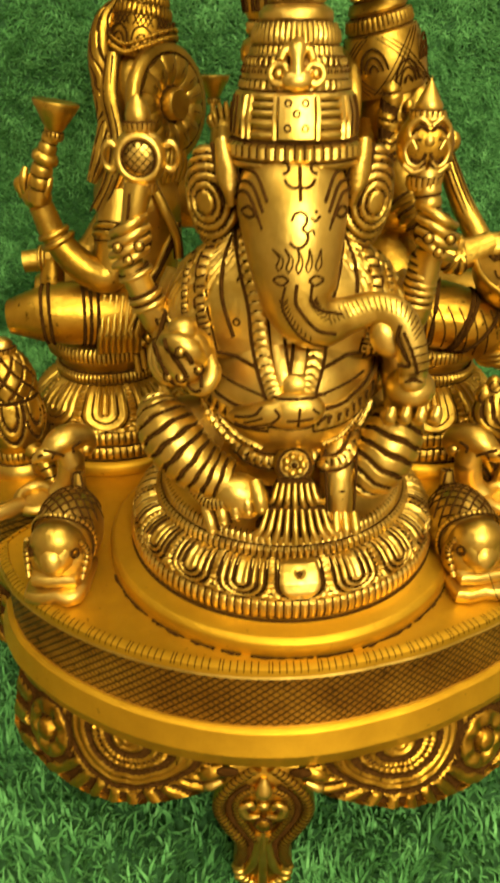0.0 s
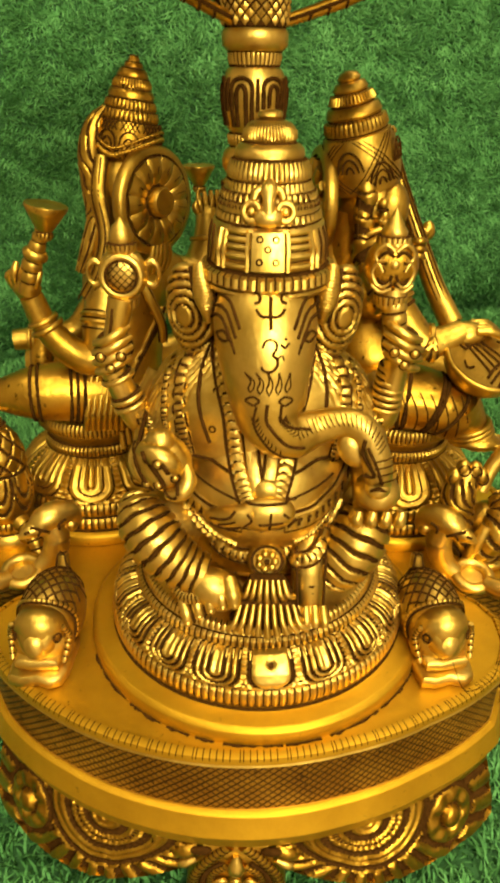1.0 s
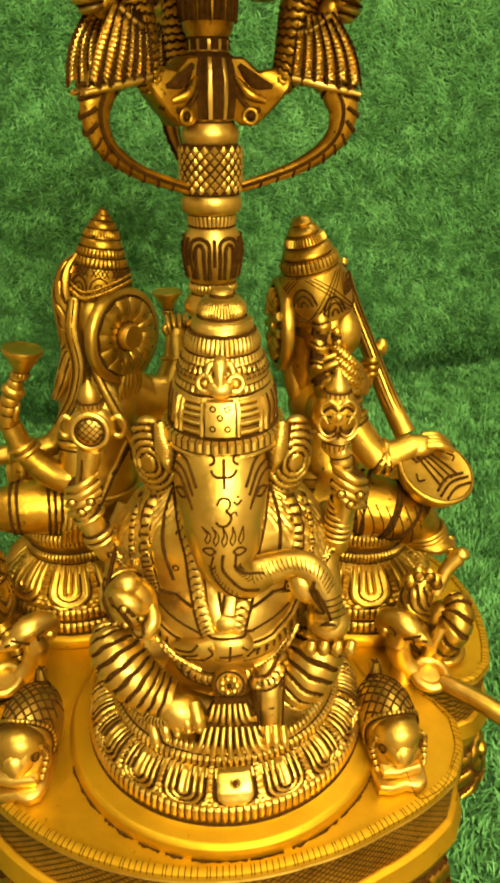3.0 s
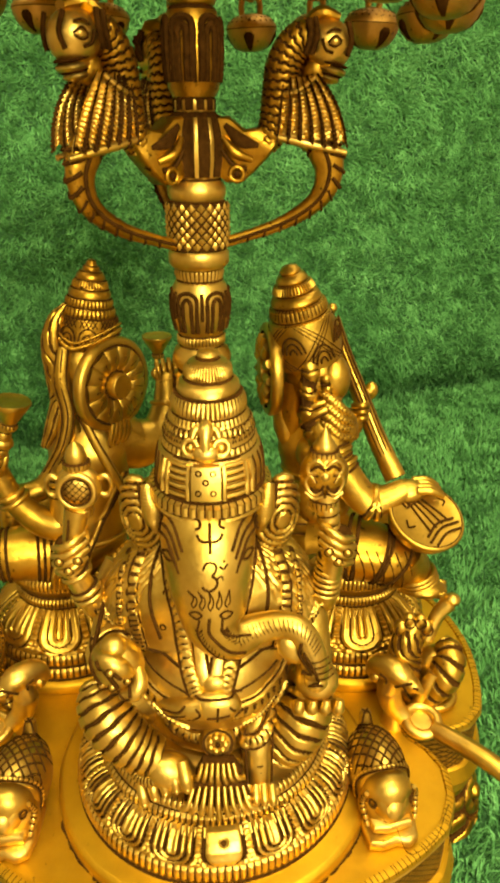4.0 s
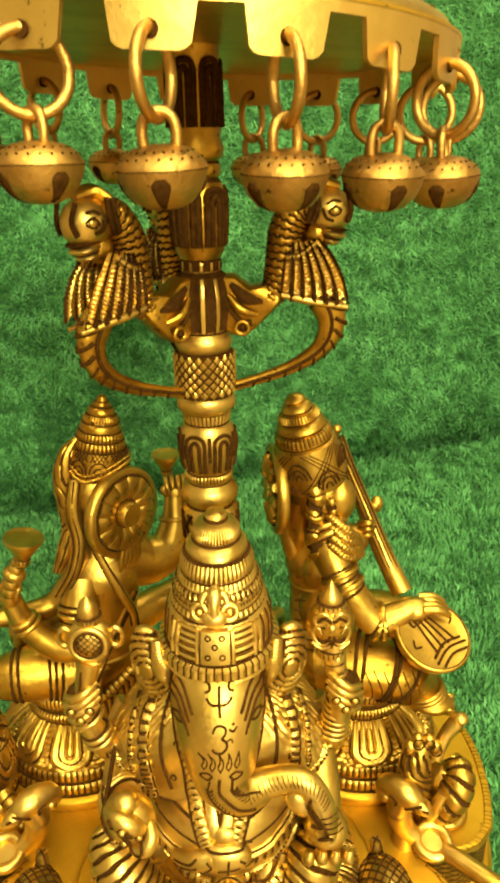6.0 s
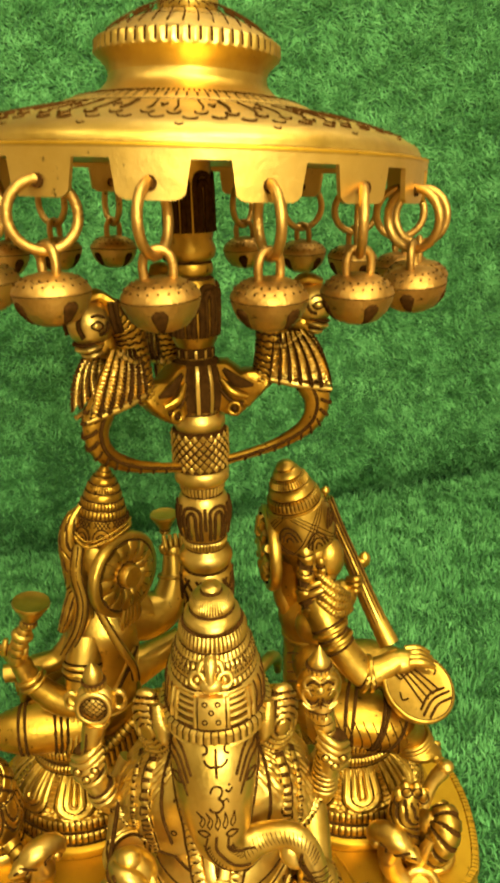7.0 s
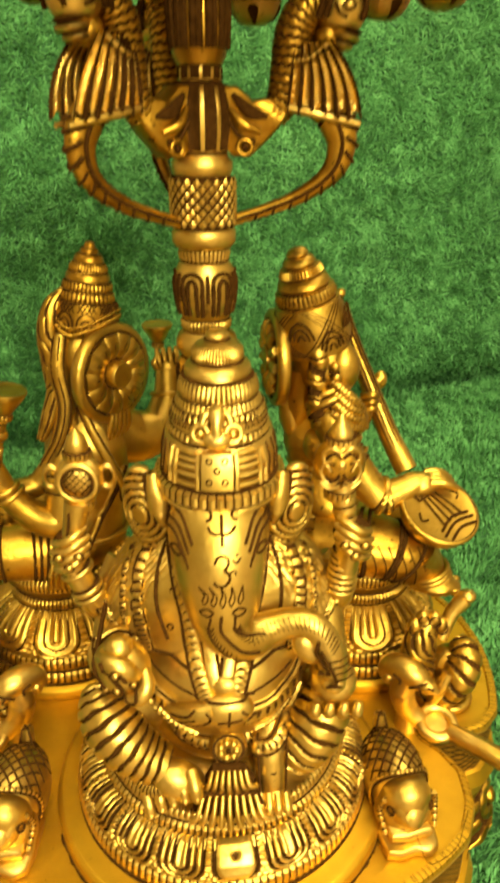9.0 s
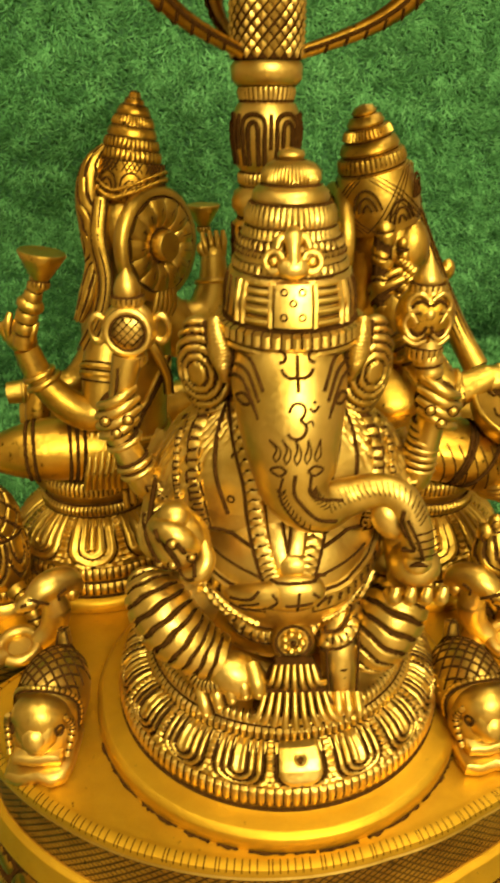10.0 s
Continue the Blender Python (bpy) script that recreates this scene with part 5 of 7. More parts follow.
    trunk = [(0.0032, -0.0790, 0.2855), (0.0033, -0.0852, 0.2795), (0.0035, -0.0912, 0.2705), (0.0042, -0.0958, 0.2595), (0.0062, -0.0992, 0.2495), (0.0120, -0.1008, 0.2445), (0.0205, -0.0982, 0.2460), (0.0290, -0.0985, 0.2485), (0.0362, -0.1005, 0.2470), (0.0402, -0.1020, 0.2400), (0.0424, -0.1030, 0.2320), (0.0432, -0.1020, 0.2245)]
    radii = [0.0156, 0.0172, 0.0160, 0.0136, 0.0112, 0.0084, 0.0063, 0.0055, 0.0052, 0.0052, 0.0050, 0.0042]
    f.tube(trunk, radii, 90, 26, B, 0.88, up=(0, 1, 0))
    f.ball((0.0334, -0.1008, 0.2395), (0.0050, 0.0042, 0.0072), B, rot("Y", -30))
    f.line([(0.0364, -0.1058, 0.2455), (0.0359, -0.1063, 0.2410), (0.0389, -0.1068, 0.2355), (0.0404, -0.1068, 0.2325), (0.0369, -0.1053, 0.2320)], 0.0010, D, 22)
    f.line([(0.0369, -0.1093, 0.2445), (0.0404, -0.1098, 0.2375), (0.0429, -0.1088, 0.2305)], 0.0008, D, 14)
    f.ball((0.0426, -0.1038, 0.2260), (0.0045, 0.0040, 0.0038), B)
    f.tube([(0.0394, -0.1073, 0.2270), (0.0419, -0.1083, 0.2285), (0.0449, -0.1073, 0.2270)], [0.0004, 0.0009, 0.0004], 10, 6, D)
    # bowl of sweets in the cupped hand under the trunk
    f.ball((0.0440, -0.0960, 0.2200), (0.0085, 0.0090, 0.0070), B)
    f.tube([(0.037, -0.060, 0.243), (0.043, -0.070, 0.228), (0.044, -0.085, 0.217), (0.043, -0.094, 0.213)], [0.0100, 0.0082, 0.0074, 0.0068], 20, 14, B)
    for k in range(4):
        f.tube([(0.036 + 0.005 * k, -0.1005, 0.2120), (0.0365 + 0.005 * k, -0.1045, 0.2125), (0.037 + 0.005 * k, -0.1035, 0.2165)], [0.0024, 0.0024, 0.0016], 8, 8, B)
    # raised palm, fingers folded over
    f.tube([(-0.031, -0.058, 0.238), (-0.0370, -0.068, 0.229), (-0.0370, -0.082, 0.226), (-0.034, -0.090, 0.230)], [0.0100, 0.0082, 0.0078, 0.0072], 20, 14, B)
    for k, (x, y, z) in enumerate(((-0.0360, -0.0860, 0.2265), (-0.0345, -0.0885, 0.2280))):
        f.torus((x, y, z), 0.0086, 0.0015, facing((0.5, -0.8, 0.4)), B, 30, 8)
        f.torus((x + 0.0008, y - 0.0012, z + 0.0006), 0.0084, 0.0008, facing((0.5, -0.8, 0.4)), D, 30, 6)
    f.ball((-0.0307, -0.1005, 0.2335), (0.0098, 0.0084, 0.0108), B, rot("Y", -25), 28, 18)
    f.tube([(-0.0367, -0.1025, 0.2395), (-0.0327, -0.1075, 0.2408), (-0.0282, -0.1085, 0.2385), (-0.0252, -0.1070, 0.2345)], [0.0026, 0.0036, 0.0036, 0.0022], 22, 14, B)
    f.tube([(-0.0232, -0.1030, 0.2340), (-0.0220, -0.1065, 0.2300), (-0.0244, -0.1085, 0.2262), (-0.0292, -0.1070, 0.2245)], [0.0022, 0.0030, 0.0030, 0.0018], 20, 12, B)
    f.ball((-0.0312, -0.1020, 0.2425), (0.0050, 0.0050, 0.0048), B, None, 18, 12)
    grip = f.tree()
    for path, r in ((((-0.0362, 0.2420), (-0.0345, 0.2375), (-0.0318, 0.2335), (-0.0300, 0.2290)), 0.0014), (((-0.0405, 0.2390), (-0.0385, 0.2340), (-0.0362, 0.2295), (-0.0345, 0.2250)), 0.0013), (((-0.0300, 0.2395), (-0.0285, 0.2370), (-0.0282, 0.2340)), 0.0013), (((-0.0425, 0.2340), (-0.0408, 0.2300), (-0.0388, 0.2265)), 0.0009), (((-0.0275, 0.2325), (-0.0255, 0.2300), (-0.0252, 0.2270)), 0.0010), (((-0.0300, 0.2262), (-0.0275, 0.2252), (-0.0255, 0.2262)), 0.0008)):
        f.etch(grip, [(x, 0, z) for x, z in path], (0, 1, 0), r, 16)
    for x, z in ((-0.0312, 0.2392), (-0.0318, 0.2290), (-0.0360, 0.2285), (-0.0262, 0.2318)):
        q = f.cast(grip, [(x, 0, z)], (0, 1, 0))[0]
        f.ball(q, 0.0013, B, seg=12, rings=8)
        f.torus(tuple(q), 0.0016, 0.0004, facing((0, -1, 0.2)), D, 14, 6)
    # ears: shell-like folds round a boss, a barred strip along the cheek
    for s in (-1, 1):
        ex = 0.0034 + s * 0.0262
        cen = np.array((ex, -0.0655, 0.2755))
        be = np.linspace(-1.45, 1.45, 64)
        al = 2 * np.pi * np.arange(84) / 84
        turned = rot("Z", s * 24) @ rot("Y", s * 10)
        raw = np.stack([0.0088 * np.cos(be)[:, None] * np.cos(al), 0.0058 * np.cos(be)[:, None] * np.sin(al), 0.0172 * np.sin(be)[:, None] + 0 * al], 2)
        pts = raw @ np.array(turned).T + cen
        lx, lz = raw[..., 0] * s, raw[..., 2]
        q = np.hypot(lx / 0.0138, lz / 0.0158)
        h = 0.0004 + sum(-0.0011 * notch(q - g, 0.046) for g in (0.27, 0.45, 0.63, 0.81, 0.96))
        f.carve(pts, np.where(raw[..., 1] < 0.003, h, 0.0), B, cap0=True, cap1=True)
        strip = [(0.0034 + s * 0.0222, -0.0770, 0.2955), (0.0034 + s * 0.0212, -0.0800, 0.2890), (0.0034 + s * 0.0196, -0.0800, 0.2830), (0.0034 + s * 0.0190, -0.0775, 0.2770)]
        f.carved_tube(strip, [0.0022, 0.0030, 0.0030, 0.0020], lambda ss, aa: -0.00016 * (((ss * 19 + 0.6 * np.sin(2 * np.pi * aa)) % 1.0) < 0.3), 110, 24, B, 1.2)
        f.line([(x - s * 0.0030, y - 0.0012, z) for x, y, z in strip], 0.0010, D, 20)
        f.line([(x + s * 0.0030, y + 0.0010, z - 0.001) for x, y, z in strip], 0.0010, D, 20)
    # crown
    ca = (0.0040, -0.0690, 0.0)
    crown = [(0.0190, 0.2885), (0.0212, 0.2892), (0.0219, 0.2902), (0.0213, 0.2908, D), (0.0213, 0.2914), (0.0228, 0.2922, "rib", 0.0006), (0.0227, 0.2950, "rib", 0.0006), (0.0207, 0.2956, D), (0.0196, 0.2964), (0.0200, 0.2968), (0.0196, 0.3015), (0.0184, 0.3070), (0.0176, 0.3074, D), (0.0172, 0.3080), (0.0178, 0.3084, "rib", 0.0006), (0.0175, 0.3100, "rib", 0.0006), (0.0168, 0.3104, D), (0.0166, 0.3108), (0.0166, 0.3138),
             (0.0158, 0.3141, D), (0.0156, 0.3143), (0.0162, 0.3146, "rib", 0.0006), (0.0160, 0.3162, "rib", 0.0006), (0.0150, 0.3168, D), (0.0149, 0.3172), (0.0146, 0.3176, "rib", 0.0005), (0.0141, 0.3196, "rib", 0.0005), (0.0138, 0.3199, D), (0.0132, 0.3204), (0.0140, 0.3211, "rib", 0.0007), (0.0138, 0.3240, "rib", 0.0007), (0.0126, 0.3268, D), (0.0110, 0.3272), (0.0115, 0.3280), (0.0112, 0.3302), (0.0100, 0.3315), (0.0092, 0.3321, D), (0.0082, 0.3328), (0.0090, 0.3336, "rib", 0.0006), (0.0088, 0.3362, "rib", 0.0006), (0.0070, 0.3385), (0.0046, 0.3396, D), (0.0036, 0.3400), (0.0041, 0.3410), (0.0036, 0.3424), (0.0, 0.3432)]
    up = lambda z: float(np.interp(z, [0.2885, 0.2956, 0.3010, 0.3074, 0.3168, 0.3432], [0.2880, 0.2955, 0.3030, 0.3092, 0.3182, 0.3415]))
    first = len(f.v)
    f.lathe([(c[0], up(c[1]), *c[2:]) for c in crown], at=ca, ribs=48, sy=1.13)
    cr = lambda z: float(np.interp(z, [c[1] for c in crown], [c[0] for c in crown]))
    c3 = Vector(ca)
    on = lambda a, z, lift=0.0: c3 + Vector((1, 1.13, 1)) * around(cr(z - 0.0022) + lift, -math.pi / 2 + a, up(z - 0.0022))
    # plaque with five rings, barred panels at its sides
    f.tube([on(-0.03, z, 0.0004) for z in (0.2999, 0.3079)], 0.0001, 4, 6, B)
    rows = [[on(-0.03 + e * 0.24, z, 0.0016) for e in np.linspace(-1, 1, 9)] for z in (0.2992, 0.3039, 0.3089)]
    f.grid([[on(-0.03 + e * 0.25, 0.2988, 0.0) for e in np.linspace(-1, 1, 9)]] + rows + [[on(-0.03 + e * 0.25, 0.3093, 0.0) for e in np.linspace(-1, 1, 9)]], B, closed=False)
    for a, z in ((-0.12, 0.3012), (0.12, 0.3012), (0.0, 0.3042), (-0.12, 0.3070), (0.12, 0.3070)):
        p = on(-0.03 + a, z, 0.0018)
        f.torus(tuple(p), 0.0009, 0.0003, facing(p - Vector((ca[0], ca[1], z))), D, 14, 6)
    for s in (-1, 1):
        for i in range(5):
            z = 0.2997 + 0.0022 * i
            f.tube([on(-0.03 + s * (0.34 + 0.36 * e), z, 0.0006) for e in (0, 0.5, 1)], 0.0008, 8, 6, B)
            f.line([on(-0.03 + s * (0.34 + 0.36 * e), z + 0.0011, 0.0003) for e in (0, 0.5, 1)], 0.0004, D, 8)
        for e in (0.31, 0.74, 0.86):
            f.tube([on(-0.03 + s * e, z, 0.0008) for z in (0.2989, 0.3034, 0.3086)], 0.0009, 8, 6, B)
        for i in range(6):
            a = -0.03 + s * (1.0 + 0.2 * i)
            f.line([on(a, 0.2992, 0.0002), on(a + 0.05, 0.3039, 0.0002), on(a, 0.3084, 0.0002)], 0.0005, D, 8)
        for i in range(9):
            a = -0.03 + s * (0.42 + 0.16 * i)
            f.line([on(a, 0.3146, 0.0002), on(a + 0.08, 0.3191, 0.0002)], 0.0004, D, 5)
            f.line([on(a + 0.08, 0.3146, 0.0002), on(a, 0.3191, 0.0002)], 0.0004, D, 5)
        # side scrolls of the emblem
        p = on(-0.03 + s * 0.30, 0.3146, 0.0012)
        f.torus(tuple(p), 0.0026, 0.0010, facing(p - Vector((ca[0], ca[1], 0.309))), B, 20, 8)
        f.ball(tuple(p), 0.0013, B, seg=8, rings=6)
        f.tube([on(-0.03 + s * 0.10, 0.3216, 0.0020), on(-0.03 + s * 0.22, 0.3206, 0.0022), on(-0.03 + s * 0.26, 0.3181, 0.0018)], [0.0012, 0.0014, 0.0010], 10, 8, B)
    f.ball(tuple(on(-0.03, 0.3131, 0.0012)), (0.0046, 0.0030, 0.0032), B)
    f.tube([on(-0.03, 0.3146, 0.0018), on(-0.03, 0.3181, 0.0026), on(-0.03, 0.3211, 0.0026), on(-0.03, 0.3238, 0.0012)], [0.0022, 0.0018, 0.0028, 0.0016], 16, 10, B)
    f.v[first:] = [(x, y + 0.18 * (z - 0.300), z) for x, y, z in f.v[first:]]
    # rear arms with their emblems
    f.tube([(-0.034, -0.056, 0.246), (-0.0415, -0.063, 0.2345), (-0.0440, -0.0665, 0.2350), (-0.0480, -0.0690, 0.2450), (-0.0515, -0.0700, 0.2550)], [0.0080, 0.0068, 0.0062, 0.0050, 0.0048], 26, 12, B)
    for k, (x, z) in enumerate(((-0.0462, 0.2402), (-0.0472, 0.2432), (-0.0500, 0.2512))):
        f.torus((x, -0.0685, z), 0.0054, 0.0012, rot("Y", -22), B, 22, 8)
        f.torus((x - 0.0006, -0.0686, z + 0.0016), 0.0054, 0.0006, rot("Y", -22), D, 22, 6)
    fist(f, (-0.0505, -0.0695, 0.2632), 0.0082, -1)
    f.tube([(-0.0500, -0.0715, 0.2665), (-0.0482, -0.0710, 0.2740), (-0.0466, -0.0695, 0.2810)], [0.0036, 0.0042, 0.0050], 14, 12, B)
    f.line([(-0.0512, -0.0752, 0.2680), (-0.0498, -0.0752, 0.2740), (-0.0492, -0.0742, 0.2790)], 0.0007, D, 8)
    f.ball((-0.0458, -0.0665, 0.2893), (0.0088, 0.0052, 0.0090), B, None, 20, 12)
    f.torus((-0.0458, -0.0708, 0.2893), 0.0066, 0.0013, facing((0, -1, 0.1)), B, 28, 8)
    f.torus((-0.0458, -0.0716, 0.2893), 0.0054, 0.0005, facing((0, -1, 0.1)), D, 26, 6)
    f.ball((-0.0458, -0.0700, 0.2893), (0.0052, 0.0018, 0.0052), B)
    for k in range(-2, 3):
        h = math.sqrt(max(0.0, 0.0047 ** 2 - (k * 0.0019) ** 2))
        for s in (-1, 1):
            q = [(-0.0458 + (k * 0.0019 + s * e * h) * 0.7071, -0.0717 + 0.0006 * abs(e), 0.2893 + (-s * k * 0.0019 + e * h) * 0.7071) for e in (-1, 0, 1)]
            f.line(q, 0.00028, D, 6)
    for s in (-1, 1):
        f.torus((-0.0458 + s * 0.0098, -0.0660, 0.2893), 0.0036, 0.0012, facing((0, -1, 0)), B, 20, 8, 0.7, 1.15)
    f.lathe([(0.0050, 0.2783), (0.0056, 0.2793, "rib", 0.0007), (0.0054, 0.2813), (0.003, 0.2828)], at=(-0.0460, -0.0680, 0), ribs=18)
    f.lathe([(0.0046, 0.2968), (0.0054, 0.2978, "rib", 0.0007), (0.0052, 0.2996, D), (0.0040, 0.3002), (0.0042, 0.3018), (0.0030, 0.3053), (0.0, 0.3083)], at=(-0.0458, -0.0660, 0), ribs=18)
    f.tube([(0.040, -0.056, 0.246), (0.0465, -0.062, 0.2345), (0.0490, -0.0660, 0.2360), (0.0508, -0.0680, 0.2480), (0.0520, -0.0690, 0.2600)], [0.0080, 0.0068, 0.0062, 0.0050, 0.0048], 26, 12, B)
    for k in range(7):
        z = 0.2400 + 0.0026 * k
        f.torus((0.0495 + 0.0003 * k, -0.0672, z), 0.0054 - 0.0001 * k, 0.0010, rot("Y", 8), B, 22, 8)
        f.torus((0.0495 + 0.0003 * k, -0.0673, z + 0.0013), 0.0053 - 0.0001 * k, 0.0006, rot("Y", 8), D, 22, 6)
    fist(f, (0.0525, -0.0700, 0.2660), 0.0082, 1)
    f.tube([(0.0505, -0.0695, 0.2690), (0.0490, -0.0690, 0.2770), (0.0478, -0.0675, 0.2850)], [0.0040, 0.0046, 0.0048], 17, 12, B, grooves=4, depth=0.12)
    f.lathe([(0.0048, 0.2790), (0.0060, 0.2805, "rib", 0.0008), (0.0058, 0.2835, D), (0.0046, 0.2840)], at=(0.0474, -0.0675, 0), ribs=18)
    f.ball((0.0470, -0.0655, 0.2930), (0.0096, 0.0064, 0.0102), O, None, 20, 12)
    for s in (-1, 1):
        for pts in (((0.0010, 0.2905), (0.0030, 0.2870), (0.0065, 0.2875), (0.0085, 0.2915), (0.0065, 0.2945), (0.0045, 0.2920)), ((0.0005, 0.2990), (0.0040, 0.3010), (0.0075, 0.2985), (0.0070, 0.2955), (0.0040, 0.2960)), ((0.0005, 0.2865), (0.0045, 0.2850), (0.0085, 0.2870))):
            deep = [(0.0470 + s * x * 0.84, -0.0714 + 30.0 * x * x, z) for x, z in pts]
            f.tube(deep, [0.0008] * len(deep), 24, 8, B)
            f.line([(0.0470 + (x - 0.0470) * 0.80, y - 0.0003, 0.2925 + (z - 0.2925) * 0.74) for x, y, z in deep], 0.0009, D, 24)
    f.ball((0.0470, -0.0706, 0.2945), 0.0020, B)
    f.lathe([(0.0060, 0.3005), (0.0062, 0.3012, "rib", 0.0007), (0.0056, 0.3030, D), (0.0044, 0.3034), (0.0046, 0.3045), (0.0036, 0.3060), (0.0, 0.3125)], at=(0.0470, -0.0650, 0), ribs=18)
    # engraving, thrown onto the front of the form
    tree = f.tree()

    def cut(pts, r=0.00045, n=14):
        f.etch(tree, [(x, 0.0, z) for x, z in pts], (0, 1, 0), r * 1.5, n)

    fx = 0.0045
    cut([(fx, 0.2902), (fx, 0.2870), (fx + 0.0002, 0.2815)], 0.00055)
    for s in (-1, 1):
        cut([(fx + s * 0.0050, 0.2916), (fx + s * 0.0034, 0.2904), (fx + s * 0.0036, 0.2890), (fx + s * 0.0050, 0.2884)], 0.0005)
        cut([(fx, 0.2852), (fx + s * 0.0020, 0.2850), (fx + s * 0.0036, 0.2858), (fx + s * 0.0044, 0.2870)], 0.0005)
    cut([(fx - 0.0024, 0.2764), (fx - 0.0014, 0.2784), (fx + 0.0006, 0.2788), (fx + 0.0020, 0.2776), (fx + 0.0018, 0.2758), (fx + 0.0006, 0.2746)], 0.00042, 26)
    cut([(fx + 0.0006, 0.2746), (fx + 0.0022, 0.2730), (fx + 0.0022, 0.2710), (fx + 0.0004, 0.2694), (fx - 0.0016, 0.2696), (fx - 0.0028, 0.2708)], 0.00048, 26)
    cut([(fx + 0.0024, 0.2734), (fx + 0.0038, 0.2740), (fx + 0.0044, 0.2726)], 0.0003)
    cut([(fx + 0.0032, 0.2774), (fx + 0.0046, 0.2764), (fx + 0.0060, 0.2776)], 0.0004)
    cut([(fx + 0.0045, 0.2790), (fx + 0.0047, 0.2787), (fx + 0.0049, 0.2790)], 0.0005, 5)
    for k in (-2, -1, 0, 1, 2):
        x, lean, tip = fx + 0.0029 * k, 0.0007 * k, 0.2694 - 0.0004 * abs(k)
        cut([(x, 0.2618 + 0.0003 * abs(k)), (x - 0.0009, 0.2638), (x - 0.0001, 0.2662), (x - 0.0007 + lean, tip)], 0.00030, 18)
        cut([(x + 0.0002, 0.2624 + 0.0003 * abs(k)), (x + 0.0009, 0.2642), (x + 0.0008, 0.2664), (x - 0.0007 + lean, tip)], 0.00026, 18)
    for s in (-1, 1):
        cut([(fx + s * 0.003, 0.2600), (fx + s * 0.005, 0.2612), (fx + s * 0.0075, 0.2598), (fx + s * 0.005, 0.2584), (fx + s * 0.003, 0.2600)], 0.0004, 18)
        # brows and eyes
        for i, (dx, dz) in enumerate(((0, 0), (0.0012, -0.0028), (0.0022, -0.0055))):
            cut([(0.0035 + s * (0.0085 + dx), 0.2830 + dz - 0.002), (0.0035 + s * (0.0115 + dx), 0.2875 + dz), (0.0035 + s * (0.0150 + dx * 0.6), 0.2880 + dz), (0.0035 + s * (0.0176 + dx * 0.3), 0.2845 + dz)], 0.00055)
        cut([(0.0035 + s * 0.0118, 0.2775), (0.0035 + s * 0.0140, 0.2792), (0.0035 + s * 0.0160, 0.2772), (0.0035 + s * 0.0138, 0.2762), (0.0035 + s * 0.0118, 0.2775)], 0.0005, 18)
        cut([(0.0035 + s * 0.0110, 0.2765), (0.0035 + s * 0.0100, 0.2735)], 0.0004)
    cut([(fx - 0.0005, 0.2590), (fx - 0.0008, 0.2540), (fx + 0.0010, 0.2505), (fx + 0.0060, 0.2450), (fx + 0.0120, 0.2430)], 0.0006, 24)
    cut([(fx - 0.0040, 0.2581), (fx - 0.0048, 0.2529), (fx - 0.0030, 0.2480), (fx + 0.0020, 0.2415), (fx + 0.0100, 0.2380)], 0.0004, 24)
    cut([(fx + 0.0040, 0.2587), (fx + 0.0040, 0.2540), (fx + 0.0070, 0.2508), (fx + 0.0140, 0.2485)], 0.0005, 20)
    mid = spline([(fx + 0.0010, 0.2555, 0), (fx + 0.0014, 0.2529, 0), (fx + 0.0034, 0.2495, 0), (fx + 0.0080, 0.2453, 0), (fx + 0.0140, 0.2437, 0)], 17)
    for k in range(1, 12):
        ux, uz = mid[k + 1][0] - mid[k - 1][0], mid[k + 1][1] - mid[k - 1][1]
        h = math.hypot(ux, uz)
        ux, uz = ux / h, uz / h
        for side, far in ((1, 0.0046), (-1, 0.0068)):
            cut([(mid[k][0] - side * uz * e + ux * 0.0012 * math.sin(3.1 * g), mid[k][1] + side * ux * e + uz * 0.0012 * math.sin(3.1 * g)) for e, g in ((far - 0.0026, 0.0), (far - 0.0012, 0.5), (far, 1.0))], 0.0002, 8)
    c = spline([(*p, r) for p, r in zip(trunk, radii)], 200)
    for i in range(96, 160, 3):
        p, r = Vector(c[i, :3]), c[i, 3]
        d = Vector(c[i + 1, :3] - c[i - 1, :3]).normalized()
        u = d.cross(Vector((0, 1, 0))).normalized()
        if u.z < 0:
            u = -u
        f.line([p + Vector((0, -r * 0.50, 0)) + u * r * 0.88, p + Vector((0, -r * 0.86, 0)) + u * r * 0.55 + d * 0.0004, p + Vector((0, -r * 1.0, 0)) + u * r * 0.25 + d * 0.0010], 0.00022, D, 6)
    for i in range(4):
        z = 0.2385 - 0.0026 * i
        f.line([(0.0392 + 0.0009 * i, -0.1081, z), (0.0430 + 0.0009 * i, -0.1086, z + 0.0012), (0.0462 + 0.0008 * i, -0.1065, z + 0.0016)], 0.0004, D, 6)
    # ribbed hem and bands of the cape, garlands down to the knot
    for s in (-1, 1):
        q = lambda x: (0.003 + s * x)
        f.ribbon(body, [(q(0.0225), 0, 0.2655), (q(0.0285), 0, 0.2560), (q(0.0292), 0, 0.2450), (q(0.0278), 0, 0.2370), (q(0.0262), 0, 0.2300)], 0.0021, 0.0013, 17)
        f.ribbon(body, [(q(0.0285), 0, 0.2625), (q(0.0342), 0, 0.2540), (q(0.0352), 0, 0.2440), (q(0.0345), 0, 0.2370)], 0.0011, 0.0009, 16)
        f.ribbon(body, [(q(0.0250), 0, 0.2305), (q(0.0340), 0, 0.2315), (q(0.0410), 0, 0.2335), (q(0.0446), 0, 0.2365)], 0.0023, 0.0014, 12)
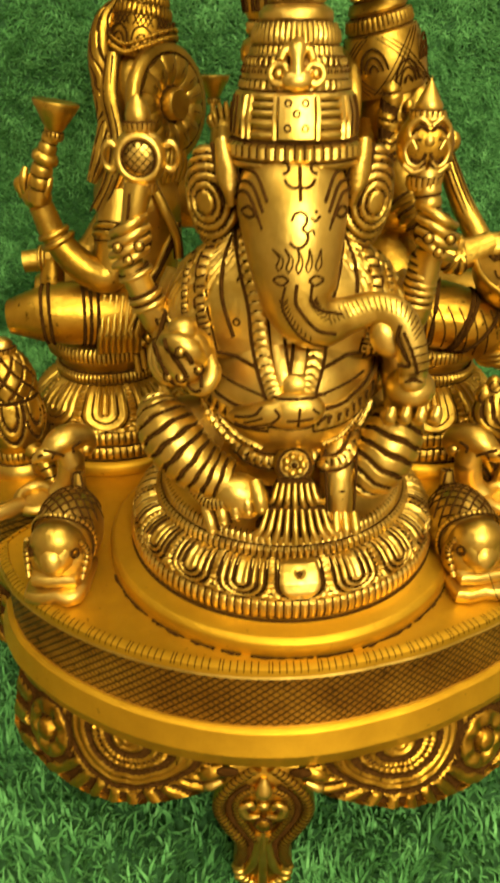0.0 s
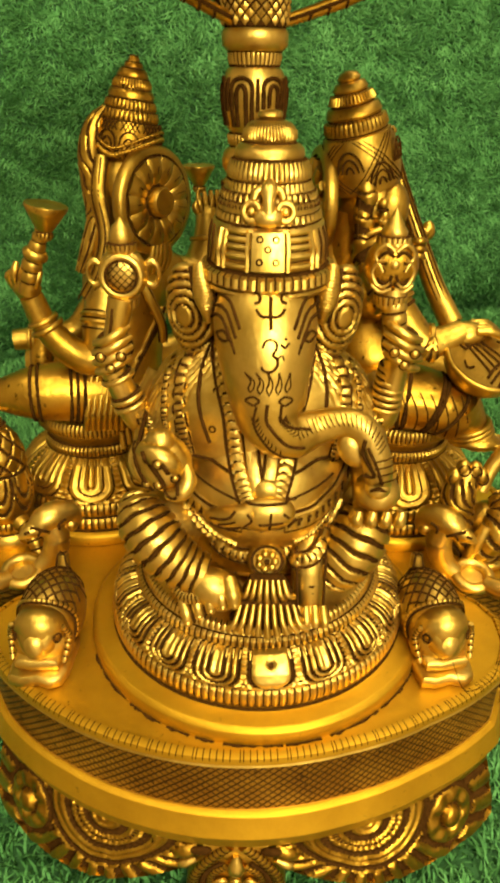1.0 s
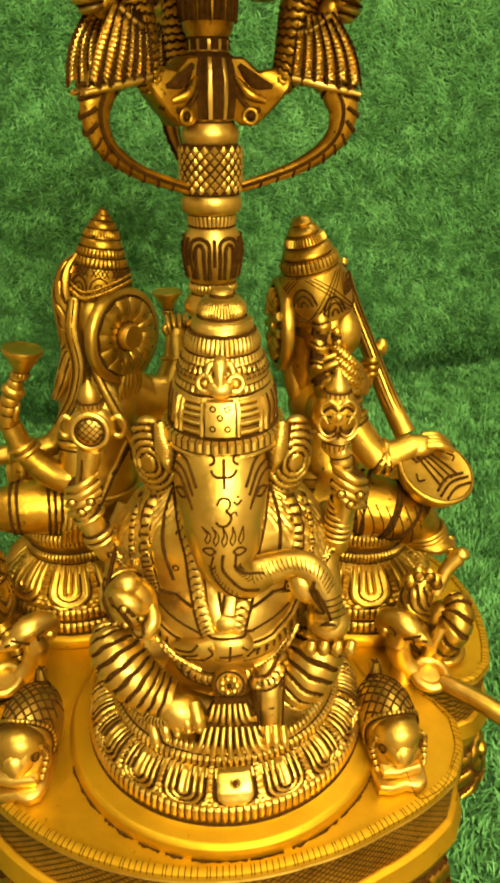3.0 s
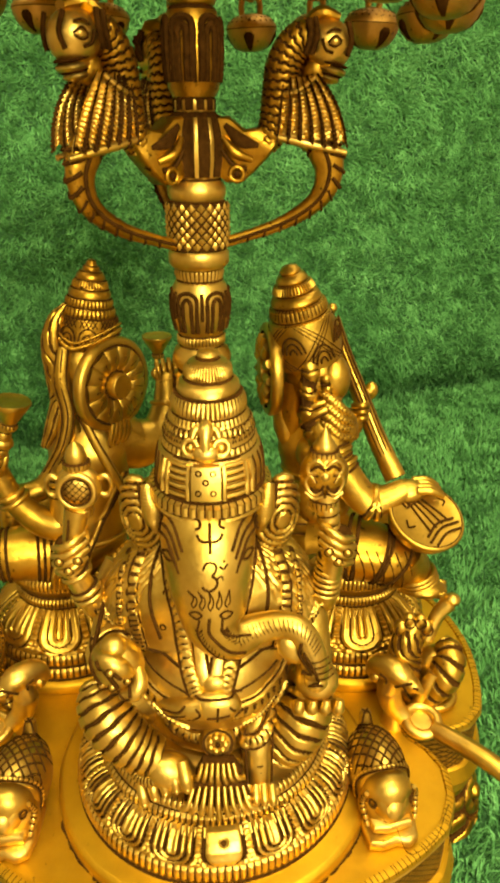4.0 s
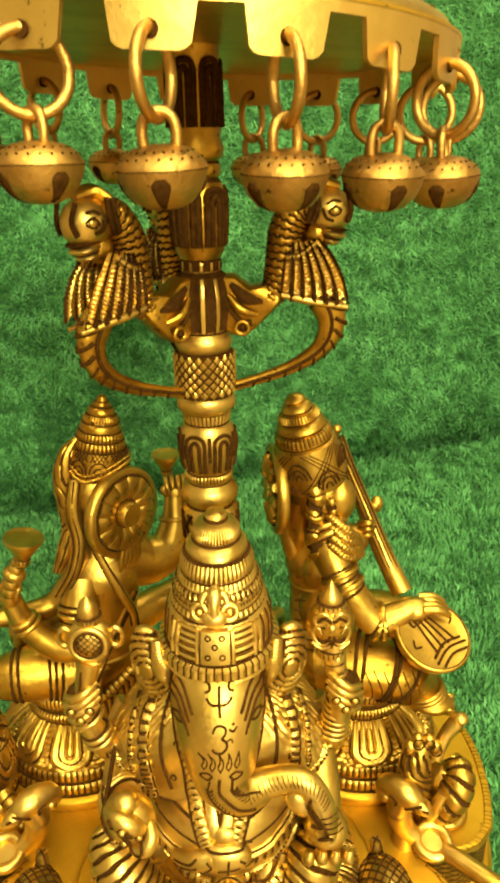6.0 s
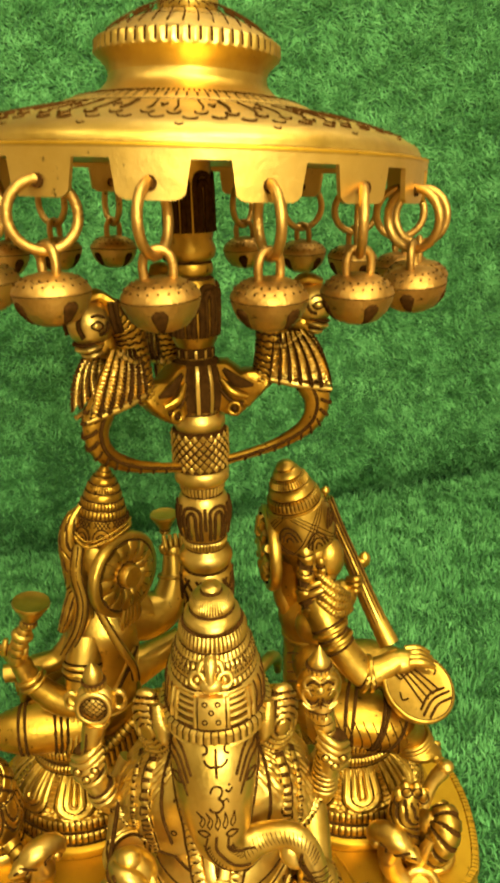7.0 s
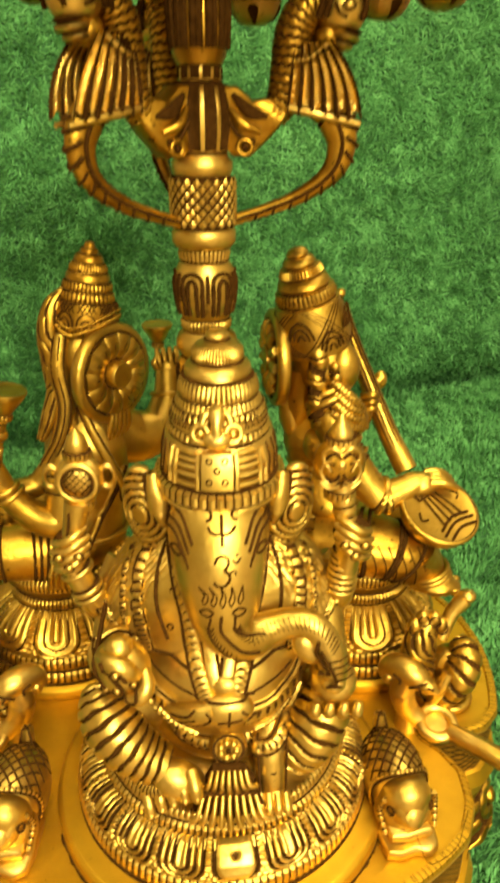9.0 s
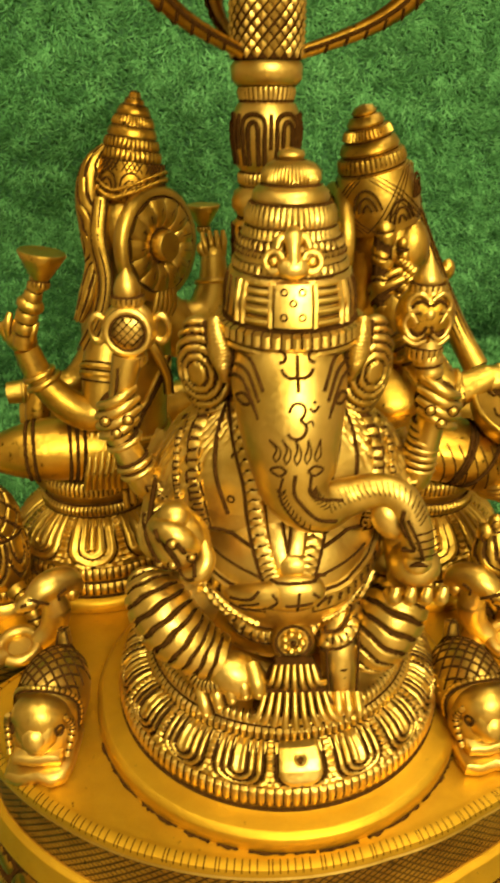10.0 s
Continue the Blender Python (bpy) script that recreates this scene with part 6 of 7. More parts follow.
        f.ribbon(body, [(q(0.0150), 0, 0.2680), (q(0.0136), 0, 0.2590), (q(0.0105), 0, 0.2470), (q(0.0090), 0, 0.2340), (q(0.0062), 0, 0.2240), (q(0.0038), 0, 0.2180)], 0.0028, 0.0019, 22, 1.1)
        f.ribbon(body, [(q(0.0046), 0, 0.2430), (q(0.0036), 0, 0.2330), (q(0.0018), 0, 0.2235)], 0.0022, 0.0012, 12, gap=0.0)
        f.etch(body, [(q(0.0180), 0, 0.2665), (q(0.0215), 0, 0.2590), (q(0.0222), 0, 0.2480), (q(0.0185), 0, 0.2360)], (0, 1, 0), 0.0011, 22)
        f.etch(body, [(q(0.0248), 0, 0.2300), (q(0.0185), 0, 0.2296), (q(0.0110), 0, 0.2278)], (0, 1, 0), 0.0010, 14)
        f.etch(body, [(q(0.0030), 0, 0.2180), (q(0.0120), 0, 0.2205), (q(0.0260), 0, 0.2232)], (0, 1, 0), 0.0007, 16)
    p = f.cast(body, [(-0.0145, 0, 0.2410), (-0.0130, 0, 0.2540)], (0, 1, 0))
    for h in p:
        f.torus(tuple(h), 0.0011, 0.0004, facing((-0.3, -1, 0)), D, 14, 6)
    return f


ganesh = thing("seated_statue", elephant_headed(), "polished golden brass seated elephant-headed statue on a lotus seat", "statue", "statues on the stand")


def crown_rows(r, z0, h):
    """A tall tiered crown, nearly a cone: rows for lathe()."""
    rows = [(r * 0.94, z0)]
    tiers = ((1.00, 1.04, 0.00, 0.07, "rib"), (1.05, 0.96, 0.085, 0.36, O), (0.92, 0.86, 0.38, 0.47, "rib"), (0.82, 0.76, 0.49, 0.57, "rib"), (0.72, 0.66, 0.59, 0.67, O), (0.63, 0.54, 0.69, 0.77, "rib"), (0.50, 0.40, 0.79, 0.86, O), (0.30, 0.26, 0.88, 0.92, O), (0.20, 0.14, 0.93, 0.98, O))
    for a0, a1, b0, b1, kind in tiers:
        if kind == "rib":
            rows += [(r * a0, z0 + h * b0, "rib", 0.0006), (r * (a0 + a1) / 2 * 1.03, z0 + h * (b0 + b1) / 2, "rib", 0.0006), (r * a1, z0 + h * b1, D), (r * a1 * 0.90, z0 + h * (b1 + 0.01))]
        else:
            rows += [(r * a0, z0 + h * b0), (r * (a0 + a1) / 2 * 1.03, z0 + h * (b0 + b1) / 2), (r * a1, z0 + h * b1, D), (r * a1 * 0.90, z0 + h * (b1 + 0.01))]
    rows.append((0.0, z0 + h))
    return rows


def goddess_seat(f, cx, cy):
    at = (cx, cy, 0.0)
    up = lambda z: float(np.interp(z, [0.1300, 0.1408, 0.1520, 0.1690, 0.1732, 0.1800, 0.1925], [0.1300, 0.1408, 0.1545, 0.1735, 0.1790, 0.1862, 0.1970]))
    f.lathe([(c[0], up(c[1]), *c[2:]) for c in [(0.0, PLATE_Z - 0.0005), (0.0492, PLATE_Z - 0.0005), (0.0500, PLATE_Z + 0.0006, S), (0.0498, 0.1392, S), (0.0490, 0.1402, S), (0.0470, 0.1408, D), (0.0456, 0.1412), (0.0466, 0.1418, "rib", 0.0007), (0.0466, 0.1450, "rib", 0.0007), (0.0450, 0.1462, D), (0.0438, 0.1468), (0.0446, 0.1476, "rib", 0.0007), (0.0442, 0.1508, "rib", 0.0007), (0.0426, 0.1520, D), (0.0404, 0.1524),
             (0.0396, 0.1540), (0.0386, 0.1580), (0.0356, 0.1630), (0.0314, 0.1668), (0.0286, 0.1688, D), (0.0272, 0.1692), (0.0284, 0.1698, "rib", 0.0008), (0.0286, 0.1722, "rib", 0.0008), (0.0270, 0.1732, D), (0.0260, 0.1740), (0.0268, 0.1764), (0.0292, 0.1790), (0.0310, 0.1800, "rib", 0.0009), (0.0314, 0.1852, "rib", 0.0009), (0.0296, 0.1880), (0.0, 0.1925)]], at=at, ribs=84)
    lotus_band(f, at, [(r, up(z)) for r, z in [(0.0424, 0.1524), (0.0434, 0.1542), (0.0418, 0.1582), (0.0378, 0.1630), (0.0326, 0.1670), (0.0284, 0.1692)]], 9, -math.pi / 2 + 0.05, 60, 54, cuts=((0.84, 0.038), (0.46, 0.050), (0.13, 0.050)), stalk=0.0006, dark=-0.0007)


def cup(f, at, r, turn=None):
    """A lotus bud opened like a goblet."""
    f.lathe([(r * 0.30, -r * 1.5), (r * 0.42, -r * 1.35, "rib", r * 0.06), (r * 0.40, -r * 1.15, D), (r * 0.34, -r * 1.1), (r * 0.50, -r * 0.85), (r * 0.80, -r * 0.35), (r * 1.0, 0.0), (r * 0.97, r * 0.10), (r * 0.80, r * 0.06), (r * 0.5, r * 0.02), (0.0, r * 0.05)], at=at, ribs=12, turn=turn)


def lotus_goddess():
    f = Form()
    goddess_seat(f, -0.083, 0.035)
    # hips, torso, neck
    f.ball((-0.074, 0.030, 0.206), (0.027, 0.026, 0.017), B, None, 24, 14)
    f.tube([(-0.068, 0.030, 0.202), (-0.064, 0.030, 0.226), (-0.062, 0.030, 0.248), (-0.061, 0.029, 0.264), (-0.060, 0.028, 0.280), (-0.060, 0.028, 0.295)], [0.0215, 0.0185, 0.0200, 0.0205, 0.0110, 0.0090], 36, 22, B)
    # thighs with banded cloth
    thigh = [(-0.066, 0.014, 0.208), (-0.085, 0.008, 0.211), (-0.104, 0.003, 0.212), (-0.121, 0.002, 0.211)]
    f.tube(thigh, [0.0160, 0.0152, 0.0132, 0.0080], 26, 20, O)
    f.rings(thigh, [0.0160, 0.0152, 0.0132, 0.0080], (0.30, 0.35, 0.40, 0.64, 0.69), 0.0009, 20)
    f.tube([(-0.080, 0.048, 0.206), (-0.100, 0.052, 0.208), (-0.120, 0.052, 0.206)], [0.017, 0.0150, 0.0110], 18, 16, B)
    f.tube([(-0.062, 0.045, 0.208), (-0.040, 0.058, 0.214), (-0.022, 0.064, 0.222)], [0.013, 0.010, 0.008], 18, 14, B)
    # folded front cloth
    for k in range(7):
        e = k / 6
        f.tube([(-0.076 + 0.004 * e * 6 / 6 + 0.012 * e, 0.000 + 0.004 * e, 0.222 - 0.002 * e), (-0.078 + 0.016 * e, -0.006 + 0.003 * e, 0.206), (-0.080 + 0.017 * e, -0.003 + 0.002 * e, 0.1955)], [0.0012, 0.0016, 0.0017], 10, 8, B)
    # drapery over the back: diagonal pleats, a fringed sash, a long strand
    tree = f.tree()
    for k in range(6):
        x = 0.0018 * k
        got = f.cast(tree, spline([(-0.066 + x, 0, 0.206 + 0.004 * k), (-0.058 + x, 0, 0.222 + 0.003 * k), (-0.049 + x * 0.6, 0, 0.240 + 0.002 * k)], 16), (0, 1, 0))
        if len(got) > 6:
            got = [tuple(p) for p in got]
            f.tube(got[::3], [0.0013] * len(got[::3]), 16, 8, B)
            f.tube([(a + 0.0014, b - 0.0002, c) for a, b, c in got[::3]], [0.0008] * len(got[::3]), 16, 6, D)
    fringe = [(-0.0640, 0.0005, 0.1960), (-0.0560, 0.0020, 0.2020), (-0.0480, 0.0050, 0.2090), (-0.0410, 0.0090, 0.2150)]
    f.tube(fringe, [0.0026, 0.0030, 0.0030, 0.0022], 41, 10, B, grooves=10, depth=0.14)
    f.line([(x, y - 0.0010, z - 0.0038) for x, y, z in fringe], 0.0012, D, 20)
    for k in range(9):
        x, y, z = spline(fringe, 9)[k]
        f.tube([(x, y - 0.001, z - 0.0025), (x + 0.0008, y - 0.0016, z - 0.0115)], [0.0013, 0.0015], 6, 8, B)
        f.line([(x + 0.0016, y - 0.0004, z - 0.0030), (x + 0.0024, y - 0.0008, z - 0.0115)], 0.0009, D, 5)
    sash = [(-0.0590, 0.0095, 0.2860), (-0.0535, 0.0080, 0.2720), (-0.0475, 0.0080, 0.2580), (-0.0430, 0.0095, 0.2460), (-0.0425, 0.0110, 0.2360)]
    f.tube(sash, [0.0016, 0.0020, 0.0024, 0.0022, 0.0016], 40, 10, B)
    f.line([(x + 0.0018, y - 0.0008, z) for x, y, z in sash], 0.0008, D, 30)
    f.line([(x - 0.0018, y - 0.0008, z) for x, y, z in sash], 0.0008, D, 30)
    f.torus((-0.0675, 0.030, 0.214), 0.0222, 0.0016, rot("Y", 6), B, 40, 8)
    # near arm with the goblet-shaped lotus
    arm = [(-0.068, 0.016, 0.262), (-0.070, 0.007, 0.246), (-0.073, 0.003, 0.231), (-0.083, 0.000, 0.234), (-0.094, -0.001, 0.247), (-0.0985, -0.003, 0.262)]
    f.tube(arm, [0.0100, 0.0090, 0.0082, 0.0074, 0.0060, 0.0052], 40, 14, B)
    f.rings(arm, [0.0100, 0.0090, 0.0082, 0.0074, 0.0060, 0.0052], (0.17, 0.205), 0.0013, 18, mat=B, lift=0.0004)
    f.rings(arm, [0.0100, 0.0090, 0.0082, 0.0074, 0.0060, 0.0052], (0.15, 0.188, 0.225), 0.0005, 18)
    f.torus((-0.0935, -0.001, 0.2465), 0.0066, 0.0015, facing((-0.5, 0, 1)), B, 24, 8)
    f.torus((-0.0950, -0.0015, 0.2500), 0.0060, 0.0014, facing((-0.4, 0, 1)), B, 24, 8)
    hand(f, (-0.0995, -0.004, 0.266), (0.3, -0.2, 1), (-0.1, -1, 0.1), 0.0078)
    stem = [(-0.0985, -0.006, 0.264), (-0.0950, -0.008, 0.276), (-0.0905, -0.010, 0.286), (-0.0870, -0.011, 0.294)]
    f.tube(stem, [0.0042, 0.0046, 0.0036, 0.0030], 29, 10, B, grooves=7, depth=0.15)
    f.ball((-0.0925, -0.009, 0.2815), (0.0055, 0.005, 0.0036), B, rot("Y", 25))
    cup(f, (-0.0850, -0.0115, 0.3015), 0.0090, rot("Y", 10))
    # lower front arm, palm down
    f.tube([(-0.078, 0.040, 0.246), (-0.090, 0.036, 0.233), (-0.104, 0.030, 0.231), (-0.119, 0.027, 0.230)], [0.008, 0.0064, 0.0060, 0.0052], 24, 12, B)
    f.tube([(-0.105, 0.028, 0.231), (-0.1060, 0.026, 0.222), (-0.107, 0.024, 0.212)], [0.0056, 0.0060, 0.0050], 14, 12, O)
    for x in (-0.1085, -0.1105):
        f.torus((x, 0.029, 0.2306), 0.0062, 0.0010, facing((1, 0, 0)), B, 22, 8)
    # far arm and its lotus
    arm = [(-0.050, 0.034, 0.262), (-0.038, 0.040, 0.257), (-0.027, 0.046, 0.261), (-0.023, 0.052, 0.274), (-0.023, 0.057, 0.286)]
    f.tube(arm, [0.0150, 0.0135, 0.0110, 0.0078, 0.0058], 34, 14, B)
    f.torus((-0.0232, 0.0525, 0.2750), 0.0078, 0.0013, rot("X", -20), B, 22, 8)
    hand(f, (-0.0225, 0.0590, 0.2880), (-0.1, 0.3, 1), (0.2, -1, 0), 0.0070)
    cup(f, (-0.0275, 0.0640, 0.3080), 0.0080)
    # head, side hair, crown
    f.ball((-0.0590, 0.028, 0.306), (0.0155, 0.0165, 0.0180), B, None, 24, 16)
    hair = [(-0.0660, 0.0170, 0.318), (-0.0680, 0.0145, 0.303), (-0.0660, 0.0125, 0.287), (-0.0695, 0.0110, 0.272), (-0.0775, 0.0100, 0.258)]
    f.tube(hair, [0.0046, 0.0056, 0.0046, 0.0042, 0.0026], 41, 12, B)
    for e in (-0.0022, 0.0006, 0.0032):
        f.line([(x + e, y - 0.0050 + 60 * e * e, z) for x, y, z in hair], 0.0006, D, 30)
    veil = [(-0.0635, 0.0200, 0.3370), (-0.0685, 0.0180, 0.3300), (-0.0710, 0.0165, 0.3190), (-0.0712, 0.0155, 0.3060), (-0.0705, 0.0140, 0.2920), (-0.0740, 0.0125, 0.2800), (-0.0790, 0.0110, 0.2690)]
    f.carved_tube(veil, [0.0014, 0.0040, 0.0052, 0.0046, 0.0042, 0.0040, 0.0022], lambda ss, aa: -0.0006 * notch((aa * 7 + ss * 0.9) % 1.0 - 0.5, 0.16), 90, 56, B)
    f.tube([(-0.0640, 0.0160, 0.300), (-0.0655, 0.0130, 0.288), (-0.0630, 0.0120, 0.276)], [0.003, 0.0034, 0.002], 14, 10, B)
    tilt = rot("Y", 8) @ rot("X", -3)
    base = Vector((-0.0565, 0.0240, 0.3165))
    f.lathe(crown_rows(0.0136, 0.0, 0.0405), at=tuple(base), ribs=36, turn=tilt, mat=O)
    for k in range(9):
        a = 2 * math.pi * k / 9
        q = lambda r, e, z: base + tilt @ around(r + 0.0003, a + e, z)
        for w, top in ((0.30, 0.0110), (0.19, 0.0082), (0.08, 0.0056)):
            f.line([q(0.0143, -w, 0.0036), q(0.0143, -w * 0.8, top * 0.8), q(0.0140, 0.0, top), q(0.0143, w * 0.8, top * 0.8), q(0.0143, w, 0.0036)], 0.0006, D, 16)
        for e in (-0.28, -0.14, 0.0, 0.14):
            f.line([q(0.0138, e, 0.0112), q(0.0132, e + 0.16, 0.0148)], 0.0004, D, 5)
            f.line([q(0.0138, e + 0.16, 0.0112), q(0.0132, e, 0.0148)], 0.0004, D, 5)
    # pointed brow band and side lobe
    for lift, r in ((0.0, 0.0012), (0.0028, 0.0008)):
        f.carved_tube([base + tilt @ around(0.0146, an, 0.0010 + lift + 0.0085 * abs(math.sin((an + 1.9) * 0.9)) ** 1.4) for an in np.linspace(-3.4, 0.2, 15)], [r] * 15, lambda ss, aa: -0.00024 * (((ss * 40) % 1.0) < 0.24), 220, 12, O)
    # flower disc behind the head
    nn = Vector((0.80, -0.60, 0.02)).normalized()
    tn = facing(nn)
    c = Vector((-0.0470, 0.0175, 0.2995))
    f.lathe([(0.0215, 0.0), (0.0228, 0.0010), (0.0230, 0.0042), (0.0220, 0.0056), (0.0196, 0.0058, D), (0.0190, 0.0046, D), (0.0, 0.0046)], at=tuple(c), seg=48, turn=tn)
    for k in range(13):
        a = 2 * math.pi * k / 13 + 0.2
        w = Vector((math.cos(a), math.sin(a), 0))
        f.tube([c + tn @ (w * 0.0072 + Vector((0, 0, 0.0052))), c + tn @ (w * 0.0120 + Vector((0, 0, 0.0066))), c + tn @ (w * 0.0180 + Vector((0, 0, 0.0056)))], [0.0018, 0.0044, 0.0044], 10, 10, B, 0.28, up=tuple(nn))
        g = Vector((math.cos(a + math.pi / 13), math.sin(a + math.pi / 13), 0))
        f.line([c + tn @ (g * 0.0085 + Vector((0, 0, 0.0050))), c + tn @ (g * 0.0190 + Vector((0, 0, 0.0056)))], 0.0009, D, 6)
        f.line([c + tn @ (w * 0.0095 + Vector((0, 0, 0.0068))), c + tn @ (w * 0.0150 + Vector((0, 0, 0.0088)))], 0.0003, D, 6)
    f.lathe([(0.0062, 0.0040), (0.0064, 0.0090), (0.0056, 0.0102), (0.0, 0.0104)], at=tuple(c), seg=24, turn=tn)
    f.torus(tuple(c + nn * 0.0050), 0.0072, 0.0008, tn, D, 26, 6)
    for k in range(5):
        e = (k - 2) * 0.0024
        f.tube([c + tn @ Vector((e, -0.018, 0.006)), c + tn @ Vector((e * 1.3, -0.025, 0.005)), c + tn @ Vector((e * 1.1, -0.031, 0.003))], [0.0012, 0.0014, 0.0009], 10, 8, B)
    return f


def shade_toned(f):
    """The same form in the duller cast brass, whose dark colour partly holds shade."""
    f.m = [C if m == B else m for m in f.m]
    return f


thing("seated_statue", shade_toned(lotus_goddess()), "polished golden brass seated goddess statue raising cup-shaped lotuses", "statue", "statues on the stand")


def lute_goddess():
    f = Form()
    goddess_seat(f, 0.078, 0.033)
    still = [(0, len(f.v))]
    f.ball((0.066, 0.028, 0.206), (0.027, 0.026, 0.017), B, None, 24, 14)
    f.tube([(0.060, 0.030, 0.202), (0.055, 0.030, 0.226), (0.0535, 0.030, 0.248), (0.0535, 0.028, 0.264), (0.053, 0.027, 0.280), (0.053, 0.027, 0.295)], [0.0220, 0.0168, 0.0150, 0.0178, 0.0105, 0.0090], 36, 22, B)
    for k in range(3):
        f.torus((0.0545, 0.029, 0.252 + 0.007 * k), 0.0160 + 0.0005 * k, 0.0013, rot("Y", -8), B, 40, 8)
        f.torus((0.0545, 0.029, 0.2545 + 0.007 * k), 0.0158 + 0.0005 * k, 0.0007, rot("Y", -8), D, 40, 6)
    for k in range(7):
        z = 0.208 + 0.006 * k
        f.line([(0.040, 0.0165, z), (0.050, 0.0110, z + 0.003), (0.062, 0.0115, z + 0.001)], 0.0007, D, 12)
    # legs, cloth, anklet, foot
    thigh = [(0.056, 0.012, 0.209), (0.073, 0.005, 0.213), (0.090, 0.002, 0.209), (0.101, 0.002, 0.201)]
    rad = [0.0170, 0.0170, 0.0150, 0.0120]
    f.tube(thigh, rad, 30, 20, O)
    f.rings(thigh, rad, (0.34, 0.39, 0.60, 0.64, 0.80), 0.0010, 20)
    tree = f.tree()
    for k in range(9):
        f.etch(tree, [(0.058 + 0.005 * k, 0, 0.224 - 0.0008 * k), (0.062 + 0.005 * k, 0, 0.214 - 0.0010 * k), (0.063 + 0.005 * k, 0, 0.203 - 0.0012 * k)], (0, 1, 0), 0.0006, 12)
    shin = [(0.098, 0.002, 0.210), (0.105, 0.004, 0.200), (0.109, 0.004, 0.191)]
    f.tube(shin, [0.0130, 0.0105, 0.0090], 18, 14, B)
    for k in range(3):
        f.torus((0.1075 + 0.001 * k, 0.004, 0.1965 - 0.0024 * k), 0.0100, 0.0016, facing((0.35, 0, -1)), B, 26, 8)
    f.ball((0.1125, -0.001, 0.1905), (0.0110, 0.0085, 0.0042), B)
    for k in range(4):
        f.ball((0.1195 + 0.0008 * k, -0.007 + 0.0036 * k, 0.1900), (0.0034, 0.0019, 0.0022), B, seg=10, rings=7)
    f.tube([(0.072, 0.046, 0.207), (0.092, 0.052, 0.208), (0.112, 0.050, 0.206)], [0.017, 0.0150, 0.0110], 18, 16, B)
    # chest, belly and shoulder mass under the cloth
    f.ball((0.0610, 0.0190, 0.2630), (0.0135, 0.0130, 0.0150), B, None, 22, 14)
    f.ball((0.0590, 0.0180, 0.2380), (0.0165, 0.0150, 0.0180), O, None, 22, 14)
    f.ball((0.0550, 0.0130, 0.2655), (0.0112, 0.0115, 0.0110), B, None, 20, 12)
    f.tube([(0.0430, 0.0300, 0.2720), (0.0440, 0.0270, 0.2860), (0.0460, 0.0260, 0.3020)], [0.0100, 0.0105, 0.0110], 14, 14, O)
    # near arm across the lute: short sleeve, armlet, bangles at the wrist
    arm = [(0.0540, 0.016, 0.2850), (0.0580, 0.006, 0.2770), (0.0650, -0.001, 0.2645), (0.0745, -0.005, 0.2515), (0.0810, -0.006, 0.2465), (0.0890, -0.005, 0.2480), (0.0985, -0.003, 0.2515)]
    rad = [0.0092, 0.0090, 0.0084, 0.0082, 0.0080, 0.0070, 0.0060]
    f.tube(arm, rad, 56, 18, B)
    f.rings(arm, rad, (0.27, 0.34, 0.655, 0.70), 0.0015, 20, mat=B, lift=0.0006)
    f.rings(arm, rad, (0.245, 0.305, 0.37, 0.63, 0.678, 0.725), 0.0007, 20)
    for k in range(2):
        f.torus((0.0555 + 0.0012 * k, 0.0140 - 0.0018 * k, 0.2905 - 0.0036 * k), 0.0105 + 0.0006 * k, 0.0017, facing((0.35, -0.55, -0.75)), B, 34, 8)
        f.torus((0.0558 + 0.0012 * k, 0.0134 - 0.0018 * k, 0.2887 - 0.0036 * k), 0.0106 + 0.0006 * k, 0.0010, facing((0.35, -0.55, -0.75)), D, 34, 6)
    f.ball((0.0995, -0.002, 0.2500), (0.0105, 0.0075, 0.0062), B, rot("Y", -8))
    for k in range(4):
        f.tube([(0.104, -0.0075 + 0.0038 * k, 0.2535), (0.111, -0.008 + 0.004 * k, 0.2535), (0.1175, -0.0075 + 0.004 * k, 0.2500)], [0.0021, 0.0022, 0.0014], 10, 8, B)
    # far hand on the lute's neck
    f.tube([(0.060, 0.030, 0.272), (0.0690, 0.028, 0.268), (0.0760, 0.026, 0.280)], [0.0085, 0.0070, 0.0055], 22, 12, B)
    for k in range(3):
        f.tube([(0.0740, 0.0235, 0.2800 + 0.0036 * k), (0.0785, 0.0200, 0.2815 + 0.0036 * k), (0.0815, 0.0235, 0.2805 + 0.0036 * k)], 0.0018, 10, 8, B)
    # breast and the frilled cloth over the shoulder
    f.ball((0.0665, 0.0120, 0.2790), (0.0092, 0.0090, 0.0090), B, None, 20, 14)
    f.ball((0.0720, 0.0240, 0.2770), (0.0080, 0.0085, 0.0085), B, None, 20, 14)
    frilled = lambda ss, aa: -0.00036 * notch((ss * 19 + 0.25 * np.sin(2 * np.pi * aa)) % 1.0 - 0.5, 0.15)
    for k in range(4):
        drop, out = 0.0046 * k, 0.0012 * k
        f.carved_tube([(0.0535 - out * 0.3, 0.0120 - out, 0.3000 - drop), (0.0585, 0.0055 - out, 0.2990 - drop), (0.0650, 0.0050 - out, 0.2935 - drop), (0.0712 + out * 0.5, 0.0100, 0.2860 - drop * 0.7), (0.0740 + out * 0.4, 0.0170, 0.2815 - drop * 0.6)], [0.0014, 0.0024, 0.0026, 0.0024, 0.0014], frilled, 110, 18, B)
        f.tube([(0.0535 - out * 0.3, 0.0112 - out, 0.2972 - drop), (0.0585, 0.0046 - out, 0.2962 - drop), (0.0650, 0.0042 - out, 0.2908 - drop), (0.0712 + out * 0.5, 0.0094, 0.2836 - drop * 0.7)], [0.0006, 0.0011, 0.0011, 0.0006], 30, 8, D)
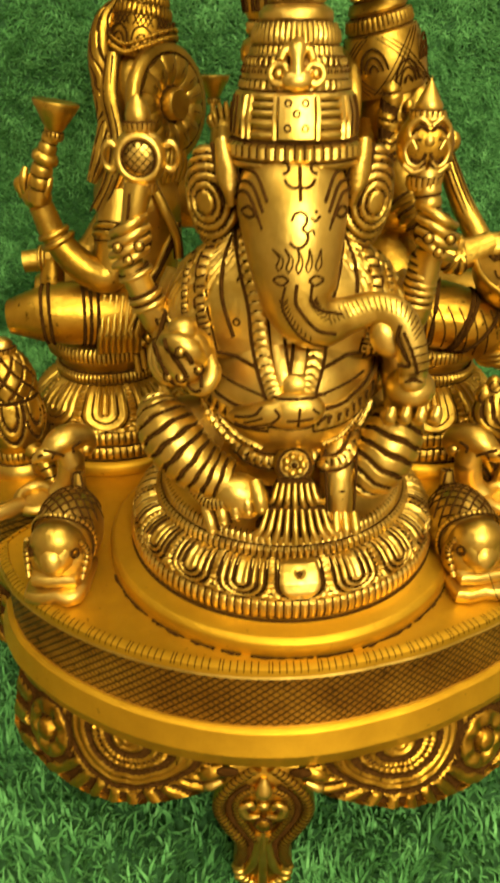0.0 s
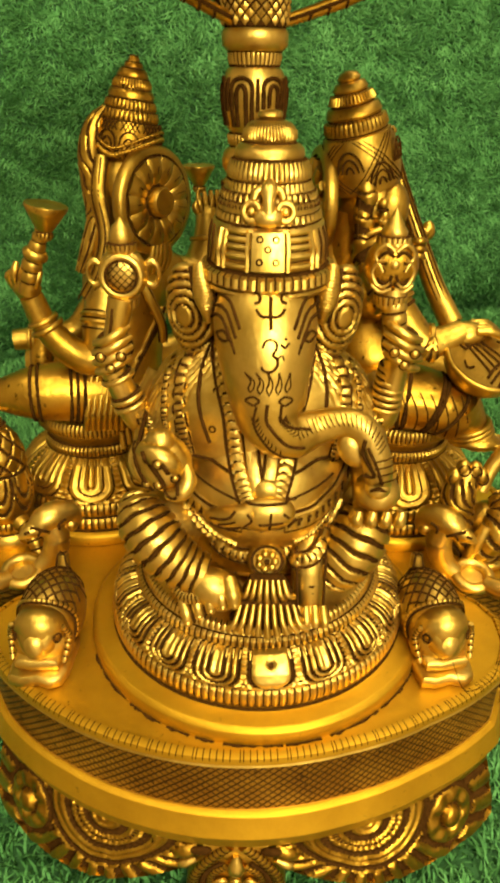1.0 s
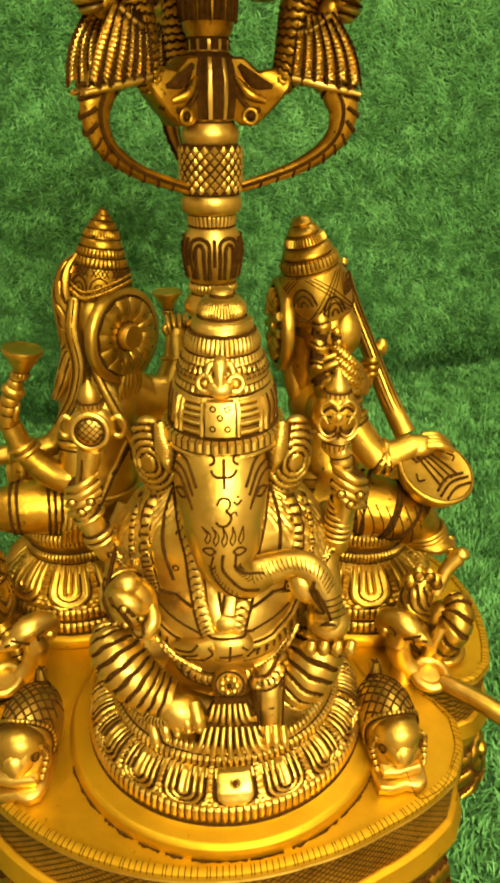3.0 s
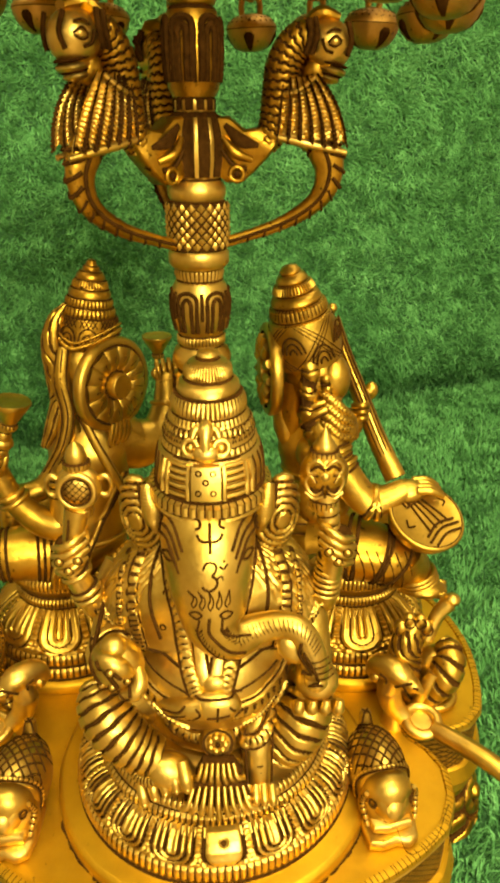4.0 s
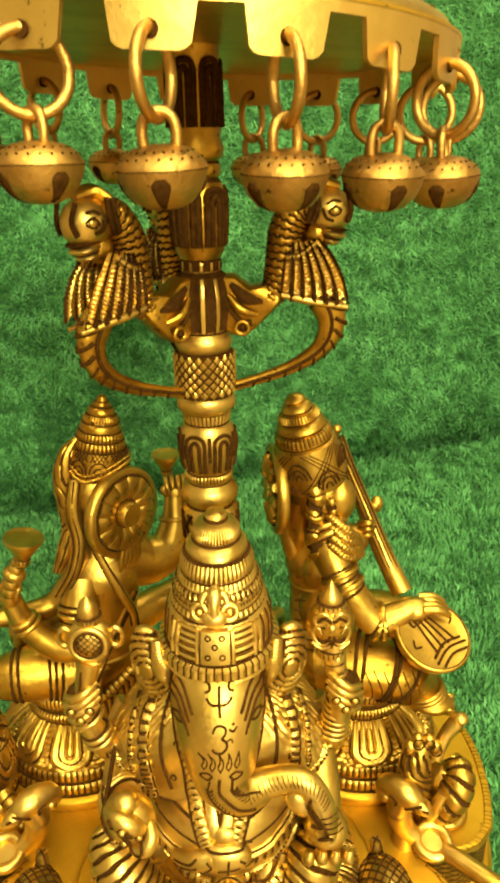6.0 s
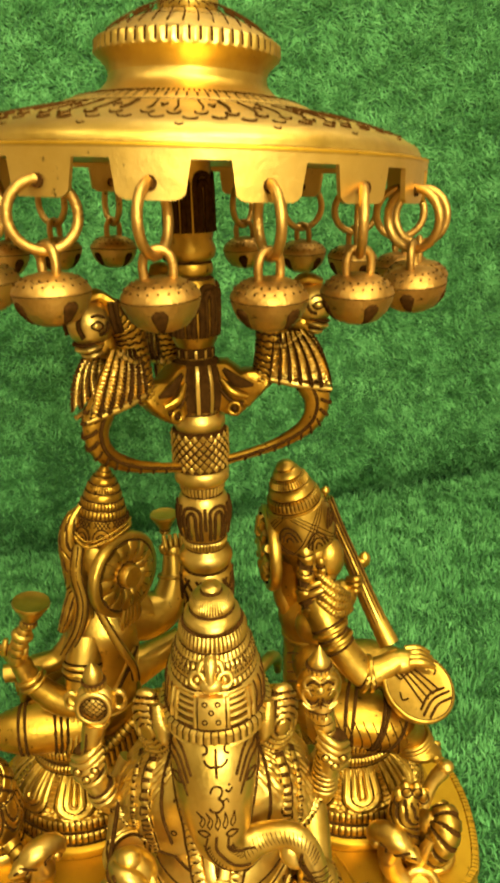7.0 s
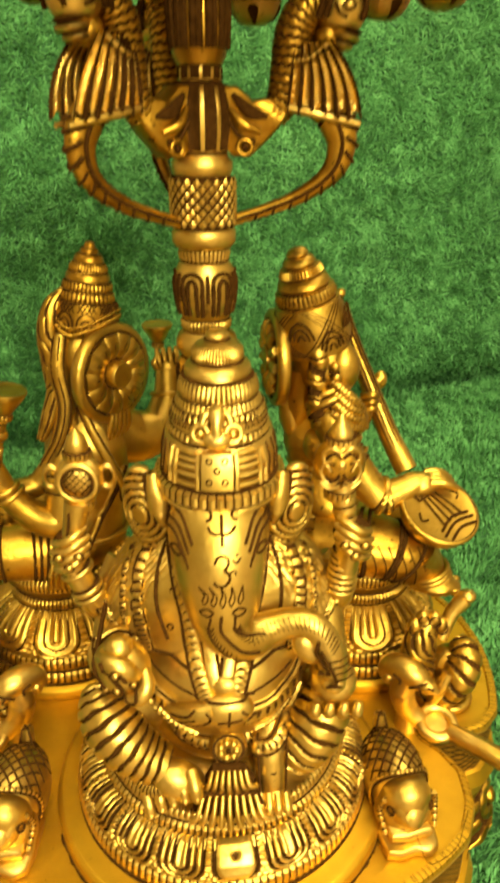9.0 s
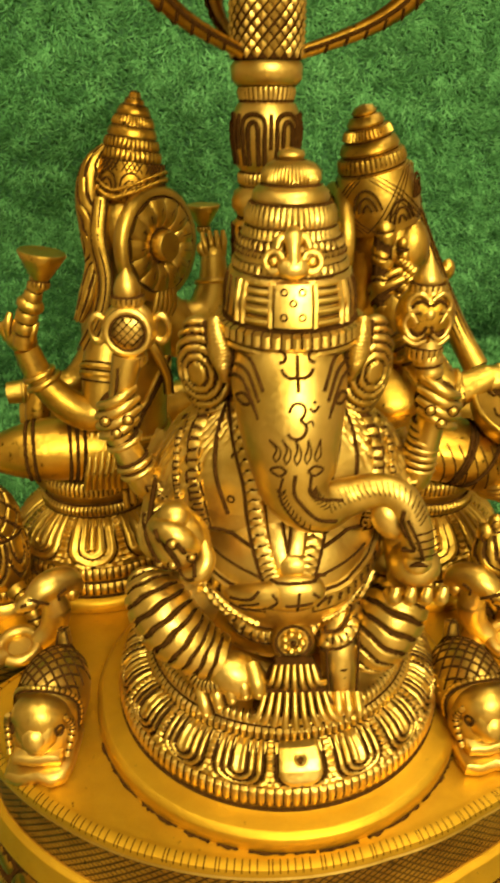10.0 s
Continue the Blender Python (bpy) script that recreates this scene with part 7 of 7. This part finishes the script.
    # lute: neck, strings, pegs, round belly
    still.append((len(f.v), 0))
    neck = [(0.0645, 0.0560, 0.3190), (0.0700, 0.0545, 0.3040), (0.0800, 0.0485, 0.2810), (0.0900, 0.0390, 0.2575), (0.0985, 0.0270, 0.2410)]
    f.tube(neck, [0.0045, 0.0046, 0.0046, 0.0052, 0.0058], 40, 14, B)
    for e in (-1.5, -0.5, 0.5, 1.5):
        up = 0.0049 * math.sqrt(1 - (e * 0.38) ** 2)
        f.line([(x + e * 0.0017, y + e * 0.0004 - 0.86 * up, z + e * 0.0006 + 0.51 * up) for x, y, z in neck], 0.0008, D, 40)
    f.tube([(0.0615, 0.0530, 0.3190), (0.0630, 0.0515, 0.3235), (0.0636, 0.0510, 0.3260)], [0.0020, 0.0019, 0.0024], 12, 10, B)
    f.ball((0.0637, 0.0510, 0.3266), (0.0026, 0.0025, 0.0024), B, seg=12, rings=8)
    still[-1] = (still[-1][0], len(f.v))
    f.tube([(0.0790, 0.0345, 0.2895), (0.0840, 0.0375, 0.2890), (0.0860, 0.0390, 0.2905)], [0.0022, 0.0026, 0.0034], 10, 10, B)
    f.ball((0.0864, 0.0395, 0.2895), (0.0036, 0.0034, 0.0050), B)
    still.append((len(f.v), 0))
    nn = Vector((0.18, -0.45, 0.87)).normalized()
    tn = facing(nn, (-0.55, 0.5, 0.7))
    c = Vector((0.1090, 0.0020, 0.2315))
    f.lathe([(0.0, -0.0150), (0.0080, -0.0142), (0.0140, -0.0105), (0.0180, -0.0050), (0.0196, 0.0), (0.0200, 0.0016), (0.0194, 0.0026), (0.0186, 0.0028, D), (0.0180, 0.0026), (0.0, 0.0036)], at=tuple(c), seg=44, turn=tn)
    at = lambda x, y: c + tn @ Vector((x, y, 0.0037 - 4.5 * (x * x + y * y) * 0.5))
    for e in (-0.006, -0.002, 0.002, 0.006):
        f.line([at(e * 0.6, 0.010), at(e * 0.9, 0.000), at(e * 1.1, -0.008)], 0.0008, D, 10)
    f.line([at(-0.010, -0.009), at(0, -0.0065), at(0.010, -0.009)], 0.0010, D, 12)
    f.line([at(-0.011, -0.012), at(0, -0.0095), at(0.011, -0.012)], 0.0010, D, 12)
    f.line([at(-0.009, -0.0150), at(0, -0.0130), at(0.009, -0.0150)], 0.0010, D, 12)
    for s in (-1, 1):
        f.line([at(s * 0.012, 0.004), at(s * 0.0140, 0.0005), at(s * 0.0110, -0.001)], 0.0007, D, 10)
        f.line([at(s * 0.0065, 0.0125), at(s * 0.0065, 0.0085)], 0.0008, D, 5)
    for e in (-0.0042, -0.0014, 0.0014, 0.0042):
        f.line([at(e, 0.0118), at(e, 0.0092)], 0.0007, D, 4)
    f.line([at(-0.0065, 0.0125), at(0.0065, 0.0125)], 0.0007, D, 6)
    f.line([at(-0.0065, 0.0085), at(0.0065, 0.0085)], 0.0007, D, 6)
    still[-1] = (still[-1][0], len(f.v))
    # head, cheek, leaf-shaped lock with its ornaments, crown
    f.ball((0.0535, 0.0260, 0.304), (0.0150, 0.0160, 0.0185), B, None, 24, 16)
    f.ball((0.0620, 0.0190, 0.3040), (0.0092, 0.0095, 0.0125), B, None, 22, 16)
    def lumps(ss, aa):
        return 0.0006 * np.sin(ss * 32 + 1.2 * np.cos(2 * np.pi * aa)) - 0.0009 * notch((ss * 6 + 0.10 * np.cos(4 * np.pi * aa)) % 1.0 - 0.5, 0.10)

    f.carved_tube([(0.0486, 0.0130, 0.3230), (0.0496, 0.0108, 0.3150), (0.0490, 0.0092, 0.3030), (0.0496, 0.0082, 0.2910), (0.0520, 0.0074, 0.2800), (0.0538, 0.0080, 0.2725)], [0.0024, 0.0048, 0.0046, 0.0048, 0.0050, 0.0022], lumps, 110, 40, B)
    for e in (-0.0030, 0.0030):
        f.line([(0.0496 + e, 0.0078, 0.3150), (0.0490 + e, 0.0060, 0.3030), (0.0496 + e, 0.0050, 0.2910), (0.0520 + e, 0.0042, 0.2810)], 0.0006, D, 26)
    # hanging ear ornament
    for k in range(3):
        f.ball((0.0572 + 0.0010 * k, 0.0085, 0.3075 - 0.0050 * k), (0.0024, 0.0022, 0.0028), B, seg=12, rings=8)
        f.torus((0.0572 + 0.0010 * k, 0.0082, 0.3050 - 0.0050 * k), 0.0022, 0.0006, None, D, 14, 6)
    tilt = rot("Y", -14) @ rot("X", 4)
    base = Vector((0.0500, 0.0250, 0.3150))
    f.lathe([(c[0], c[1] * 1.12, *c[2:]) for c in [(0.0170, -0.002), (0.0179, 0.0040), (0.0174, 0.0120), (0.0155, 0.0190), (0.0140, 0.0196, D), (0.0140, 0.0202), (0.0148, 0.0212, "rib", 0.0006), (0.0140, 0.0246, "rib", 0.0006), (0.0118, 0.0252, D), (0.0118, 0.0257), (0.0126, 0.0267), (0.0113, 0.0295), (0.0096, 0.0300, D), (0.0096, 0.0305), (0.0107, 0.0312, "rib", 0.0006),
             (0.0094, 0.0339, "rib", 0.0006), (0.0072, 0.0344, D), (0.0072, 0.0348), (0.0078, 0.0356), (0.0065, 0.0378), (0.0046, 0.0383, D), (0.0046, 0.0386), (0.0052, 0.0394), (0.0037, 0.0412), (0.0, 0.0420)]], at=tuple(base), ribs=40, turn=tilt, mat=B)
    # crossed straps over scalloped arches
    for k in range(4):
        for s in (-1, 1):
            a = 2 * math.pi * k / 4 - 1.2
            for w in (-0.14, 0.0, 0.14):
                f.line([base + tilt @ around(r + 0.0001, a + w + s * e, z) for r, e, z in ((0.0174, -0.72, -0.0005), (0.0180, -0.36, 0.0050), (0.0174, 0.0, 0.0125), (0.0161, 0.36, 0.0185), (0.0150, 0.62, 0.0215))], 0.0004, D, 30)
        for e0 in (0.0, math.pi / 4):
            a = 2 * math.pi * k / 4 - 1.2 + e0
            for w in (0.34, 0.22, 0.10):
                f.line([base + tilt @ around(0.0181, a - w, 0.0010 + e0 * 0.009), base + tilt @ around(0.0183, a - w * 0.7, 0.0010 + e0 * 0.009 + w * 0.018), base + tilt @ around(0.0179, a, 0.0012 + e0 * 0.009 + w * 0.026), base + tilt @ around(0.0183, a + w * 0.7, 0.0010 + e0 * 0.009 + w * 0.018), base + tilt @ around(0.0181, a + w, 0.0010 + e0 * 0.009)], 0.0007, D, 14)
    nn = Vector((-0.97, -0.12, 0.0)).normalized()
    tn = facing(nn)
    c = Vector((0.0340, 0.0290, 0.3060))
    f.lathe([(0.0225, 0.0), (0.0238, 0.0010), (0.0240, 0.0048), (0.0228, 0.0060), (0.0200, 0.0062, D), (0.0194, 0.0048), (0.0, 0.0048)], at=tuple(c), seg=48, turn=tn)
    for k in range(13):
        a = 2 * math.pi * k / 13
        w = Vector((math.cos(a), math.sin(a), 0))
        f.tube([c + tn @ (w * 0.007 + Vector((0, 0, 0.0054))), c + tn @ (w * 0.012 + Vector((0, 0, 0.0068))), c + tn @ (w * 0.018 + Vector((0, 0, 0.0058)))], [0.0009, 0.0024, 0.0026], 10, 8, B)
    f.lathe([(0.0062, 0.004), (0.0064, 0.0088), (0.0, 0.0100)], at=tuple(c), seg=24, turn=tn)
    f.tube([c + Vector((0.004, -0.003, -0.018)), c + Vector((0.005, -0.004, -0.030)), c + Vector((0.007, -0.004, -0.040))], [0.0065, 0.0060, 0.0045], 14, 12, B)
    # the body leans back over its seat
    for n, (x, y, z) in enumerate(f.v):
        if not any(a <= n < b for a, b in still):
            w = min(max((z - 0.212) / 0.040, 0.0), 1.0)
            w = w * w * (3 - 2 * w)
            f.v[n] = (x + 0.001 * w, y + 0.014 * w, z - 0.009 * w)
    return f


thing("seated_statue", shade_toned(lute_goddess()), "polished golden brass seated goddess statue playing a long-necked lute", "statue", "statues on the stand")


def tortoise():
    """Local: belly on z 0, looking to -y."""
    f = Form()
    f.ball((0, 0.008, 0.0150), (0.0130, 0.0200, 0.0172), B, rot("X", -8), 30, 20)
    f.ball((0, -0.006, 0.0120), (0.0124, 0.0090, 0.0125), B, None, 22, 14)
    # blunt faceted head over a chipped chin ledge
    f.ball((0, -0.0065, 0.0185), (0.0108, 0.0090, 0.0116), B, rot("X", 22), 20, 12)
    f.slab([(0.0092 * math.cos(a) * (1.0 if math.sin(a) > 0 else 0.86), 0.0098 * math.sin(a)) for a in [2 * math.pi * k / 9 + 0.2 for k in range(9)]], 0.0085, (0, -0.0075, 0.0170), facing((0, -0.90, 0.42)), B, 0.0034)
    f.slab([(0.0042 * math.cos(a), 0.0050 * math.sin(a) - 0.002) for a in [2 * math.pi * k / 7 for k in range(7)]], 0.0024, (0, -0.0148, 0.0195), facing((0.1, -0.93, 0.35)), B, 0.0012)
    f.slab([(-0.0118, -0.013), (-0.0110, -0.0200), (-0.0060, -0.0215), (0.001, -0.0202), (0.0060, -0.0218), (0.0105, -0.0195), (0.0118, -0.013), (0.0112, 0.004), (-0.0112, 0.004)], 0.0055, (0, 0, 0), Matrix.Identity(3), B, 0.0012)
    f.slab([(-0.0100, -0.010), (-0.0086, -0.0170), (-0.002, -0.0178), (0.0086, -0.0165), (0.0100, -0.010), (0.0090, 0.000), (-0.0090, 0.000)], 0.0050, (0, 0, 0.0055), Matrix.Identity(3), B, 0.0012)
    for s in (-1, 1):
        f.torus((s * 0.0086, -0.0125, 0.0195), 0.0017, 0.0005, facing((s, -0.6, 0.2)), D, 16, 6)
        f.line([(s * 0.0098, -0.0090, 0.0230), (s * 0.0114, -0.0085, 0.0170), (s * 0.0108, -0.0110, 0.0110)], 0.0009, D, 12)
        f.tube([(s * 0.0104, -0.0100, 0.0230), (s * 0.0118, -0.0090, 0.0170), (s * 0.0104, -0.0140, 0.0085)], [0.0010, 0.0014, 0.0010], 33, 8, B, grooves=8, depth=0.3)
    f.tube([(0, 0.022, 0.016), (0, 0.025, 0.024), (0, 0.0265, 0.031)], [0.004, 0.0032, 0.0026], 14, 10, B)
    collar = [(0.0122 * math.sin(a), -0.0020 - 0.003 * math.cos(2 * a), 0.0160 + 0.0155 * math.cos(a)) for a in np.linspace(-2.0, 2.0, 20)]
    f.tube(collar, 0.0010, 101, 8, B, grooves=25, depth=0.3)
    f.line([(x, y - 0.0016, z) for x, y, z in collar], 0.0006, D, 40)
    tree = f.tree()
    for k in range(-4, 5):
        for s in (-1, 1):
            pts = [(0.0043 * k + s * e * 0.017, 0.011 + e * 0.020, 0.05) for e in np.linspace(-1, 1, 26)]
            pts = [p for p in pts if abs(p[0]) < 0.0122 and -0.003 < p[1] < 0.0285]
            if len(pts) > 3:
                got = f.cast(tree, pts, (0, 0, -1), 0.1)
                if len(got) > 3:
                    f.tube([tuple(q) for q in got], [0.00050] * len(got), len(got) * 2, 6, D)
    return f


shell = thing("tortoise_figure", tortoise(), "small golden brass tortoise with a hatched shell on the stand", "tortoise figure", "tortoises on the stand", at=pose(-0.0835, -0.088, PLATE_Z + 0.0003, 0, 0, -4))
copy_thing(shell, pose(0.0765, -0.086, PLATE_Z + 0.0003, 0, 0, 8))


def scroll_handle():
    """A handle in the east notch: a bird-like hook with slots, a small cup at its foot, a branch outwards."""
    f = Form()
    f.tube([(0.0812, -0.0275, 0.1585), (0.0845, -0.0295, 0.1650), (0.0915, -0.0350, 0.1660), (0.0968, -0.0388, 0.1630), (0.1010, -0.0405, 0.1590)], [0.0028, 0.0056, 0.0068, 0.0052, 0.0018], 34, 18, B)
    f.tube([(0.0960, -0.0395, 0.1630), (0.1000, -0.0425, 0.1625), (0.1040, -0.0445, 0.1605)], [0.0044, 0.0034, 0.0010], 16, 12, B)
    f.tube([(0.0965, -0.0375, 0.1620), (0.1010, -0.0375, 0.1600), (0.1045, -0.0365, 0.1560)], [0.0040, 0.0034, 0.0012], 16, 12, B)
    f.ball((0.0835, -0.0305, 0.1590), (0.0034, 0.0034, 0.0038), B)
    f.tube([(0.0908, -0.0355, 0.1625), (0.0895, -0.0358, 0.1540), (0.0922, -0.0370, 0.1450), (0.0980, -0.0395, 0.1392)], [0.0056, 0.0062, 0.0056, 0.0046], 26, 14, B)
    f.tube([(0.0925, -0.0372, 0.1460), (0.0928, -0.0372, 0.1400), (0.0930, -0.0372, PLATE_Z - 0.0002)], [0.0044, 0.0052, 0.0064], 12, 14, B)
    f.torus((0.1058, -0.0422, 0.1398), 0.0078, 0.0027, rot("X", 14), B, 34, 12)
    f.lathe([(0.0062, 0.0), (0.0040, -0.0012, D), (0.0, -0.0016, D)], at=(0.1058, -0.0422, 0.1390), seg=24, turn=rot("X", 14))
    f.tube([(0.1110, -0.0470, 0.1388), (0.1180, -0.0540, 0.1396), (0.1285, -0.0645, 0.1400), (0.1400, -0.0740, 0.1360), (0.1500, -0.0810, 0.1250), (0.1505, -0.0820, 0.1120)], [0.0042, 0.0047, 0.0048, 0.0046, 0.0042, 0.0028], 40, 14, B)
    tree = f.tree()
    for stroke, r in ((((0.0838, -0.0350, 0.1650), (0.0866, -0.0365, 0.1630), (0.0866, -0.0365, 0.1600)), 0.0010), (((0.0905, -0.0390, 0.1600), (0.0938, -0.0400, 0.1622), (0.0985, -0.0410, 0.1640)), 0.0011), (((0.0938, -0.0400, 0.1622), (0.0955, -0.0400, 0.1590)), 0.0009), (((0.0985, -0.0405, 0.1615), (0.1010, -0.0400, 0.1600)), 0.0010)):
        f.etch(tree, stroke, (0, 0.85, -0.53), r, 14)
    return f


scroll_mesh = scroll_handle()
part("scroll_handle", scroll_mesh, stand, "curled brass scroll handle at the notch of the plate")
part("scroll_handle", scroll_mesh, stand, "curled brass scroll handle at the notch of the plate", pose(0, 0, 0, 0, 0, 104))
flip = Form()
flip.v = [(-x - 0.002, y, z) for x, y, z in scroll_mesh.v]
flip.f = [tuple(reversed(q)) for q in scroll_mesh.f]
flip.m = list(scroll_mesh.m)
part("scroll_handle", flip, stand, "curled brass scroll handle at the notch of the plate")


def swan_figure():
    f = Form()
    f.lathe([(0.0125, PLATE_Z), (0.0130, 0.1362), (0.0118, 0.1385, D), (0.0108, 0.1390), (0.0100, 0.1410), (0.0, 0.1412)], at=(0.1135, -0.0205, 0), seg=32)
    f.torus((0.1170, -0.0215, 0.1375), 0.0105, 0.0022, None, C, 36, 10)
    coil = lambda ss, aa: -0.0009 * notch((ss * 8 + 0.5 * np.cos(2 * np.pi * aa)) % 1.0 - 0.5, 0.20)
    f.carved_tube([(0.1085, -0.0290, 0.1400), (0.1130, -0.0310, 0.1480), (0.1190, -0.0300, 0.1580), (0.1215, -0.0250, 0.1670), (0.1180, -0.0190, 0.1715)], [0.0045, 0.0070, 0.0086, 0.0078, 0.0040], coil, 110, 60, C)
    f.ball((0.1160, -0.0200, 0.1520), (0.0110, 0.0100, 0.0150), C, None, 22, 14)
    plume = lambda ss, aa: -0.0008 * notch((aa * 9 + ss * 0.8) % 1.0 - 0.5, 0.22) * (ss < 0.86)
    f.carved_tube([(0.1060, -0.0250, 0.1420), (0.1000, -0.0265, 0.1560), (0.0982, -0.0255, 0.1700), (0.1000, -0.0240, 0.1800), (0.1025, -0.0235, 0.1880)], [0.0050, 0.0078, 0.0084, 0.0070, 0.0034], plume, 90, 64, C)
    for x, z, r in ((0.0955, 0.1835, 0.0040), (0.0990, 0.1885, 0.0034), (0.1045, 0.1878, 0.0034), (0.1080, 0.1840, 0.0036)):
        f.ball((x, -0.0240, z), (r, r * 0.9, r * 1.25), C, None, 12, 9)
        f.torus((x, -0.0270, z), r * 0.75, 0.0005, facing((0, -1, 0.4)), D, 16, 6)
    f.tube([(0.1090, -0.0240, 0.1760), (0.1140, -0.0200, 0.1870), (0.1200, -0.0180, 0.1940)], [0.0034, 0.0036, 0.0044], 16, 12, B)
    f.ball((0.1215, -0.0175, 0.1955), (0.0042, 0.0042, 0.0032), B)
    f.tube([(0.1060, -0.0320, 0.1420), (0.1085, -0.0335, 0.1530), (0.1120, -0.0325, 0.1620)], [0.0030, 0.0036, 0.0030], 14, 10, B)
    return f


thing("bird_figure", swan_figure(), "tiny golden brass swan figure beside the lute player's seat", "bird figure")


def pot_figure():
    """A squat robed figure: stepped foot, scalloped skirt, latticed upper body, ringed cap."""
    f = Form()
    cx, cy = -0.1255, -0.004
    f.lathe([(0.0150, PLATE_Z), (0.0156, 0.1375), (0.0134, 0.1412, D), (0.0126, 0.1418), (0.0136, 0.1440, "rib", 0.0006), (0.0138, 0.1470, "rib", 0.0006), (0.0128, 0.1482, D), (0.0, 0.1490)], at=(cx, cy, 0), ribs=30)
    r, z = resample([(0.0126, 0.1482), (0.0140, 0.1520), (0.0150, 0.1590), (0.0148, 0.1660), (0.0136, 0.1720), (0.0128, 0.1745), (0.0134, 0.1775), (0.0128, 0.1840), (0.0108, 0.1900), (0.0080, 0.1945), (0.0050, 0.1968)], 120)
    th = 2 * np.pi * np.arange(150) / 150
    pts = np.stack([cx + r[:, None] * np.cos(th)[None], cy + r[:, None] * np.sin(th)[None], np.repeat(z[:, None], len(th), 1)], 2)
    u, v = np.meshgrid(th / (2 * np.pi), z)
    lattice = np.maximum(notch((u * 9 + (v - 0.18) / 0.0105) % 1.0 - 0.5, 0.13), notch((u * 9 - (v - 0.18) / 0.0105) % 1.0 - 0.5, 0.13)) * (v > 0.1762)
    a = (u * 7) % 1.0 * 2 - 1
    q = np.hypot(a * 0.9, (v - 0.172) / 0.020)
    scallop = np.maximum(notch(q - 0.88, 0.09), notch(q - 0.52, 0.09)) * (v < 0.1735)
    waist = notch(v - 0.1748, 0.0012)
    f.carve(pts, 0.0003 - 0.0011 * np.maximum(np.maximum(lattice, scallop), waist), C, cap1=True)
    f.lathe([(0.0058, 0.1955), (0.0066, 0.1968, "rib", 0.0005), (0.0064, 0.1984, D), (0.0050, 0.1990), (0.0050, 0.2008), (0.0032, 0.2026), (0.0, 0.2034)], at=(cx, cy, 0), ribs=18)
    f.ball((-0.1115, -0.018, 0.1420), (0.0045, 0.0045, 0.0045), C)
    f.tube([(-0.1150, -0.016, 0.150), (-0.1080, -0.022, 0.146), (-0.1040, -0.026, 0.137)], [0.0050, 0.0042, 0.0035], 21, 10, C, grooves=5, depth=0.12)
    return f


thing("pot_figure", pot_figure(), "small golden brass ribbed figure beside the lotus goddess's seat", "brass figure")


# ---- a loose thread and the unseen ceiling lamps ----
th = Form()
th.line([(0.0785, -0.108, 0.1500), (0.0830, -0.112, 0.1400), (0.0900, -0.108, 0.1352), (0.0985, -0.102, 0.1352), (0.1045, -0.092, 0.1352), (0.1085, -0.0860, 0.1345), (0.1110, -0.0860, 0.1200), (0.1105, -0.0880, 0.0950), (0.1085, -0.0900, 0.0750)], 0.00022, D, 60)
thread = thing("thread", th, "fine dark thread caught on the tortoise and rim", "thread")
# the last position is the rear lamp added for the dome
for x, y in ((-0.85, -0.75), (0.45, -0.75), (0.40, 0.72)):
    lamp = holder("unseen_ceiling_lamp", pose(x, y, 2.20), "unseen long white ceiling lamp with a plain frame", "ceiling lamp", "ceiling lamps")
    for sx, sy, px, py in ((1.26, 0.03, 0, 0.19), (1.26, 0.03, 0, -0.19), (0.03, 0.41, 0.63, 0), (0.03, 0.41, -0.63, 0)):
        bm = bmesh.new()
        bmesh.ops.create_cube(bm, size=1.0)
        for v in bm.verts:
            v.co = Vector((px + v.co.x * sx, py + v.co.y * sy, v.co.z * 0.05))
        bmesh.ops.bevel(bm, geom=bm.edges[:], offset=0.004, segments=2, affect="EDGES")
        me = bpy.data.meshes.new("frame_bar")
        bm.to_mesh(me)
        bm.free()
        me.materials.append(WHITE)
        part("frame_bar", me, lamp)
    bm = bmesh.new()
    bmesh.ops.create_cube(bm, size=1.0)
    for v in bm.verts:
        v.co = Vector((v.co.x * 1.2, v.co.y * 0.35, 0.11 + v.co.z * 0.18))
    me = bpy.data.meshes.new("housing")
    bm.to_mesh(me)
    bm.free()
    me.materials.append(WHITE)
    part("housing", me, lamp)
